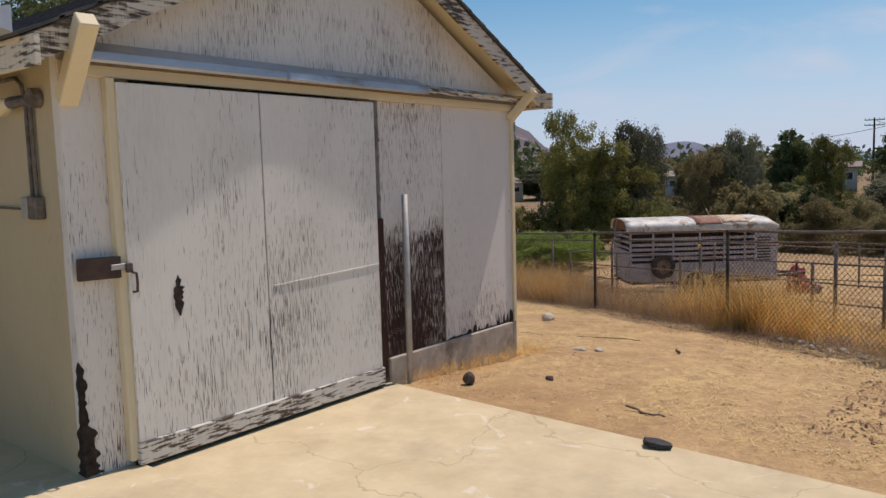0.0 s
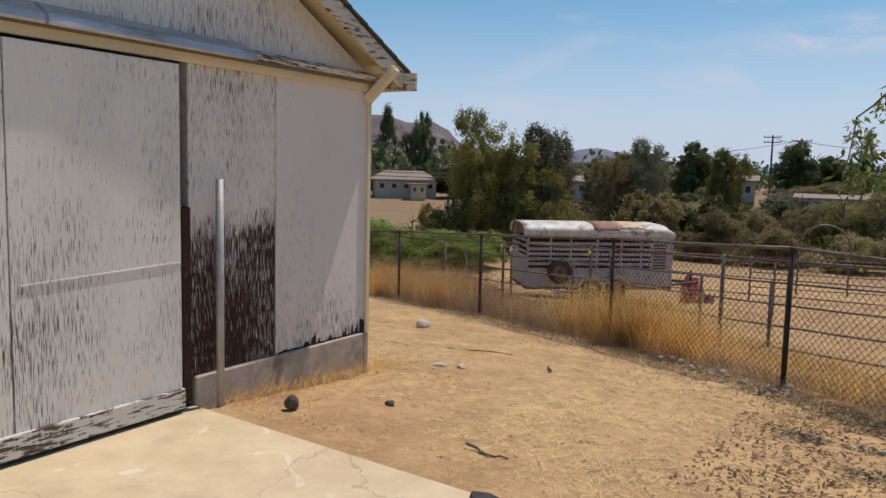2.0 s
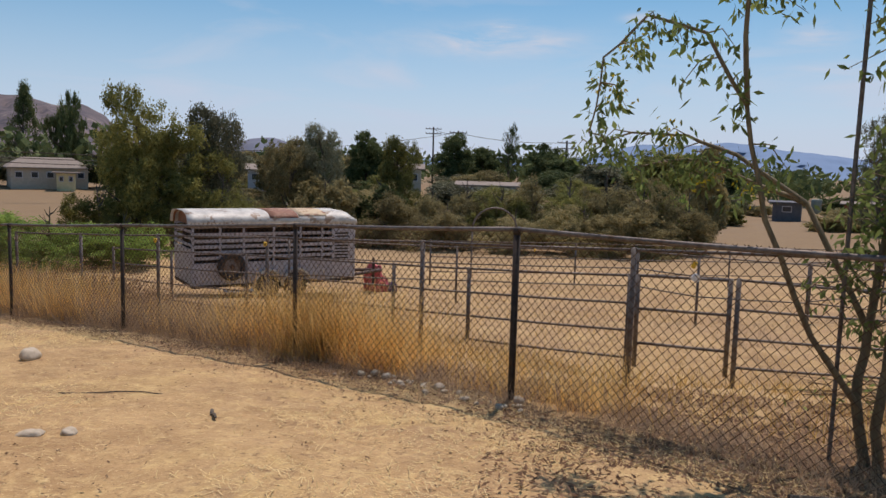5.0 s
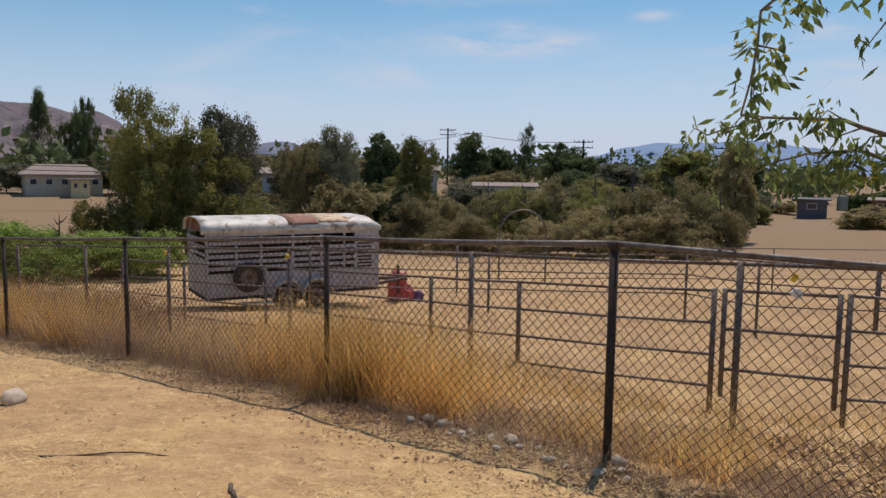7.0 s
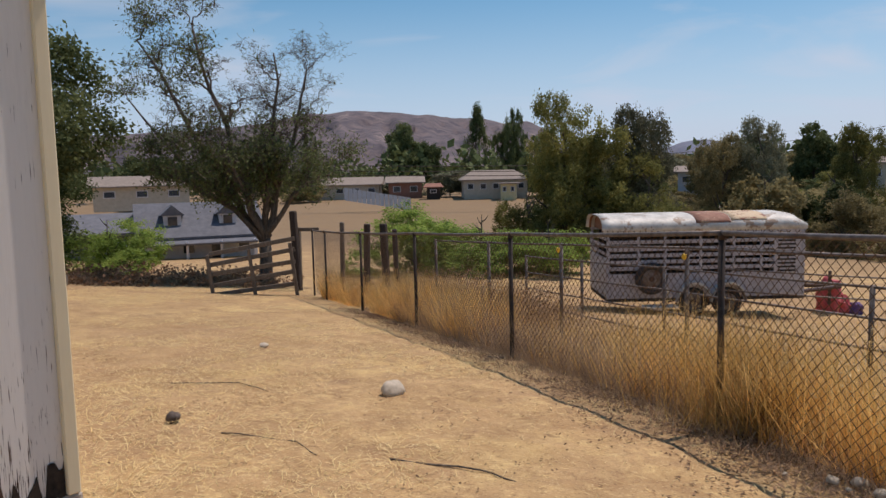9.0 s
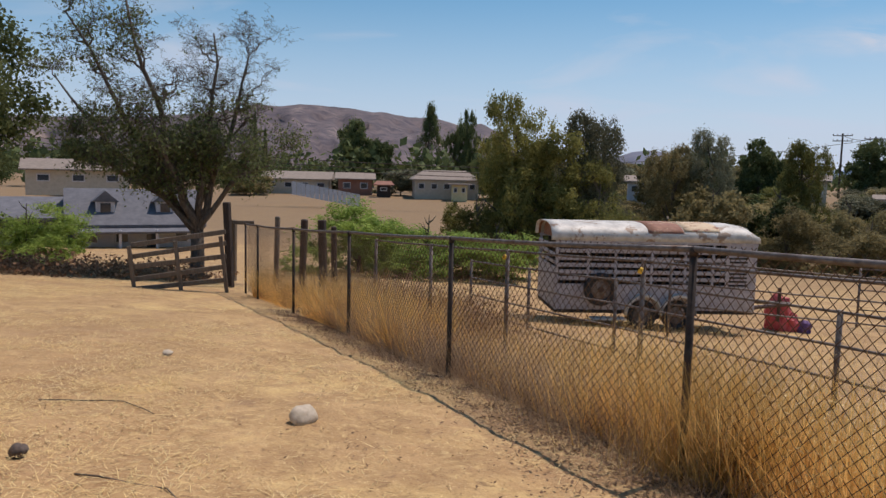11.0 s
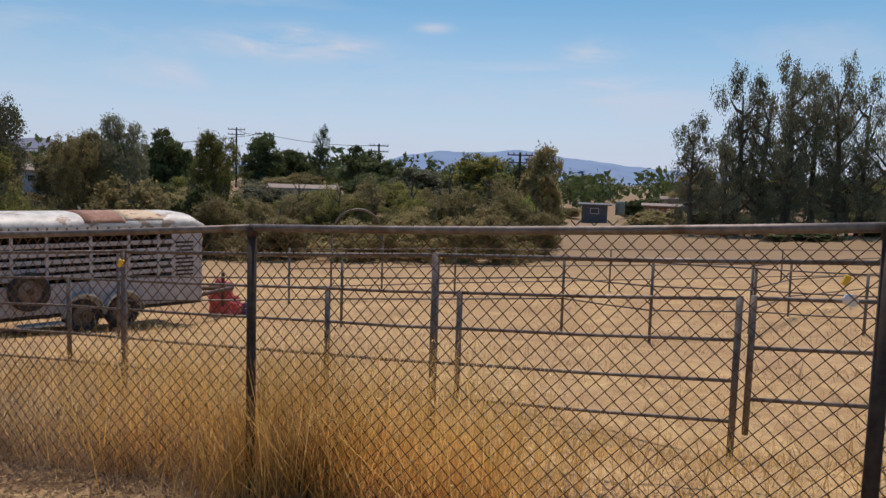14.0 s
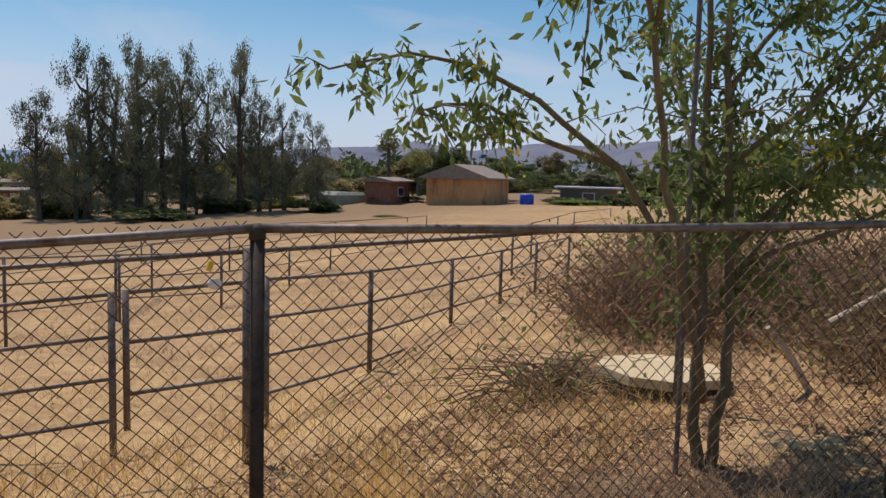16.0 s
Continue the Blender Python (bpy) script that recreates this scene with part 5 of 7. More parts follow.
def crown_mesh(kind, material, seed):
    """A crown one metre high and one metre wide, its foot at z = 0."""
    key = (kind, material, seed)
    if key in CROWNS:
        return CROWNS[key]
    rng = np.random.default_rng(seed * 17 + len(kind))
    clumps, per = {"round": (210, 85), "droop": (180, 80), "conifer": (110, 80), "open": (90, 75), "bush": (170, 75), "euc": (210, 48), "fine": (520, 62), "dense": (900, 72), "finebush": (420, 60)}[kind]
    c, rad = [], []
    lobes = []
    if kind in ("round", "droop", "open", "fine", "dense"):
        for k in range(10):
            a = k * 2.4 + rng.uniform(-0.5, 0.5)
            z = (0.16 + 0.70 * (k / 9)) + rng.uniform(-0.05, 0.05)
            r = (0.33 if z < 0.7 else 0.20) * rng.uniform(0.5, 1.0)
            lobes.append((r * math.cos(a), r * math.sin(a), z, rng.uniform(0.15, 0.23), rng.uniform(0.10, 0.17)))
    elif kind in ("bush", "finebush"):
        for k in range(10):
            a = k * 2.4 + rng.uniform(-0.5, 0.5)
            r = 0.36 * rng.uniform(0.2, 1.0)
            lobes.append((r * math.cos(a), r * math.sin(a), rng.uniform(0.12, 0.72) * (1 - r), rng.uniform(0.14, 0.24), rng.uniform(0.16, 0.28)))
    elif kind == "euc":
        for k in range(13):
            a = k * 2.4 + rng.uniform(-0.5, 0.5)
            z = 0.12 + 0.80 * (k / 12)
            r = 0.42 * (1.0 - 0.45 * z) * rng.uniform(0.4, 1.0)
            lobes.append((r * math.cos(a), r * math.sin(a), z, rng.uniform(0.10, 0.18), rng.uniform(0.08, 0.14)))
    while len(c) < clumps:
        if lobes:
            lx, ly, lz, lr, lh = lobes[rng.integers(0, len(lobes))]
            d = rng.normal(size=3)
            d /= np.linalg.norm(d)
            d *= rng.uniform(0.35, 1.0) ** 0.5
            c.append((lx + d[0] * lr, ly + d[1] * lr, max(0.0, lz + d[2] * lh)))
        else:
            z = rng.uniform(0.0, 1.0)
            w = 0.5 * (1 - z) ** 0.75 * (0.9 + 0.1 * math.sin(z * 25)) + 0.02
            a = rng.uniform(0, 2 * math.pi)
            r = w * rng.uniform(0.25, 1.0) ** 0.5
            c.append((r * math.cos(a), r * math.sin(a), z))
        rad.append(rng.uniform(0.022, 0.055) * (0.75 if kind in ("fine", "finebush", "dense") else 0.85 if kind == "euc" else 1.0))
    c, rad = np.array(c), np.array(rad)
    which = rng.integers(0, clumps, clumps * per)
    off = rng.normal(size=(len(which), 3))
    if kind == "droop":
        off *= np.array([0.6, 0.6, 1.25])
    if kind == "euc":
        off *= np.array([1.3, 1.3, 1.0])
    pts = c[which] + off * rad[which][:, None] * 0.75
    pts[:, 2] = np.abs(pts[:, 2])
    ln, wd, dr = {"round": (0.042, 0.024, 0.1), "droop": (0.055, 0.014, 0.7), "conifer": (0.045, 0.016, 0.2), "open": (0.034, 0.016, 0.3), "bush": (0.05, 0.026, 0.15), "euc": (0.022, 0.012, 0.6), "fine": (0.021, 0.012, 0.3), "dense": (0.015, 0.008, 0.35), "finebush": (0.026, 0.012, 0.3)}[kind]
    CROWNS[key] = quads_mesh("crown", leaf_quads(rng, pts, ln, wd, dr), M[material])
    return CROWNS[key]


TRUNKS = {}


def trunk_mesh(seed, kind):
    key = (seed % 3, kind)
    if key in TRUNKS:
        return TRUNKS[key]
    rng = random.Random(seed % 3 + 5)
    geo = Geo()
    top = Vector((rng.uniform(-0.04, 0.04), rng.uniform(-0.04, 0.04), 0.82))
    mid = Vector((rng.uniform(-0.04, 0.04), rng.uniform(-0.04, 0.04), 0.4))
    geo.tube([(0, 0, -0.05), (0, 0, 0.02), mid, top], [0.045, 0.032, 0.022, 0.006], 8)
    for k in range(11):
        z = rng.uniform(0.12, 0.75)
        a = rng.uniform(0, 2 * math.pi)
        p = Vector((0, 0, 0)).lerp(mid, z / 0.4) if z < 0.4 else mid.lerp(top, (z - 0.4) / 0.42)
        r = rng.uniform(0.18, 0.40) * (1.1 - z)
        q = p + Vector((r * math.cos(a), r * math.sin(a), rng.uniform(0.08, 0.22)))
        geo.tube([p, p.lerp(q, 0.5) + Vector((0, 0, -0.02)), q], [0.014, 0.009, 0.003], 6)
    TRUNKS[key] = geo.mesh("trunk", M["bark"])
    return TRUNKS[key]


NEARER = {"eucalyptus grove": 0.72, "thickets beyond the corral": 0.70}


def tree(x, y, top, width, kind, material, label, seed, lift=0.08, group="", base=None, category="tree"):
    r = math.hypot(x - REF.x, y - REF.y)
    near = NEARER.get(group) or (0.78 if 38 < r < 62 and x < 18 else 1.0)
    x, y, top, width = REF.x + (x - REF.x) * near, REF.y + (y - REF.y) * near, REF.z + (top - REF.z) * near, width * near * 1.12
    z = g1(x, y) if base is None else base
    h = top - z
    name = "shrub" if category == "shrub" else "tree"
    t = thing(name, pose(x, y, z, 0, 0, seed * 47 % 360), label, category, group)
    tr = part("trunk", trunk_mesh(seed, kind), None, t)
    tr.scale = (h * 0.7, h * 0.7, h)
    cr = part("crown", crown_mesh(kind, material, seed % 4), None, t)
    cr.location = (0, 0, h * lift)
    cr.scale = (width, width, h * (1 - lift) * 1.0)
    return t


# belt of trees behind the trailer
TL = "dense olive-gold pepper tree behind the corral"
tree(-21.3, 38.9, 6.0, 5.4, "fine", "leaf_olive", "tall olive-gold green pepper tree behind the trailer", 1, 0.03)
tree(-18.2, 42.8, 5.5, 5.0, "fine", "leaf_euc", "tall grey-green eucalyptus behind the trailer", 2, 0.03)
tree(-19.6, 40.0, 3.6, 7.0, "fine", "leaf_olive", "broad olive green pepper tree behind the trailer", 3, 0.0)
tree(-22.0, 36.0, 0.9, 4.2, "finebush", "leaf_olive", "olive green undergrowth below the pepper trees", 4, 0, category="shrub")
tree(-16.5, 40.5, 1.8, 4.5, "finebush", "leaf_olive", "olive green undergrowth below the eucalyptus", 5, 0, category="shrub")
tree(-16.6, 52.3, 3.9, 4.8, "fine", "leaf_brown", "brown-green dry tree behind the trailer", 6, 0.03)
tree(-14.4, 54.0, 4.6, 4.4, "fine", "leaf_euc", "dull green tree with bare trunk", 7, 0.05)
tree(-12.9, 50.0, 1.6, 5.0, "bush", "leaf_brown", "brown-green thicket under the trees", 8, 0, category="shrub")
tree(-19.7, 87.6, 5.4, 5.4, "round", "leaf_dark", "dark green tree further down the valley", 9, 0.05)
tree(-9.4, 59.0, 4.4, 4.6, "fine", "leaf_olive", "rounded olive green tree behind the corral", 10, 0.05)
tree(-10.5, 57.0, 1.5, 5.0, "bush", "leaf_dark", "dark thicket under the rounded tree", 11, 0, category="shrub")
tree(-77.3, 103.5, 12.0, 6.5, "conifer", "leaf_dark", "tall dark conifer beyond the houses", 12, 0.03)
tree(-72.5, 106.9, 11.4, 7.0, "droop", "leaf_dark", "tall dark green tree beyond the houses", 13, 0.03)
tree(-100.8, 109.8, 11.0, 8.0, "round", "leaf_dark", "rounded dark tree beyond the houses", 14, 0.05)
tree(-94.0, 110.0, 7.0, 6.5, "round", "far_leaf", "grey-green tree beyond the houses", 15, 0.05)
tree(-90.7, 77.0, 9.2, 1.7, "conifer", "leaf_dark", "tall slim dark green cypress", 16, 0.02, "pair of cypresses")
tree(-89.6, 78.0, 7.2, 1.5, "conifer", "leaf_dark", "shorter slim dark cypress", 17, 0.02, "pair of cypresses")
for i, (x, y, top, w, mt) in enumerate(((-5.5, 55, 1.0, 5, "leaf_brown"), (-2.9, 55, 1.7, 5.5, "leaf_brown"), (0.0, 54, 1.3, 5, "leaf_olive"), (2.3, 55, 1.8, 5.5, "leaf_brown"), (5.2, 54.5, 2.3, 5.5, "leaf_olive"), (8.0, 55, 2.9, 6.0, "leaf_brown"), (10.6, 54.5, 2.4, 5.5, "leaf_brown"), (-8.0, 50, 0.2, 6, "leaf_dark"), (-3.5, 49, -0.3, 6, "leaf_dark"), (1.5, 48, -0.4, 6, "leaf_brown"), (6.0, 48, 0.0, 6, "leaf_dark"), (10.0, 48, 0.2, 6, "leaf_dark"), (13.5, 52, 1.2, 5, "leaf_brown"))):
    tree(x, y, top, w, "finebush", mt.replace("dark", "brown"), "broad brown-green dry thicket beyond the corral", 20 + i, 0, "thickets beyond the corral", category="shrub")
tree(11.5, 49.0, 1.0, 2.7, "bush", "leaf_bright", "light lime-green rounded bush beyond the corral", 33, 0, category="shrub")
tree(15.6, 58.5, 3.8, 3.8, "round", "leaf_brown", "brown-green rounded tree beyond the corral", 34, 0.05)
tree(-4.4, 120.0, 8.8, 4.0, "euc", "far_leaf", "tall slim far eucalyptus", 35, 0.05)
tree(-12.0, 109.4, 6.5, 6.5, "round", "leaf_dark", "dark green tree far across the valley", 36, 0.05)
tree(1.8, 110.2, 5.3, 7.0, "round", "far_leaf", "grey-green tree far across the valley", 37, 0.05)
tree(-8.0, 114, 4.6, 5.5, "round", "leaf_dark", "dark green tree far across the valley", 38, 0.05)
tree(-28.0, 95, 4.6, 6.0, "round", "far_leaf", "grey-green tree far across the valley", 39, 0.05)
tree(-36.0, 80, 3.6, 6.0, "round", "leaf_dark", "dark green tree beside the houses", 40, 0.05)
tree(-24.5, 70, 2.6, 5.0, "round", "leaf_brown", "brown-green tree below the houses", 41, 0.05)
# tall eucalyptus grove
for i, (x, y, top, w) in enumerate(((34.6, 73.5, 8.4, 4.4), (38.0, 71.4, 13.0, 5.0), (40.2, 70.2, 11.4, 5.0), (42.1, 69.1, 13.4, 5.4), (44.0, 68.0, 12.2, 4.8), (45.5, 67.0, 13.2, 4.6), (47.3, 65.8, 11.6, 4.4), (50.0, 63.8, 14.2, 4.0), (51.4, 62.6, 9.2, 4.0), (53.4, 61.1, 8.5, 3.2), (55.4, 59.3, 7.3, 3.4), (36.5, 70.5, 5.6, 4.6), (41.0, 68.0, 5.0, 5.0), (46.0, 65.5, 4.4, 5.0), (51.5, 61.0, 4.6, 4.4), (54.8, 57.5, 3.4, 4.0))):
    tree(x, y, top, w * 1.2, "euc", "leaf_euc", "tall thin-leaved eucalyptus in a grove" if top > 6 else "low grey-green eucalyptus under the grove", 50 + i, 0.06, "eucalyptus grove")
# near green shrubs past the fence end
tree(-16.0, 19.4, 0.55, 4.8, "finebush", "leaf_bright", "bright green willowy shrub beyond the fence", 71, 0, category="shrub")
tree(-14.0, 20.9, 0.20, 5.0, "finebush", "leaf_bright", "bright green willowy shrub beyond the fence", 72, 0, category="shrub")
tree(-11.9, 22.0, -0.05, 4.4, "finebush", "leaf_bright", "low bright green shrub beyond the fence", 73, 0, category="shrub")
tree(-19.9, 9.9, 0.45, 3.6, "finebush", "leaf_bright", "weeping bright green pepper shrub at the yard's edge", 74, 0, category="shrub")
tree(-21.2, 6.0, 8.6, 9.6, "dense", "leaf_dark", "large dense dark green tree at the yard's edge", 76, 0.0)
tree(-23.4, 3.0, 8.4, 10.0, "dense", "leaf_dark", "large olive green tree at the yard's edge", 77, 0.0)
tree(-20.6, 6.6, 4.4, 6.6, "dense", "leaf_dark", "lower dark green tree at the yard's edge", 78, 0.02)
# round the barns
tree(52.2, 39.1, 3.6, 5.4, "round", "leaf_dark", "dark green oak behind the barn", 80, 0.02)
tree(56.5, 37.5, 3.0, 4.6, "round", "leaf_dark", "dark green oak behind the barn", 81, 0.02)
for i, (x, y, top, w, mt) in enumerate(((52, 26, 0.0, 4.5, "leaf_bright"), (53, 23, 0.6, 4.5, "leaf_dark"), (55, 20, 0.4, 5, "leaf_bright"), (54, 29, 0.2, 4.0, "leaf_dark"), (38.0, 32.0, -1.3, 3.2, "leaf_olive"), (40.0, 40.0, -1.5, 4, "far_leaf"))):
    tree(x, y, top, w, "bush", mt, "green shrubbery beside the barn", 83 + i, 0, "shrubbery round the barn", category="shrub")


# scattered trees of the valley
rv = random.Random(14)
k = 0
while k < 70:
    az, d = rv.uniform(-75, 62), rv.uniform(72, 135)
    x, y = ray_at(az, d)
    if any(abs(az - c) < w and d < lim for c, w, lim in ((36, 5, 92), (46, 6, 85), (-53, 8, 80), (20.5, 3, 90), (60, 6, 75), (-18, 3, 84))):
        continue
    k += 1
    low = rv.random() < 0.45
    tree(x, y, g1(x, y) + (rv.uniform(1.6, 3.0) if low else rv.uniform(3.2, 6.2)), rv.uniform(4.5, 8.5), "bush" if low else "round", rv.choice(("leaf_dark", "far_leaf", "leaf_brown", "leaf_olive", "leaf_euc")), "rounded green tree among the valley's houses" if not low else "low green thicket among the valley's houses", 100 + k, 0.0 if low else 0.04, "trees of the valley")
for i, (az, d, h, w) in enumerate(((61, 60, 1.6, 6), (57, 62, 1.4, 6), (66, 58, 2.0, 6), (-22, 62, 2.4, 5), (-26, 60, 2.2, 5), (-14, 66, 2.4, 5), (-45, 66, 2.6, 5), (-39, 68, 2.8, 5), (31, 55, 1.6, 6), (27, 60, 2.0, 6))):
    x, y = ray_at(az, d)
    tree(x, y, g1(x, y) + h, w, "bush", ("leaf_brown", "leaf_dark", "leaf_olive")[i % 3], "low brown-green thicket on the valley floor", 200 + i, 0, "thickets on the valley floor", category="shrub")

# low houses' gardens and the tree line behind the gap in the thickets
rg = random.Random(31)
for i in range(30):
    if i < 16:
        x, y = ray_at(rg.uniform(12, 29), rg.uniform(98, 150))
        h, w, kd = rg.uniform(3.0, 5.6), rg.uniform(7, 12), "round"
    elif i < 22:
        x, y = ray_at(rg.uniform(17, 29), rg.uniform(52, 84))
        h, w, kd = rg.uniform(0.8, 1.7), rg.uniform(3, 6), "bush"
    else:
        x, y = ray_at(rg.uniform(-52, -24), rg.uniform(50, 66))
        h, w, kd = rg.uniform(0.7, 1.6), rg.uniform(3, 6), "bush"
    tree(x, y, g1(x, y) + h, w, kd, rg.choice(("leaf_brown", "far_leaf", "leaf_olive", "leaf_euc")), "rounded grey-green tree of the far tree line" if kd == "round" else "low brown-green bush on the dry field", 240 + i, 0.02 if kd == "round" else 0.0, "trees of the far line" if kd == "round" else "bushes on the dry field", category="tree" if kd == "round" else "shrub")


rb2 = random.Random(77)
k = 0
while k < 64:
    az, d = rb2.uniform(-62, 30), rb2.uniform(58, 108)
    if (-62 < az < -45 and d < 84) or (-25 < az < -13 and d < 94) or (-45 < az < -25 and d < 74):
        continue
    k += 1
    x, y = ray_at(az, d)
    h, w = rb2.uniform(1.6, 3.4), rb2.uniform(5, 10)
    tree(x, y, g1(x, y) + h, w, "finebush", rb2.choice(("leaf_brown", "far_leaf", "leaf_olive", "leaf_euc")), "broad grey-green scrub on the valley floor", 300 + k, 0, "scrub of the valley floor", category="shrub")


def far_woods():
    """Distant tree tops that nobody could count, in belts out to 600 m."""
    rng = np.random.default_rng(6)
    quads = []
    for k in range(900):
        az = rng.uniform(-105, 110)
        d = rng.uniform(110, 650)
        if d < 150 and rng.random() < 0.6:
            continue
        x, y = ray_at(az, d)
        h, w = rng.uniform(4.0, 9.5), rng.uniform(5, 13)
        n = 130
        u = rng.normal(size=(n, 3))
        u /= np.linalg.norm(u, axis=1)[:, None]
        u *= rng.uniform(0.5, 1, (n, 1))
        pts = u * np.array([w / 2, w / 2, h / 2]) + np.array([x, y, g1(x, y) + h * 0.45])
        quads.append(leaf_quads(rng, pts, 1.5, 1.0, 0.1))
    me = quads_mesh("far_woods", np.concatenate(quads), M["far_leaf"])
    tagged(new("far_woods", me), "hazy green far woods across the valley", "woods", kind="stuff")


far_woods()


def palm(x, y, top):
    z = g1(x, y)
    t = thing("palm_tree", (x, y, z), "tall fan palm behind the barn", "palm")
    h = top - z
    part("trunk", Geo().tube([(0, 0, -0.1), (0.05, 0, h * 0.5), (0, 0, h - 0.6)], [0.22, 0.17, 0.15], 10), M["bark"], t)
    rng = np.random.default_rng(3)
    q = []
    for k in range(34):
        a, e = rng.uniform(0, 2 * math.pi), rng.uniform(-0.9, 1.2)
        d = np.array([math.cos(a) * math.cos(e), math.sin(a) * math.cos(e), math.sin(e)])
        pts = np.array([[0, 0, h - 0.6]] * 14) + d * np.linspace(0.35, 0.75, 14)[:, None]
        l = leaf_quads(rng, pts, 0.6, 0.09, 0.15)
        q.append(l + (d * 0.25)[None, None])
    part("fronds", quads_mesh("fronds", np.concatenate(q), M["leaf_olive"]), None, t)


palm(53.5, 46.9, 4.9)
palm(58.5, 47.4, 3.6)


# ---- the bare-limbed tree ----
def bare_tree():
    """Heavy limbs that fork low, bare ends against the sky, leaves lower down."""
    x, y = -14.6, 11.7
    t = thing("tree", (x, y, g1(x, y)), "spreading half-bare tree with dark leaves and dead limb ends", "tree")
    rng = random.Random(5)
    nrg = np.random.default_rng(5)
    across, away = Vector((0.687, 0.727, 0)), Vector((-0.727, 0.687, 0))
    part("trunk", Geo().tube([(0, 0, -0.2), (0, 0, 0.1), across * 0.03 + Vector((0, 0, 0.7)), across * 0.02 + Vector((0, 0, 1.35))], [0.27, 0.20, 0.17, 0.16], 10), M["bark"], t, smooth=True)
    ends = []

    def curve(p, q, bow):
        n = 7
        return [p.lerp(q, k / n) + Vector((rng.gauss(0, 0.05), rng.gauss(0, 0.05), bow * math.sin(math.pi * k / n) + rng.gauss(0, 0.04))) for k in range(n + 1)]

    def spray(geo, pts, r, level):
        for k in range(2, len(pts)):
            for j in range(2 if level < 2 else 1):
                if rng.random() < 0.25:
                    continue
                a = rng.uniform(0, 2 * math.pi)
                base = (pts[k] - pts[k - 1]).normalized()
                d = (base * 0.7 + Vector((math.cos(a), math.sin(a), rng.uniform(-0.3, 0.7))) * 0.8).normalized()
                ln = rng.uniform(0.5, 1.25) * (1.0 if level == 0 else 0.55 if level == 1 else 0.35)
                sub = curve(pts[k], pts[k] + d * ln, 0.05)
                rr = r * (1 - 0.75 * k / len(pts)) * 0.5
                geo.tube(sub, [max(0.004, rr * (1 - 0.7 * i / 7)) for i in range(8)], 5 if level == 0 else 3, cap=False)
                ends.extend(sub[3:])
                if level < 2:
                    spray(geo, sub, max(0.012, rr), level + 1)

    fork = across * 0.02 + Vector((0, 0, 1.3))
    for sx, up, dz, r in ((-3.1, 6.7, 0.3, 0.12), (-1.5, 7.0, -0.6, 0.12), (1.35, 5.9, 0.3, 0.11), (0.6, 6.2, -0.8, 0.10), (-3.6, 5.2, 0.8, 0.10), (1.9, 3.0, -0.5, 0.09), (-2.6, 3.2, -0.7, 0.09), (0.2, 4.6, 1.5, 0.10), (-0.8, 4.2, -1.4, 0.10)):
        q = across * sx + away * dz + Vector((0, 0, up))
        pts = curve(fork, q, 0.35 if up < 4 else -0.15)
        limb = Geo().tube(pts, [r * (1 - 0.82 * i / 7) for i in range(8)], 8)
        spray(limb, pts, r, 0)
        part("limb", limb, M["bark"], t, smooth=True)
    e = np.array([tuple(p) for p in ends])
    side = e @ np.array(across)
    low = np.clip((4.9 - e[:, 2]) / 1.2, 0.02, 1.0)
    top = ((e[:, 2] > 5.2) & (side < -1.0)) * 0.55
    e = e[nrg.random(len(e)) < np.maximum(low, top)]
    c = e[nrg.integers(0, len(e), 24000)] + nrg.normal(size=(24000, 3)) * np.array([0.12, 0.12, 0.10])
    part("crown", quads_mesh("crown", leaf_quads(nrg, c, 0.095, 0.045, 0.3), M["leaf_dark"]), None, t, "sparse dark green leaves")


bare_tree()


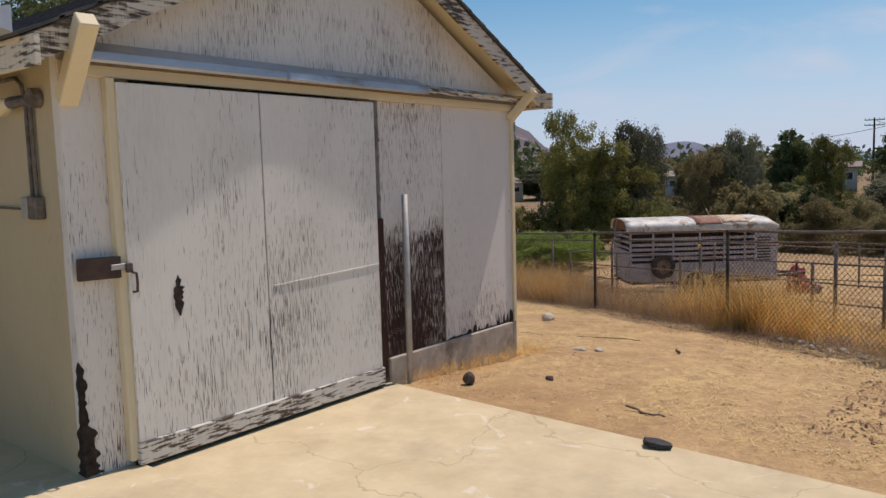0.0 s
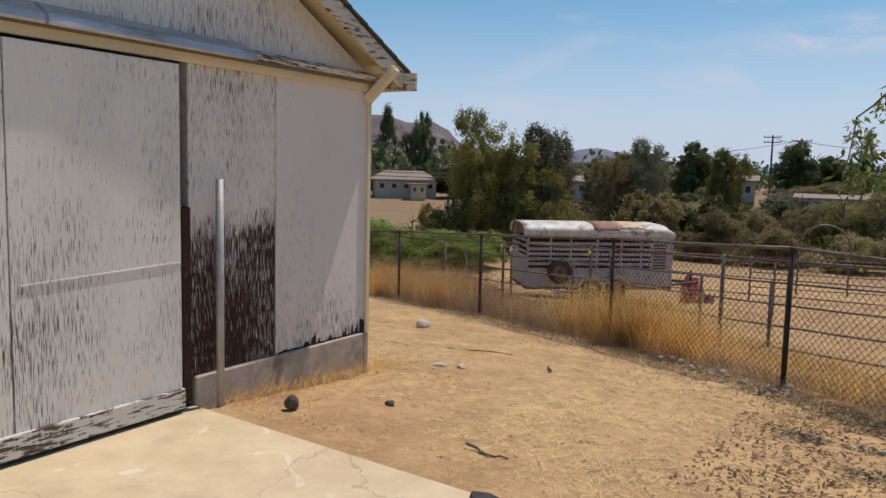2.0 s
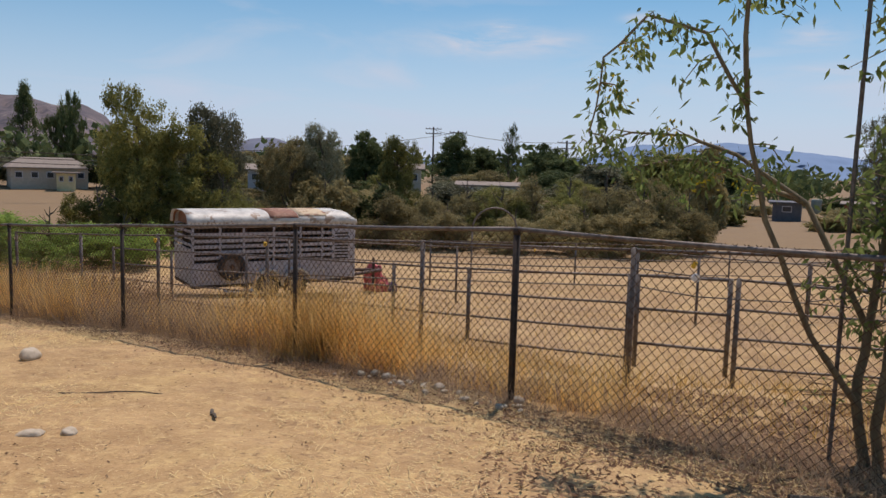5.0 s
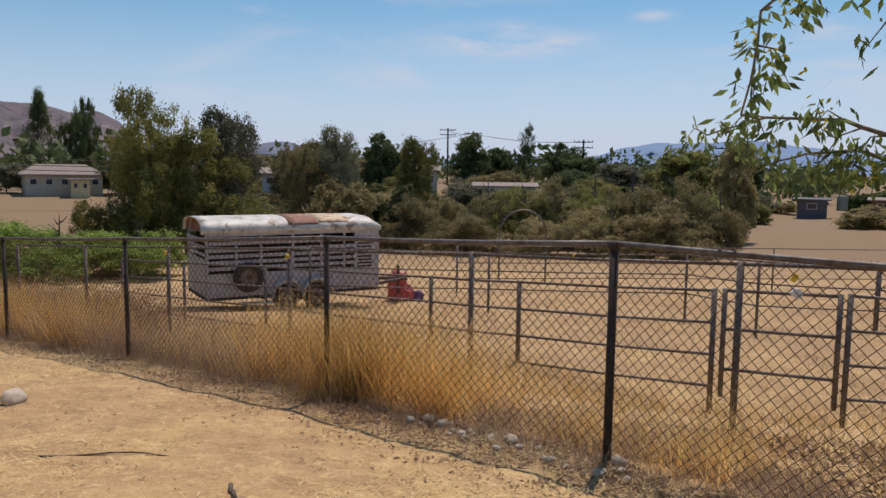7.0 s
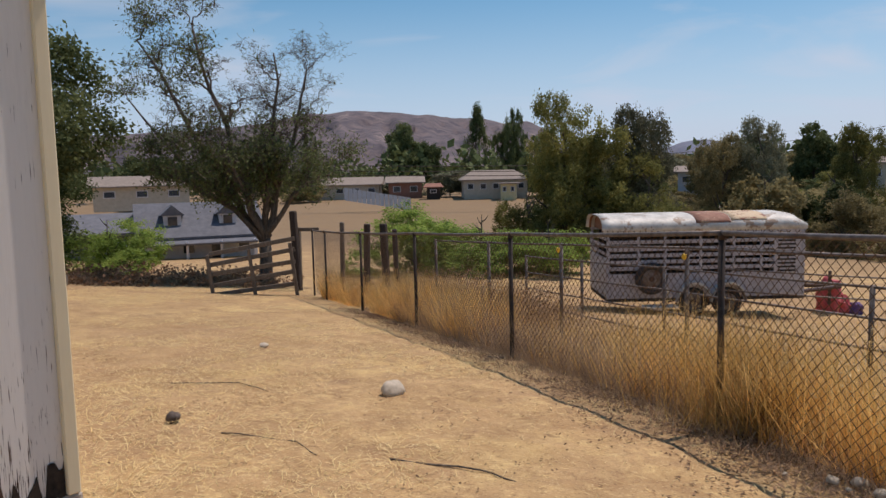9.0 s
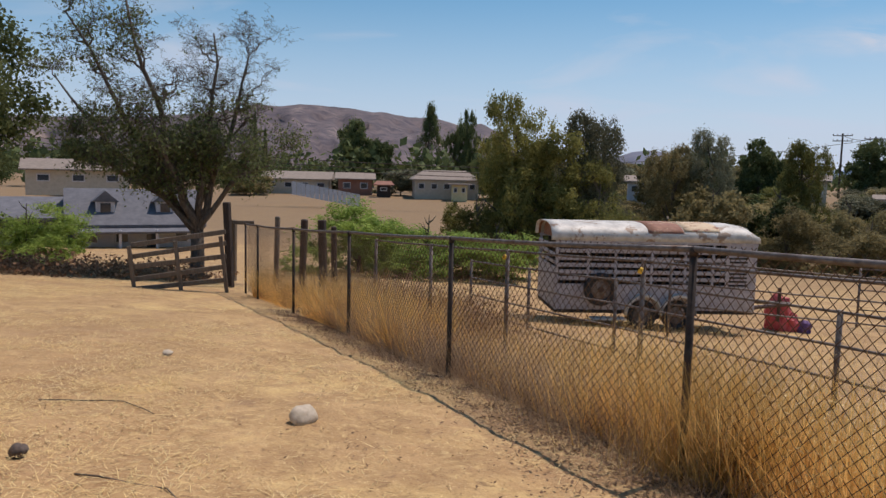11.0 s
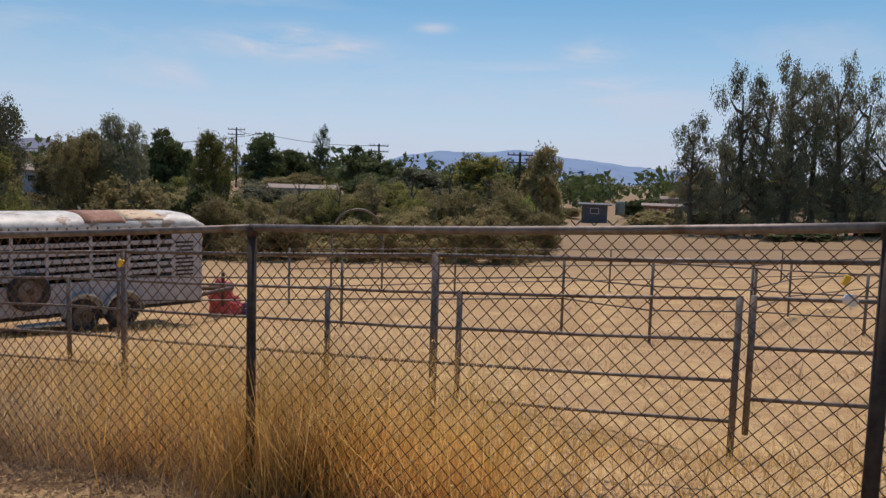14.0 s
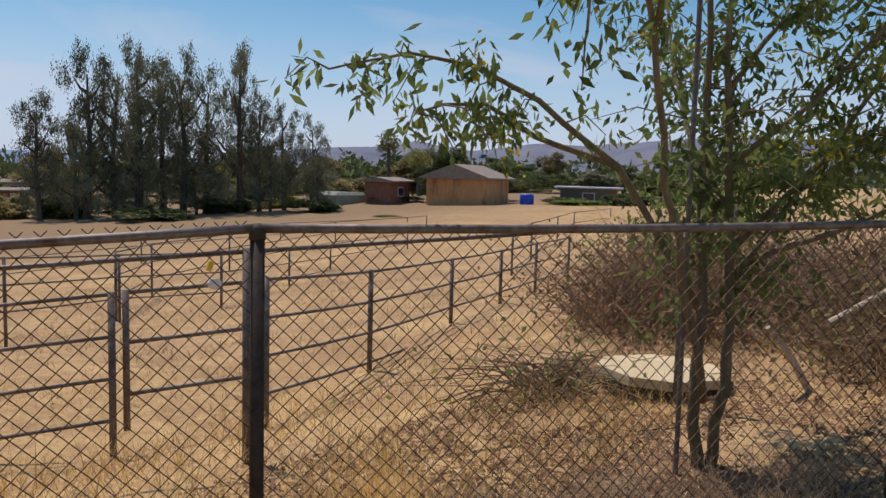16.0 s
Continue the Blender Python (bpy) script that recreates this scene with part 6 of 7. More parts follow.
# ---- the tree with yellow blossom beside the fence ----
def near_tree():
    x, y = 5.35, 1.61
    z = g1(x, y)
    t = thing("tree", (x, y, z), "slender green tree with yellow blossom behind the fence", "tree")
    rng = random.Random(21)
    nrg = np.random.default_rng(21)
    twigs = []
    # stems and limbs, measured from the foot
    stems = [
        [(-0.03, 0, -0.1), (-0.14, 0.02, 0.42), (-0.10, 0.01, 0.85), (-0.02, 0.08, 1.5), (0.06, 0.10, 2.3), (0.02, 0.18, 3.4), (0.1, 0.2, 4.4)],
        [(0.0, -0.03, -0.1), (-0.05, -0.12, 0.46), (-0.01, -0.09, 1.02), (0.02, -0.05, 1.62), (0.07, 0.02, 2.5), (0.25, -0.1, 3.2), (0.5, -0.25, 4.0)],
        [(-0.10, 0.02, 0.85), (-0.40, 0.39, 1.60), (-0.80, 0.64, 1.91), (-1.12, 0.77, 2.04), (-1.49, 0.89, 2.06), (-1.76, 1.10, 1.97)],
        [(-0.14, -0.04, 0.40), (-0.45, -0.06, 0.81), (-0.75, -0.02, 1.5), (-0.90, 0.01, 2.19), (-1.15, 0.02, 2.62), (-1.5, 0.0, 2.72), (-1.76, -0.12, 2.45), (-1.83, -0.15, 2.0)],
        [(0.0, -0.1, 1.2), (0.4, -0.45, 1.7), (0.7, -0.75, 2.3), (0.9, -0.95, 2.9)],
        [(-0.40, 0.39, 1.60), (-0.70, 0.70, 1.74), (-1.0, 0.80, 1.88), (-1.25, 0.88, 1.86), (-1.45, 0.86, 1.80)],
        [(0.05, 0.0, 1.3), (0.3, 0.3, 1.9), (0.7, 0.6, 2.5), (1.0, 0.8, 3.2)],
        [(-0.9, 0.01, 2.19), (-0.95, -0.1, 2.8), (-0.8, -0.2, 3.4), (-0.6, -0.3, 3.9)],
        [(0.1, -0.05, 0.9), (0.6, 0.1, 1.2), (1.1, 0.2, 1.5), (1.6, 0.1, 1.9)],
        [(0.1, -0.1, 1.1), (0.7, -0.6, 1.35), (1.2, -1.0, 1.6), (1.7, -1.3, 1.8)],
        [(0.02, -0.05, 1.62), (0.3, -0.4, 2.0), (0.45, -0.7, 2.4), (0.5, -0.9, 2.9)],
        [(-0.01, -0.09, 1.02), (0.25, -0.35, 1.5), (0.5, -0.65, 1.75), (0.75, -1.0, 1.85)],
        [(0.07, 0.02, 2.0), (0.3, -0.2, 2.4), (0.6, -0.6, 2.7), (0.8, -0.8, 3.3)],
    ]
    arching = (2, 3, 5)
    r0 = [0.037, 0.035, 0.021, 0.022, 0.02, 0.018, 0.018, 0.018, 0.02, 0.02, 0.018, 0.018, 0.018]
    for which, (pts, r) in enumerate(zip(stems, r0)):
        light = which in arching
        pts = [Vector(p) for p in pts]
        fine = []
        for a, b in zip(pts, pts[1:]):
            for k in range(3):
                fine.append(a.lerp(b, k / 3) + Vector((rng.gauss(0, 0.008), rng.gauss(0, 0.008), 0)))
        fine.append(pts[-1])
        n = len(fine)
        part("stem", Geo().tube(fine, [max(0.005, r * (1 - 0.85 * i / n)) for i in range(n)], 8), M["bark_green"], t, smooth=True)
        side = Geo()
        for i in range(n // 3, n):
            for q in range(1 if light else 4):
                a = rng.uniform(0, 2 * math.pi)
                d = Vector((math.cos(a), math.sin(a), rng.uniform(-0.7, 0.35) if light else rng.uniform(-0.3, 0.7))).normalized()
                ln = rng.uniform(0.08, 0.30) if light else rng.uniform(0.2, 0.6)
                e = [fine[i], fine[i] + d * ln * 0.5 + Vector((0, 0, 0.03)), fine[i] + d * ln + Vector((0, 0, -0.08))]
                side.tube(e, [0.006, 0.004, 0.002], 4, cap=False)
                for f in np.linspace(0.2, 1, 7):
                    twigs.append(e[0].lerp(e[2], float(f)) + Vector((0, 0, 0.02)))
        part("twig_spray", side, M["bark_green"], t)
    pts = np.array([tuple(p) for p in twigs])
    c = np.repeat(pts, 4, 0) + nrg.normal(size=(len(pts) * 4, 3)) * 0.05
    part("leaves", quads_mesh("leaves", leaf_quads(nrg, c, 0.080, 0.028, 0.5), M["leaf_near"]), None, t, "broad pointed green leaves")
    hi = pts[(pts[:, 2] > 1.5) & (pts[:, 2] < 2.9)]
    pick = hi[nrg.integers(0, len(hi), 40)]
    c = np.repeat(pick, 30, 0) + nrg.normal(size=(40 * 30, 3)) * 0.05
    part("blossom", quads_mesh("blossom", leaf_quads(nrg, c, 0.035, 0.018, 0.0), M["leaf_yellow"]), None, t, "yellow blossom")
    part("stake", Geo().tube([(-0.25, 0.05, -0.2), (-0.24, 0.06, 1.4), (-0.22, 0.07, 3.0)], 0.014, 8), M["pipe"], t, "thin grey steel stake")


near_tree()


def brush(name, x, y, w, d, h, n, leaf, label, seed, twig="weed", leaves=2000, ls=(0.07, 0.035)):
    """A tangle of dry canes with leaves caught in it."""
    rng = np.random.default_rng(seed)
    t = thing(name, (x, y, g1(x, y)), label, "brush")
    geo = Geo()
    tips = []
    for k in range(n):
        a = rng.uniform(0, 2 * math.pi)
        r = math.sqrt(rng.uniform(0, 1))
        p = Vector((r * math.cos(a) * w / 2, r * math.sin(a) * d / 2, 0))
        q = p + Vector((rng.normal() * 0.45, rng.normal() * 0.45, h * (1 - 0.6 * r * r) * rng.uniform(0.3, 1.05)))
        s = q + Vector((rng.normal() * 0.35, rng.normal() * 0.35, rng.uniform(-0.35, 0.1)))
        geo.tube([p, p.lerp(q, 0.5) + Vector((0, 0, 0.08)), q, s], [0.006, 0.005, 0.004, 0.002], 3, cap=False)
        tips += [tuple(p.lerp(q, 0.5)), tuple(q), tuple(s)]
    part("cane_tangle", geo, M[twig], t)
    tips = np.array(tips)
    c = tips[rng.integers(0, len(tips), leaves)] + rng.normal(size=(leaves, 3)) * 0.12
    c[:, 2] = np.maximum(c[:, 2], 0.02)
    part("leaves", quads_mesh("leaves", leaf_quads(rng, c, *ls, 0.3), M[leaf]), None, t)


brush("brush_heap", 9.9, 3.5, 3.0, 2.2, 1.15, 900, "leaf_rust", "tangled heap of dry purple-brown brush behind the fence", 31, "weed", 5200)
brush("brush_heap", 10.6, 1.7, 3.6, 3.0, 1.35, 900, "leaf_rust", "tangled heap of dry red-brown brush behind the fence", 32, "weed", 5200)
brush("brush_heap", 8.6, 0.6, 2.4, 2.2, 1.1, 500, "leaf_brown", "tangled dry brush under the tree", 33, "weed", 3000)
brush("brush_heap", 6.6, 3.2, 0.9, 0.6, 0.35, 120, "leaf_near", "low green weeds beside the concrete lid", 34, "weed", 260)
brush("brush_heap", 11.5, 3.9, 2.6, 2.2, 1.5, 400, "leaf_bright", "green creeper over dry brush", 35, "weed", 3200)
for i, (x, y, w, h) in enumerate(((-4.3, 8.6, 1.8, 0.75), (-5.9, 9.7, 2.0, 0.8), (-7.6, 10.8, 2.2, 0.75), (-9.2, 11.8, 2.0, 0.6))):
    brush("brush_heap", x, y, w, 1.5, h, 300, "leaf_rust", "dark purple-brown dry brush behind the chain-link fence", 60 + i, "weed", 1500, (0.05, 0.02))
for i, (x, y, w) in enumerate(((-17.5, 5.6, 3.2), (-16.2, 7.6, 3.0), (-15.6, 9.6, 2.8), (-14.8, 11.0, 2.2), (-18.4, 3.8, 3.0))):
    brush("brush_heap", x, y, w, 1.6, 0.32, 160, "leaf_rust", "low bank of dark dead brush at the yard's edge", 40 + i, "weed", 1800, (0.12, 0.06))
for a, b, r, lb in (((7.9, 1.5, 0.45), (9.4, 0.6, 1.05), 0.025, "pale bleached branch leaning in the brush"), ((7.4, 1.5, 0.0), (7.1, 1.75, 0.5), 0.03, "grey broken stick leaning in the brush"), ((8.3, 1.0, 0.7), (8.9, 0.35, 0.05), 0.035, "pale broken branch leaning in the brush")):
    z = g1(a[0], a[1])
    p, q = Vector((0, 0, a[2])), Vector((b[0] - a[0], b[1] - a[1], b[2]))
    solid("branch", Geo().tube([p, p.lerp(q, 0.5) + Vector((0.02, 0, 0.03)), q], [r, r * 0.9, r * 0.6], 7), M["stone"], lb, "branch", at=(a[0], a[1], z))


# ---- dry grass ----
def grass():
    rng = np.random.default_rng(11)
    line = [np.array(p) for p in FENCE]

    def along(i0, i1, n):
        """Points along the fence from post i0 to post i1, with the way square to it."""
        s = rng.uniform(i0, i1, n)
        i = np.minimum(s.astype(int), len(line) - 2)
        f = s - i
        a = np.array([line[k] for k in i])
        b = np.array([line[k + 1] for k in i])
        u = b - a
        u = u / np.linalg.norm(u, axis=1)[:, None]
        return a + (b - a) * f[:, None], np.stack([-u[:, 1], u[:, 0]], 1) * -1, s

    def put(name, label, p, h, width, mt, lean):
        base = np.column_stack([p, gz(p[:, 0], p[:, 1])])
        me = quads_mesh(name, blades(rng, base, h, np.full(len(p), width), lean), M[mt])
        tagged(new(name, me), label, "grass", kind="stuff")

    # tall gold grass just past the fence, clumped
    p, nrm, s = along(0.75, 6.6, 22000)
    clump = np.array([noise.noise(Vector((v * 3.1, 0.5, 0))) for v in s])
    keep = rng.random(len(s)) < np.clip(0.55 + 1.2 * clump, 0.10, 1)
    p, nrm, s, clump = p[keep], nrm[keep], s[keep], clump[keep]
    off = np.abs(rng.normal(0.15, 0.45, len(s))) + 0.02
    q = p + nrm * off[:, None]
    h = rng.uniform(0.12, 0.80, len(s)) * np.clip(0.85 + clump, 0.40, 1.15) * np.where(s < 1.3, 0.6, 1.0)
    put("tall_grass", "tall golden dry grass along the fence", q, h, 0.0032, "straw", 0.36)
    seed = np.column_stack([q, gz(q[:, 0], q[:, 1]) + h * 0.8]) + rng.normal(size=(len(q), 3)) * np.array([0.06, 0.06, 0.08])
    me = quads_mesh("seed_heads", leaf_quads(rng, seed, 0.032, 0.007, 0.0), M["straw_pale"])
    tagged(new("seed_heads", me), "pale seed heads of the dry grass along the fence", "grass", kind="stuff")
    # the thick tuft beside a post
    n = 1800
    a, r = rng.uniform(0, 2 * math.pi, n), np.abs(rng.normal(0, 0.22, n))
    q = np.stack([1.08 + r * np.cos(a) * 1.4, 3.98 + r * np.sin(a) * 0.7], 1)
    put("grass_tuft", "thick golden grass tuft beside a fence post", q, rng.uniform(0.2, 0.85, n), 0.0030, "straw", 0.34)
    # grey weeds
    p, nrm, s = along(1.9, 4.4, 6500)
    q = p + nrm * (np.abs(rng.normal(0.1, 0.25, len(s))))[:, None]
    put("dry_weeds", "grey-brown dry weeds along the fence", q, rng.uniform(0.12, 0.70, len(s)), 0.0024, "weed", 0.42)
    p, nrm, s = along(0.0, 4.0, 14000)
    q = p + nrm * (rng.normal(0.15, 0.25, len(s)))[:, None]
    put("dry_weeds", "low grey-brown dry weeds at the fence foot", q, rng.uniform(0.04, 0.26, len(s)), 0.0022, "weed", 0.9)
    # thinner stand over the paddock
    n = 170000
    q = np.stack([rng.uniform(-9, 15, n), rng.uniform(2, 21, n)], 1)
    side = (q[:, 0] - 0.8) * 1.62 + (q[:, 1] - 3.87) * 2.6
    q = q[side > 0.4]
    dens = np.array([noise.noise(Vector((v[0] * 0.45, v[1] * 0.45, 2.0))) for v in q])
    near = np.clip(1.25 - ((q[:, 0] - 0.8) * 0.53 + (q[:, 1] - 3.87) * 0.85) / 6.0, 0.28, 1)
    ok = rng.random(len(q)) < np.clip(0.4 + dens, 0.08, 1) * near
    q, near = q[ok], near[ok]
    put("paddock_grass", "short thin dry grass over the paddock", q, rng.uniform(0.05, 0.40, len(q)) * near, 0.0038, "straw", 0.55)
    # low grey weeds and stubble between the grass
    n = 90000
    q = np.stack([rng.uniform(-6, 18, n), rng.uniform(2, 20, n)], 1)
    side = (q[:, 0] - 0.8) * 1.62 + (q[:, 1] - 3.87) * 2.6
    dens = np.array([noise.fractal(Vector((v[0] * 0.7, v[1] * 0.7, 9.0)), 0.6, 2, 3) for v in q])
    q = q[(side > 0.6) & (rng.random(n) < np.clip(0.25 + 1.1 * dens, 0.02, 1))]
    put("paddock_weeds", "low grey-brown weeds and stubble over the paddock", q, rng.uniform(0.03, 0.16, len(q)), 0.006, "weed", 1.0)
    # straw lying about the yard
    n = 330000
    q = np.stack([rng.uniform(-14, 7.5, n), rng.uniform(-2.2, 11.5, n)], 1)
    side = (q[:, 0] - 0.8) * 1.62 + (q[:, 1] - 3.87) * 2.6
    dens = np.array([noise.fractal(Vector((v[0] * 0.5, v[1] * 0.5, 7.0)), 0.7, 2, 3) for v in q])
    ok = (side < 0.5) & (q[:, 1] > -2.0) & ~((q[:, 0] < 0.05) & (q[:, 1] < 0.05)) & (rng.random(n) < np.clip(0.35 + 1.3 * dens, 0.04, 1)) & ~((q[:, 1] < -1.75) & (q[:, 0] > 0.2))
    q = q[ok]
    z = gz(q[:, 0], q[:, 1]) + 0.012
    a = rng.uniform(0, 2 * math.pi, len(q))
    ln = rng.uniform(0.012, 0.075, len(q)) * np.where(rng.random(len(q)) < 0.04, 2.2, 1.0)
    d = np.stack([np.cos(a) * ln, np.sin(a) * ln, rng.uniform(-0.005, 0.02, len(q))], 1)
    sd = np.stack([-np.sin(a), np.cos(a), np.zeros(len(q))], 1) * 0.0017
    base = np.column_stack([q, z])
    me = quads_mesh("straw", np.stack([base - sd, base + sd, base + d + sd, base + d - sd], 1), M["straw_pale"])
    tagged(new("straw", me), "pale straw scattered over bare earth", "straw", kind="stuff")
    # dark crumbs, dung and leaf litter
    n = 42000
    q = np.stack([rng.uniform(-14, 8, n), rng.uniform(-2.2, 11.5, n)], 1)
    dens = np.array([noise.noise(Vector((v[0] * 0.8, v[1] * 0.8, 3.0))) for v in q])
    ok = ~((q[:, 0] < 0.05) & (q[:, 1] < 0.05)) & (rng.random(n) < np.clip(0.3 + dens, 0.03, 1)) & (q[:, 1] > -1.7)
    q = q[ok]
    c = np.column_stack([q, gz(q[:, 0], q[:, 1]) + 0.01])
    me = quads_mesh("litter", lying(rng, c, 0.024, 0.012), M["mould"])
    tagged(new("litter", me), "small dark crumbs and dead leaves on the earth", "litter", kind="stuff")
    # dark mould and dead leaves along the fence foot
    p, nrm, s = along(0.0, 5.2, 46000)
    off = rng.normal(0.12, 0.34, len(s)) * np.clip(1.5 - 0.25 * s, 0.6, 1.5)
    q = p + nrm * off[:, None]
    c = np.column_stack([q, gz(q[:, 0], q[:, 1]) + 0.012])
    me = quads_mesh("leaf_litter", lying(rng, c, 0.036, 0.016), M["mould"])
    tagged(new("leaf_litter", me), "dark mouldering leaves along the fence foot", "leaf litter", kind="stuff")
    n = 34000
    q = np.stack([rng.uniform(3.0, 9.5, n), rng.uniform(-1.2, 3.6, n)], 1)
    c = np.column_stack([q, gz(q[:, 0], q[:, 1]) + 0.012])
    ok = (rng.random(n) < np.exp(-((q[:, 0] - 5.6) / 2.4) ** 2))
    me = quads_mesh("leaf_litter", lying(rng, c[ok], 0.05, 0.017, 0.3), M["leaf_rust"])
    tagged(new("leaf_litter", me), "dead brown leaves under the tree", "leaf litter", kind="stuff")
    # weeds at the shed's foot
    n = 900
    q = np.stack([rng.uniform(0.03, 0.30, n) ** 1.2, rng.uniform(-1.7, 0.35, n)], 1)
    base = np.column_stack([q, gz(q[:, 0], q[:, 1])])
    me = quads_mesh("dry_weeds", blades(rng, base, rng.uniform(0.04, 0.20, n), np.full(n, 0.002), 1.1), M["straw"])
    tagged(new("dry_weeds", me), "flattened dry weeds at the shed footing", "grass", kind="stuff")


grass()


# ---- houses across the valley ----
def house(x, y, face, w, d, wall, rise, wm, rm, label, windows=4, base=None, name="house", porch=False, dormers=0, hip=False, category="house"):
    """A low gabled house; face: the way its front looks, in degrees; local x along the front, -y out of the front."""
    z = (g1(x, y) if base is None else base)
    t = thing(name, pose(x, y, z, 0, 0, face), label, category)
    part("wall", Geo().box((0, 0, wall / 2 - 0.3), (w, d, wall + 0.6), ch=0.02), M[wm], t)
    ov = 0.45
    ins = w * 0.22 if hip else 0.0
    r = Geo()
    zz = wall - 0.02
    a = [(-w / 2 - ov, -d / 2 - ov, zz), (w / 2 + ov, -d / 2 - ov, zz), (w / 2 + ov, d / 2 + ov, zz), (-w / 2 - ov, d / 2 + ov, zz)]
    b = [(-w / 2 - ov + ins, 0, zz + rise), (w / 2 + ov - ins, 0, zz + rise)]
    r.add(a + b + [(p[0], p[1], p[2] + 0.12) for p in a] , [(3, 2, 1, 0), (0, 1, 7, 6), (1, 2, 8, 7), (2, 3, 9, 8), (3, 0, 6, 9), (6, 7, 5, 4), (8, 9, 4, 5), (7, 8, 5), (9, 6, 4)])
    part("roof", r, M[rm], t)
    for k in range(windows):
        xx = -w / 2 + w * (k + 0.5) / windows
        door = porch and k == windows // 2
        hh = wall * (0.78 if door else 0.42)
        zc = hh / 2 + 0.05 if door else wall * 0.58
        wn = part("door" if door else "window", Geo().box((xx, -d / 2 - 0.015, zc), (min(1.0, w / windows * 0.5), 0.06, hh), ch=0.01), M["whitewall"], t)
        part("pane", Geo().box((xx, -d / 2 - 0.05, zc), (min(1.0, w / windows * 0.5) - 0.16, 0.02, hh - 0.16), ch=0.004), M["glass"], wn)
    if porch:
        part("porch_roof", Geo().box((0, -d / 2 - 0.55, wall - 0.12), (w * 0.96, 1.2, 0.10), pose(0, 0, 0, 10)), M[rm], t)
        for k in range(4):
            part("porch_post", Geo().box((-w * 0.45 + w * 0.3 * k, -d / 2 - 1.0, wall / 2 - 0.1), (0.12, 0.12, wall), ch=0.01), M["whitewall"], t)
    for k in range(dormers):
        xx = (-0.25 + 0.5 * k / max(1, dormers - 1)) * w
        yy, z0 = -d * 0.30, wall + rise * 0.30
        dm = part("dormer", Geo().box((xx, yy, z0 + 0.25), (0.85, 0.9, 0.85), ch=0.01), M["whitewall"], t, "white dormer")
        rf = Geo().prism([(xx - 0.6, yy - 0.55, z0 + 0.62), (xx + 0.6, yy - 0.55, z0 + 0.62), (xx, yy - 0.55, z0 + 1.15)], (0, 0, 0), (0, 1.4, 0))
        part("dormer_roof", rf, M[rm], dm)
        part("pane", Geo().box((xx, yy - 0.47, z0 + 0.25), (0.45, 0.03, 0.6), ch=0.004), M["glass"], dm)
    return t


def facing(x, y):
    return math.degrees(math.atan2(REF.y - y, REF.x - x)) + 90


house(-55.0, 77.5, facing(-55, 77.5) + 6, 7.8, 6, 1.75, 1.25, "stucco", "tanroof", "low cream ranch house with a tan roof", 5, -1.55, hip=True)
house(-50.6, 74.6, facing(-50, 75), 1.9, 1.8, 1.5, 0.15, "yellowwall", "tanroof", "small pale yellow garden shed", 2, -1.75, "garden_shed", category="shed")
house(-60.6, 72.3, facing(-60, 72), 1.7, 1.7, 1.1, 0.55, "darkwood", "redwall", "small dark red gazebo", 1, -1.7, "gazebo", hip=True, category="gazebo")
house(-75.4, 71.8, facing(-75, 72) - 6, 8.5, 6, 1.7, 1.1, "stucco", "tanroof", "low cream house with a tan roof", 4, -1.9)
house(-67.5, 74.5, facing(-68, 74), 4.4, 5, 1.9, 0.9, "redwall", "tanroof", "red-brown house behind a tree", 2, -1.9)
house(-33.5, 21.5, facing(-33.5, 21.5) + 4, 5.4, 5.0, 1.3, 1.75, "whitewall", "greyroof", "white cottage with a grey roof and two dormers", 4, -3.02, porch=True, dormers=2)
house(-37.0, 17.2, facing(-37, 17), 5.0, 5.0, 1.5, 1.0, "greyroof", "greyroof", "low grey wing of the cottage", 2, -2.95)
house(-64.0, 35.0, facing(-64, 35), 8.0, 6, 1.5, 1.0, "stucco", "tanroof", "white bungalow with a tan roof on the slope", 3, -0.9)
house(-27.5, 76.0, facing(-27, 76), 4.4, 5, 1.6, 0.7, "whitewall", "tanroof", "pale house half hidden by trees", 3, -0.9)
house(-14.5, 88.0, facing(-14, 88), 3.0, 4, 2.2, 0.7, "stucco", "tanroof", "tan house half hidden by trees", 2, -1.0)
house(-4.5, 84.0, facing(-4, 84), 6.5, 4, 1.0, 0.5, "whitewall", "tanroof", "long low pale building beyond the thickets", 5, -1.4)
house(-13.0, 45.5, facing(-13, 45), 1.8, 1.8, 0.9, 0.45, "oldwood", "oldwood", "small grey wooden hut by the thickets", 1, -2.4, "hut", category="hut")
house(50.9, 36.0, facing(50.9, 36.0) + 68, 5.4, 4.9, 2.1, 1.15, "orangewall", "tanroof", "orange-brown barn with a tan gable roof", 0, -0.9, "barn", category="barn")
house(48.2, 42.2, facing(48, 42) + 60, 3.2, 2.4, 1.9, 0.4, "redwall", "tanroof", "small red-brown animal shelter", 1, -1.1, "shelter", category="shelter")
house(28.8, 86.4, facing(29, 86), 2.9, 3, 1.6, 0.25, "greyroof", "greyroof", "dark grey shed beyond the corral", 1, -2.9, "shed", category="shed")
house(36.0, 84.0, facing(36, 84), 3.8, 3, 1.2, 0.35, "redwall", "tanroof", "low reddish shelter beyond the corral", 2, -2.4, "shelter", category="shelter")
house(40.5, 88.0, facing(40, 88), 5.0, 3, 1.1, 0.45, "stucco", "tanroof", "low cream house beyond the corral", 3, -1.6)
house(58.0, 29.0, facing(58, 29), 4.5, 3.0, 1.6, 0.15, "oldwood", "whitewall", "long low open shelter with a pale roof", 1, -0.9, "shelter", category="shelter")
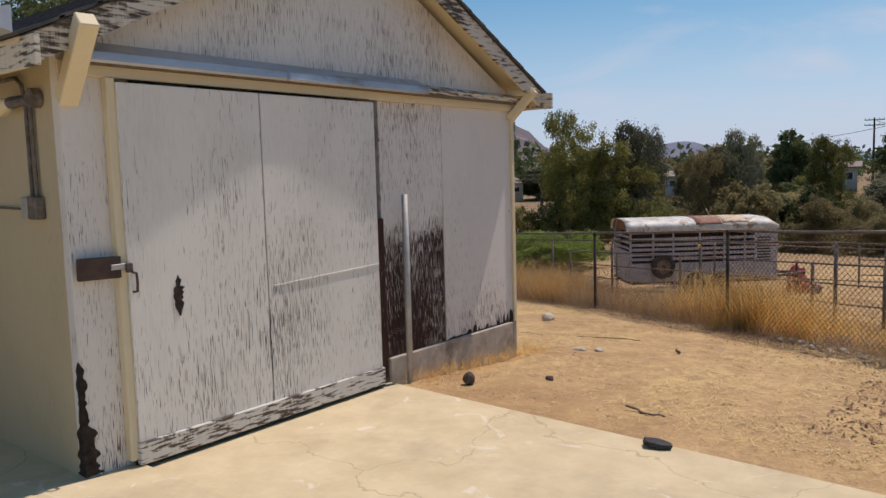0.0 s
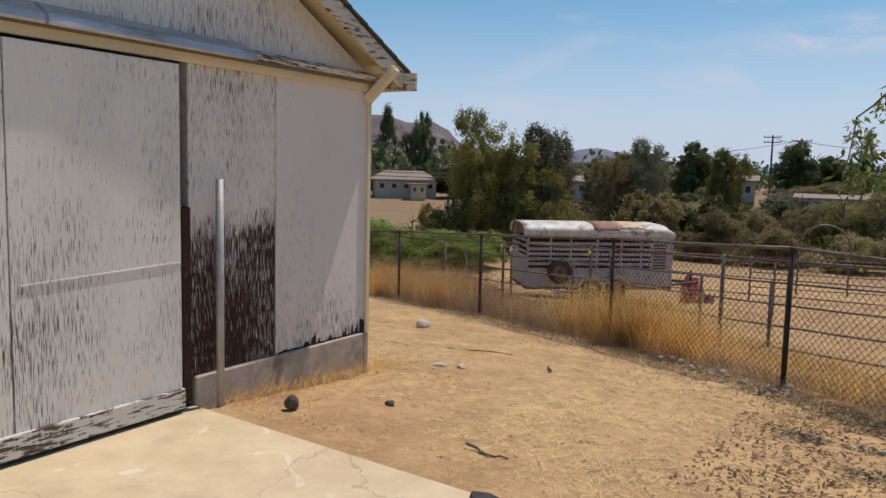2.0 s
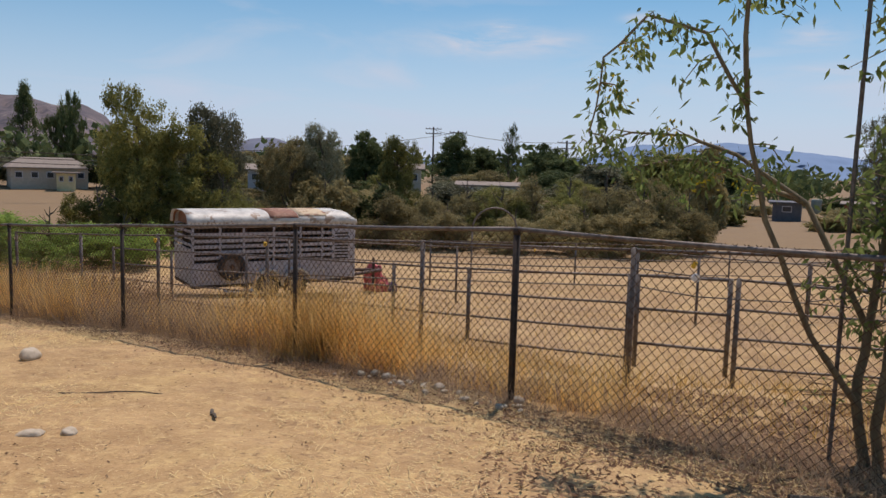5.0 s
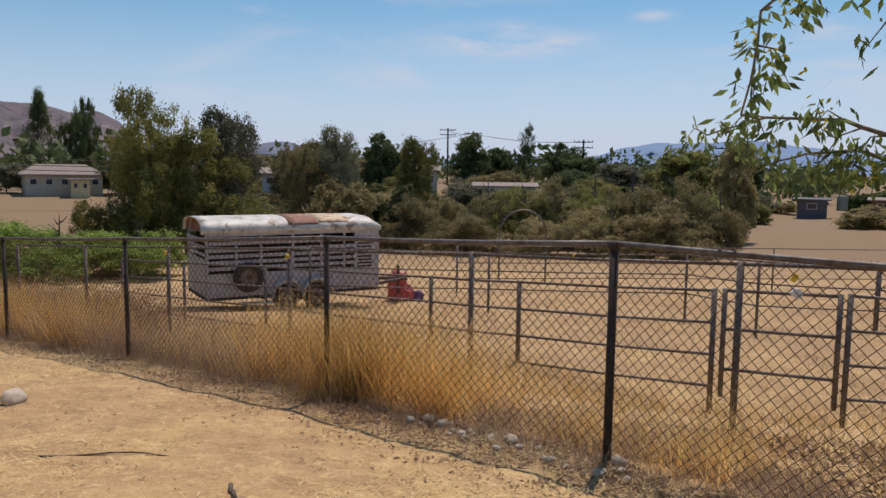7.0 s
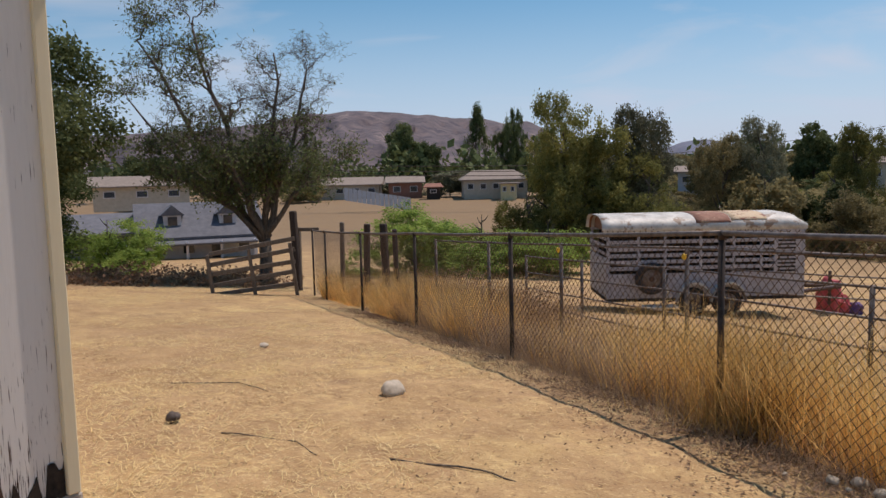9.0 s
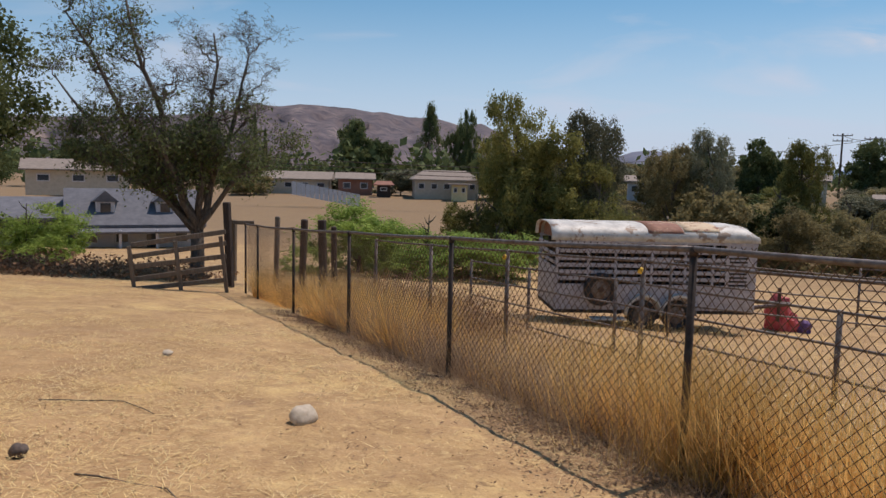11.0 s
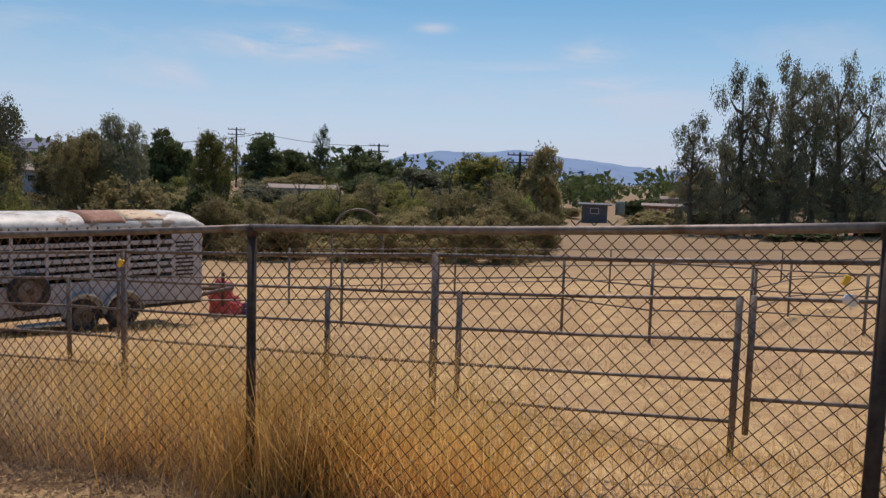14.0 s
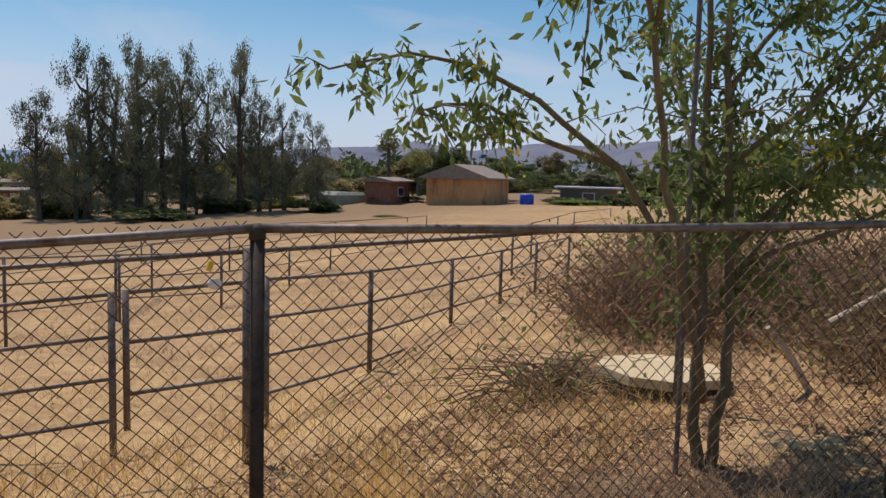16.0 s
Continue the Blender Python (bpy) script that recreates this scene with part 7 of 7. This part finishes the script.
for x, y, mt, lb, r, h in ((52.0, 31.2, "bluebarrel", "bright blue plastic barrel beside the barn", 0.55, 1.0), (31.5, 85.4, "rustsheet", "green-grey steel water tank", 0.55, 1.6)):
    solid("barrel", Geo().tube([(0, 0, 0), (0, 0, h * 0.1), (0, 0, h * 0.9), (0, 0, h)], [r * 0.94, r, r, r * 0.92], 18), M[mt], lb, "barrel", at=(x, y, -0.85 if mt == "bluebarrel" else -2.4), smooth=True)
cv = Geo().box((0, 0, 1.0), (3.4, 3.0, 1.6), ch=0.25)
solid("round_pen_cover", cv, M["rustsheet"], "green-grey covered stall beside the barn", "stall", at=(45.5, 45.0, -1.9))


def white_fence():
    a, b = Vector((-57.5, 54.2, -1.45)), Vector((-52.5, 59.2, -2.7))
    t = thing("picket_fence", a, "white board fence running down the slope", "fence")
    n = 15
    for k in range(n):
        p, q = (b - a) * (k / n), (b - a) * ((k + 0.9) / n)
        geo = Geo().prism([p, q, q + Vector((0, 0, 1.35)), p + Vector((0, 0, 1.35))], (0, 0, 0), (0.04, -0.04, 0))
        part("panel", geo, M["whitewall"], t)


white_fence()


def utility_pole(x, y, top, label):
    z = g1(x, y)
    t = thing("utility_pole", (x, y, z), label, "utility pole", "utility poles across the valley")
    h = top - z
    part("pole", Geo().tube([(0, 0, -0.5), (0, 0, h)], [0.20, 0.14], 8), M["darkwood"], t)
    ang = radians(facing(x, y))
    for dz in (0.35, 1.25):
        c = Vector((math.cos(ang), math.sin(ang), 0)) * 1.5
        part("crossarm", Geo().tube([-c + Vector((0, 0, h - dz)), c + Vector((0, 0, h - dz))], 0.08, 6), M["darkwood"], t)
        for f in (-0.95, -0.5, 0.5, 0.95):
            part("insulator", Geo().tube([c * f + Vector((0, 0, h - dz)), c * f + Vector((0, 0, h - dz + 0.28))], 0.06, 6), M["pipe"], t)
    return Vector((x, y, top))


pa = utility_pole(-20.7, 143.5, 9.3, "tall wooden utility pole with crossarms")
pb = utility_pole(-14.0, 129.3, 8.0, "wooden utility pole with crossarms")
pc = utility_pole(4.6, 122.0, 6.4, "distant wooden utility pole")
pd = utility_pole(-40.0, 66.0, 1.95, "wooden utility pole beside the ranch house")
pe = utility_pole(-95.0, 30.0, 5.6, "wooden utility pole on the slope")
pf = utility_pole(20.5, 90.0, 4.6, "thin wooden utility pole beyond the corral")
pg = utility_pole(41.0, 85.0, 2.4, "short wooden utility pole beyond the corral")


def cable(p, q, sag, r):
    pts = [p.lerp(q, k / 10) - Vector((0, 0, sag * 4 * (k / 10) * (1 - k / 10))) for k in range(11)]
    solid("power_line", Geo().tube(pts, r, 4), M["postm"], "thin dark overhead power line", "cable", "overhead power lines")


for dz in (0.2, 0.75, 1.2):
    cable(pd - Vector((0, 0, dz)), pe - Vector((0, 0, dz)), 0.8, 0.035)
cable(pb - Vector((0, 0, 0.3)), pd + Vector((0, 0, 0.2)), 1.0, 0.035)
cable(pa - Vector((0, 0, 0.3)), pb - Vector((0, 0, 0.3)), 0.5, 0.04)
cable(pb - Vector((0, 0, 0.4)), pc - Vector((0, 0, 0.3)), 0.6, 0.04)
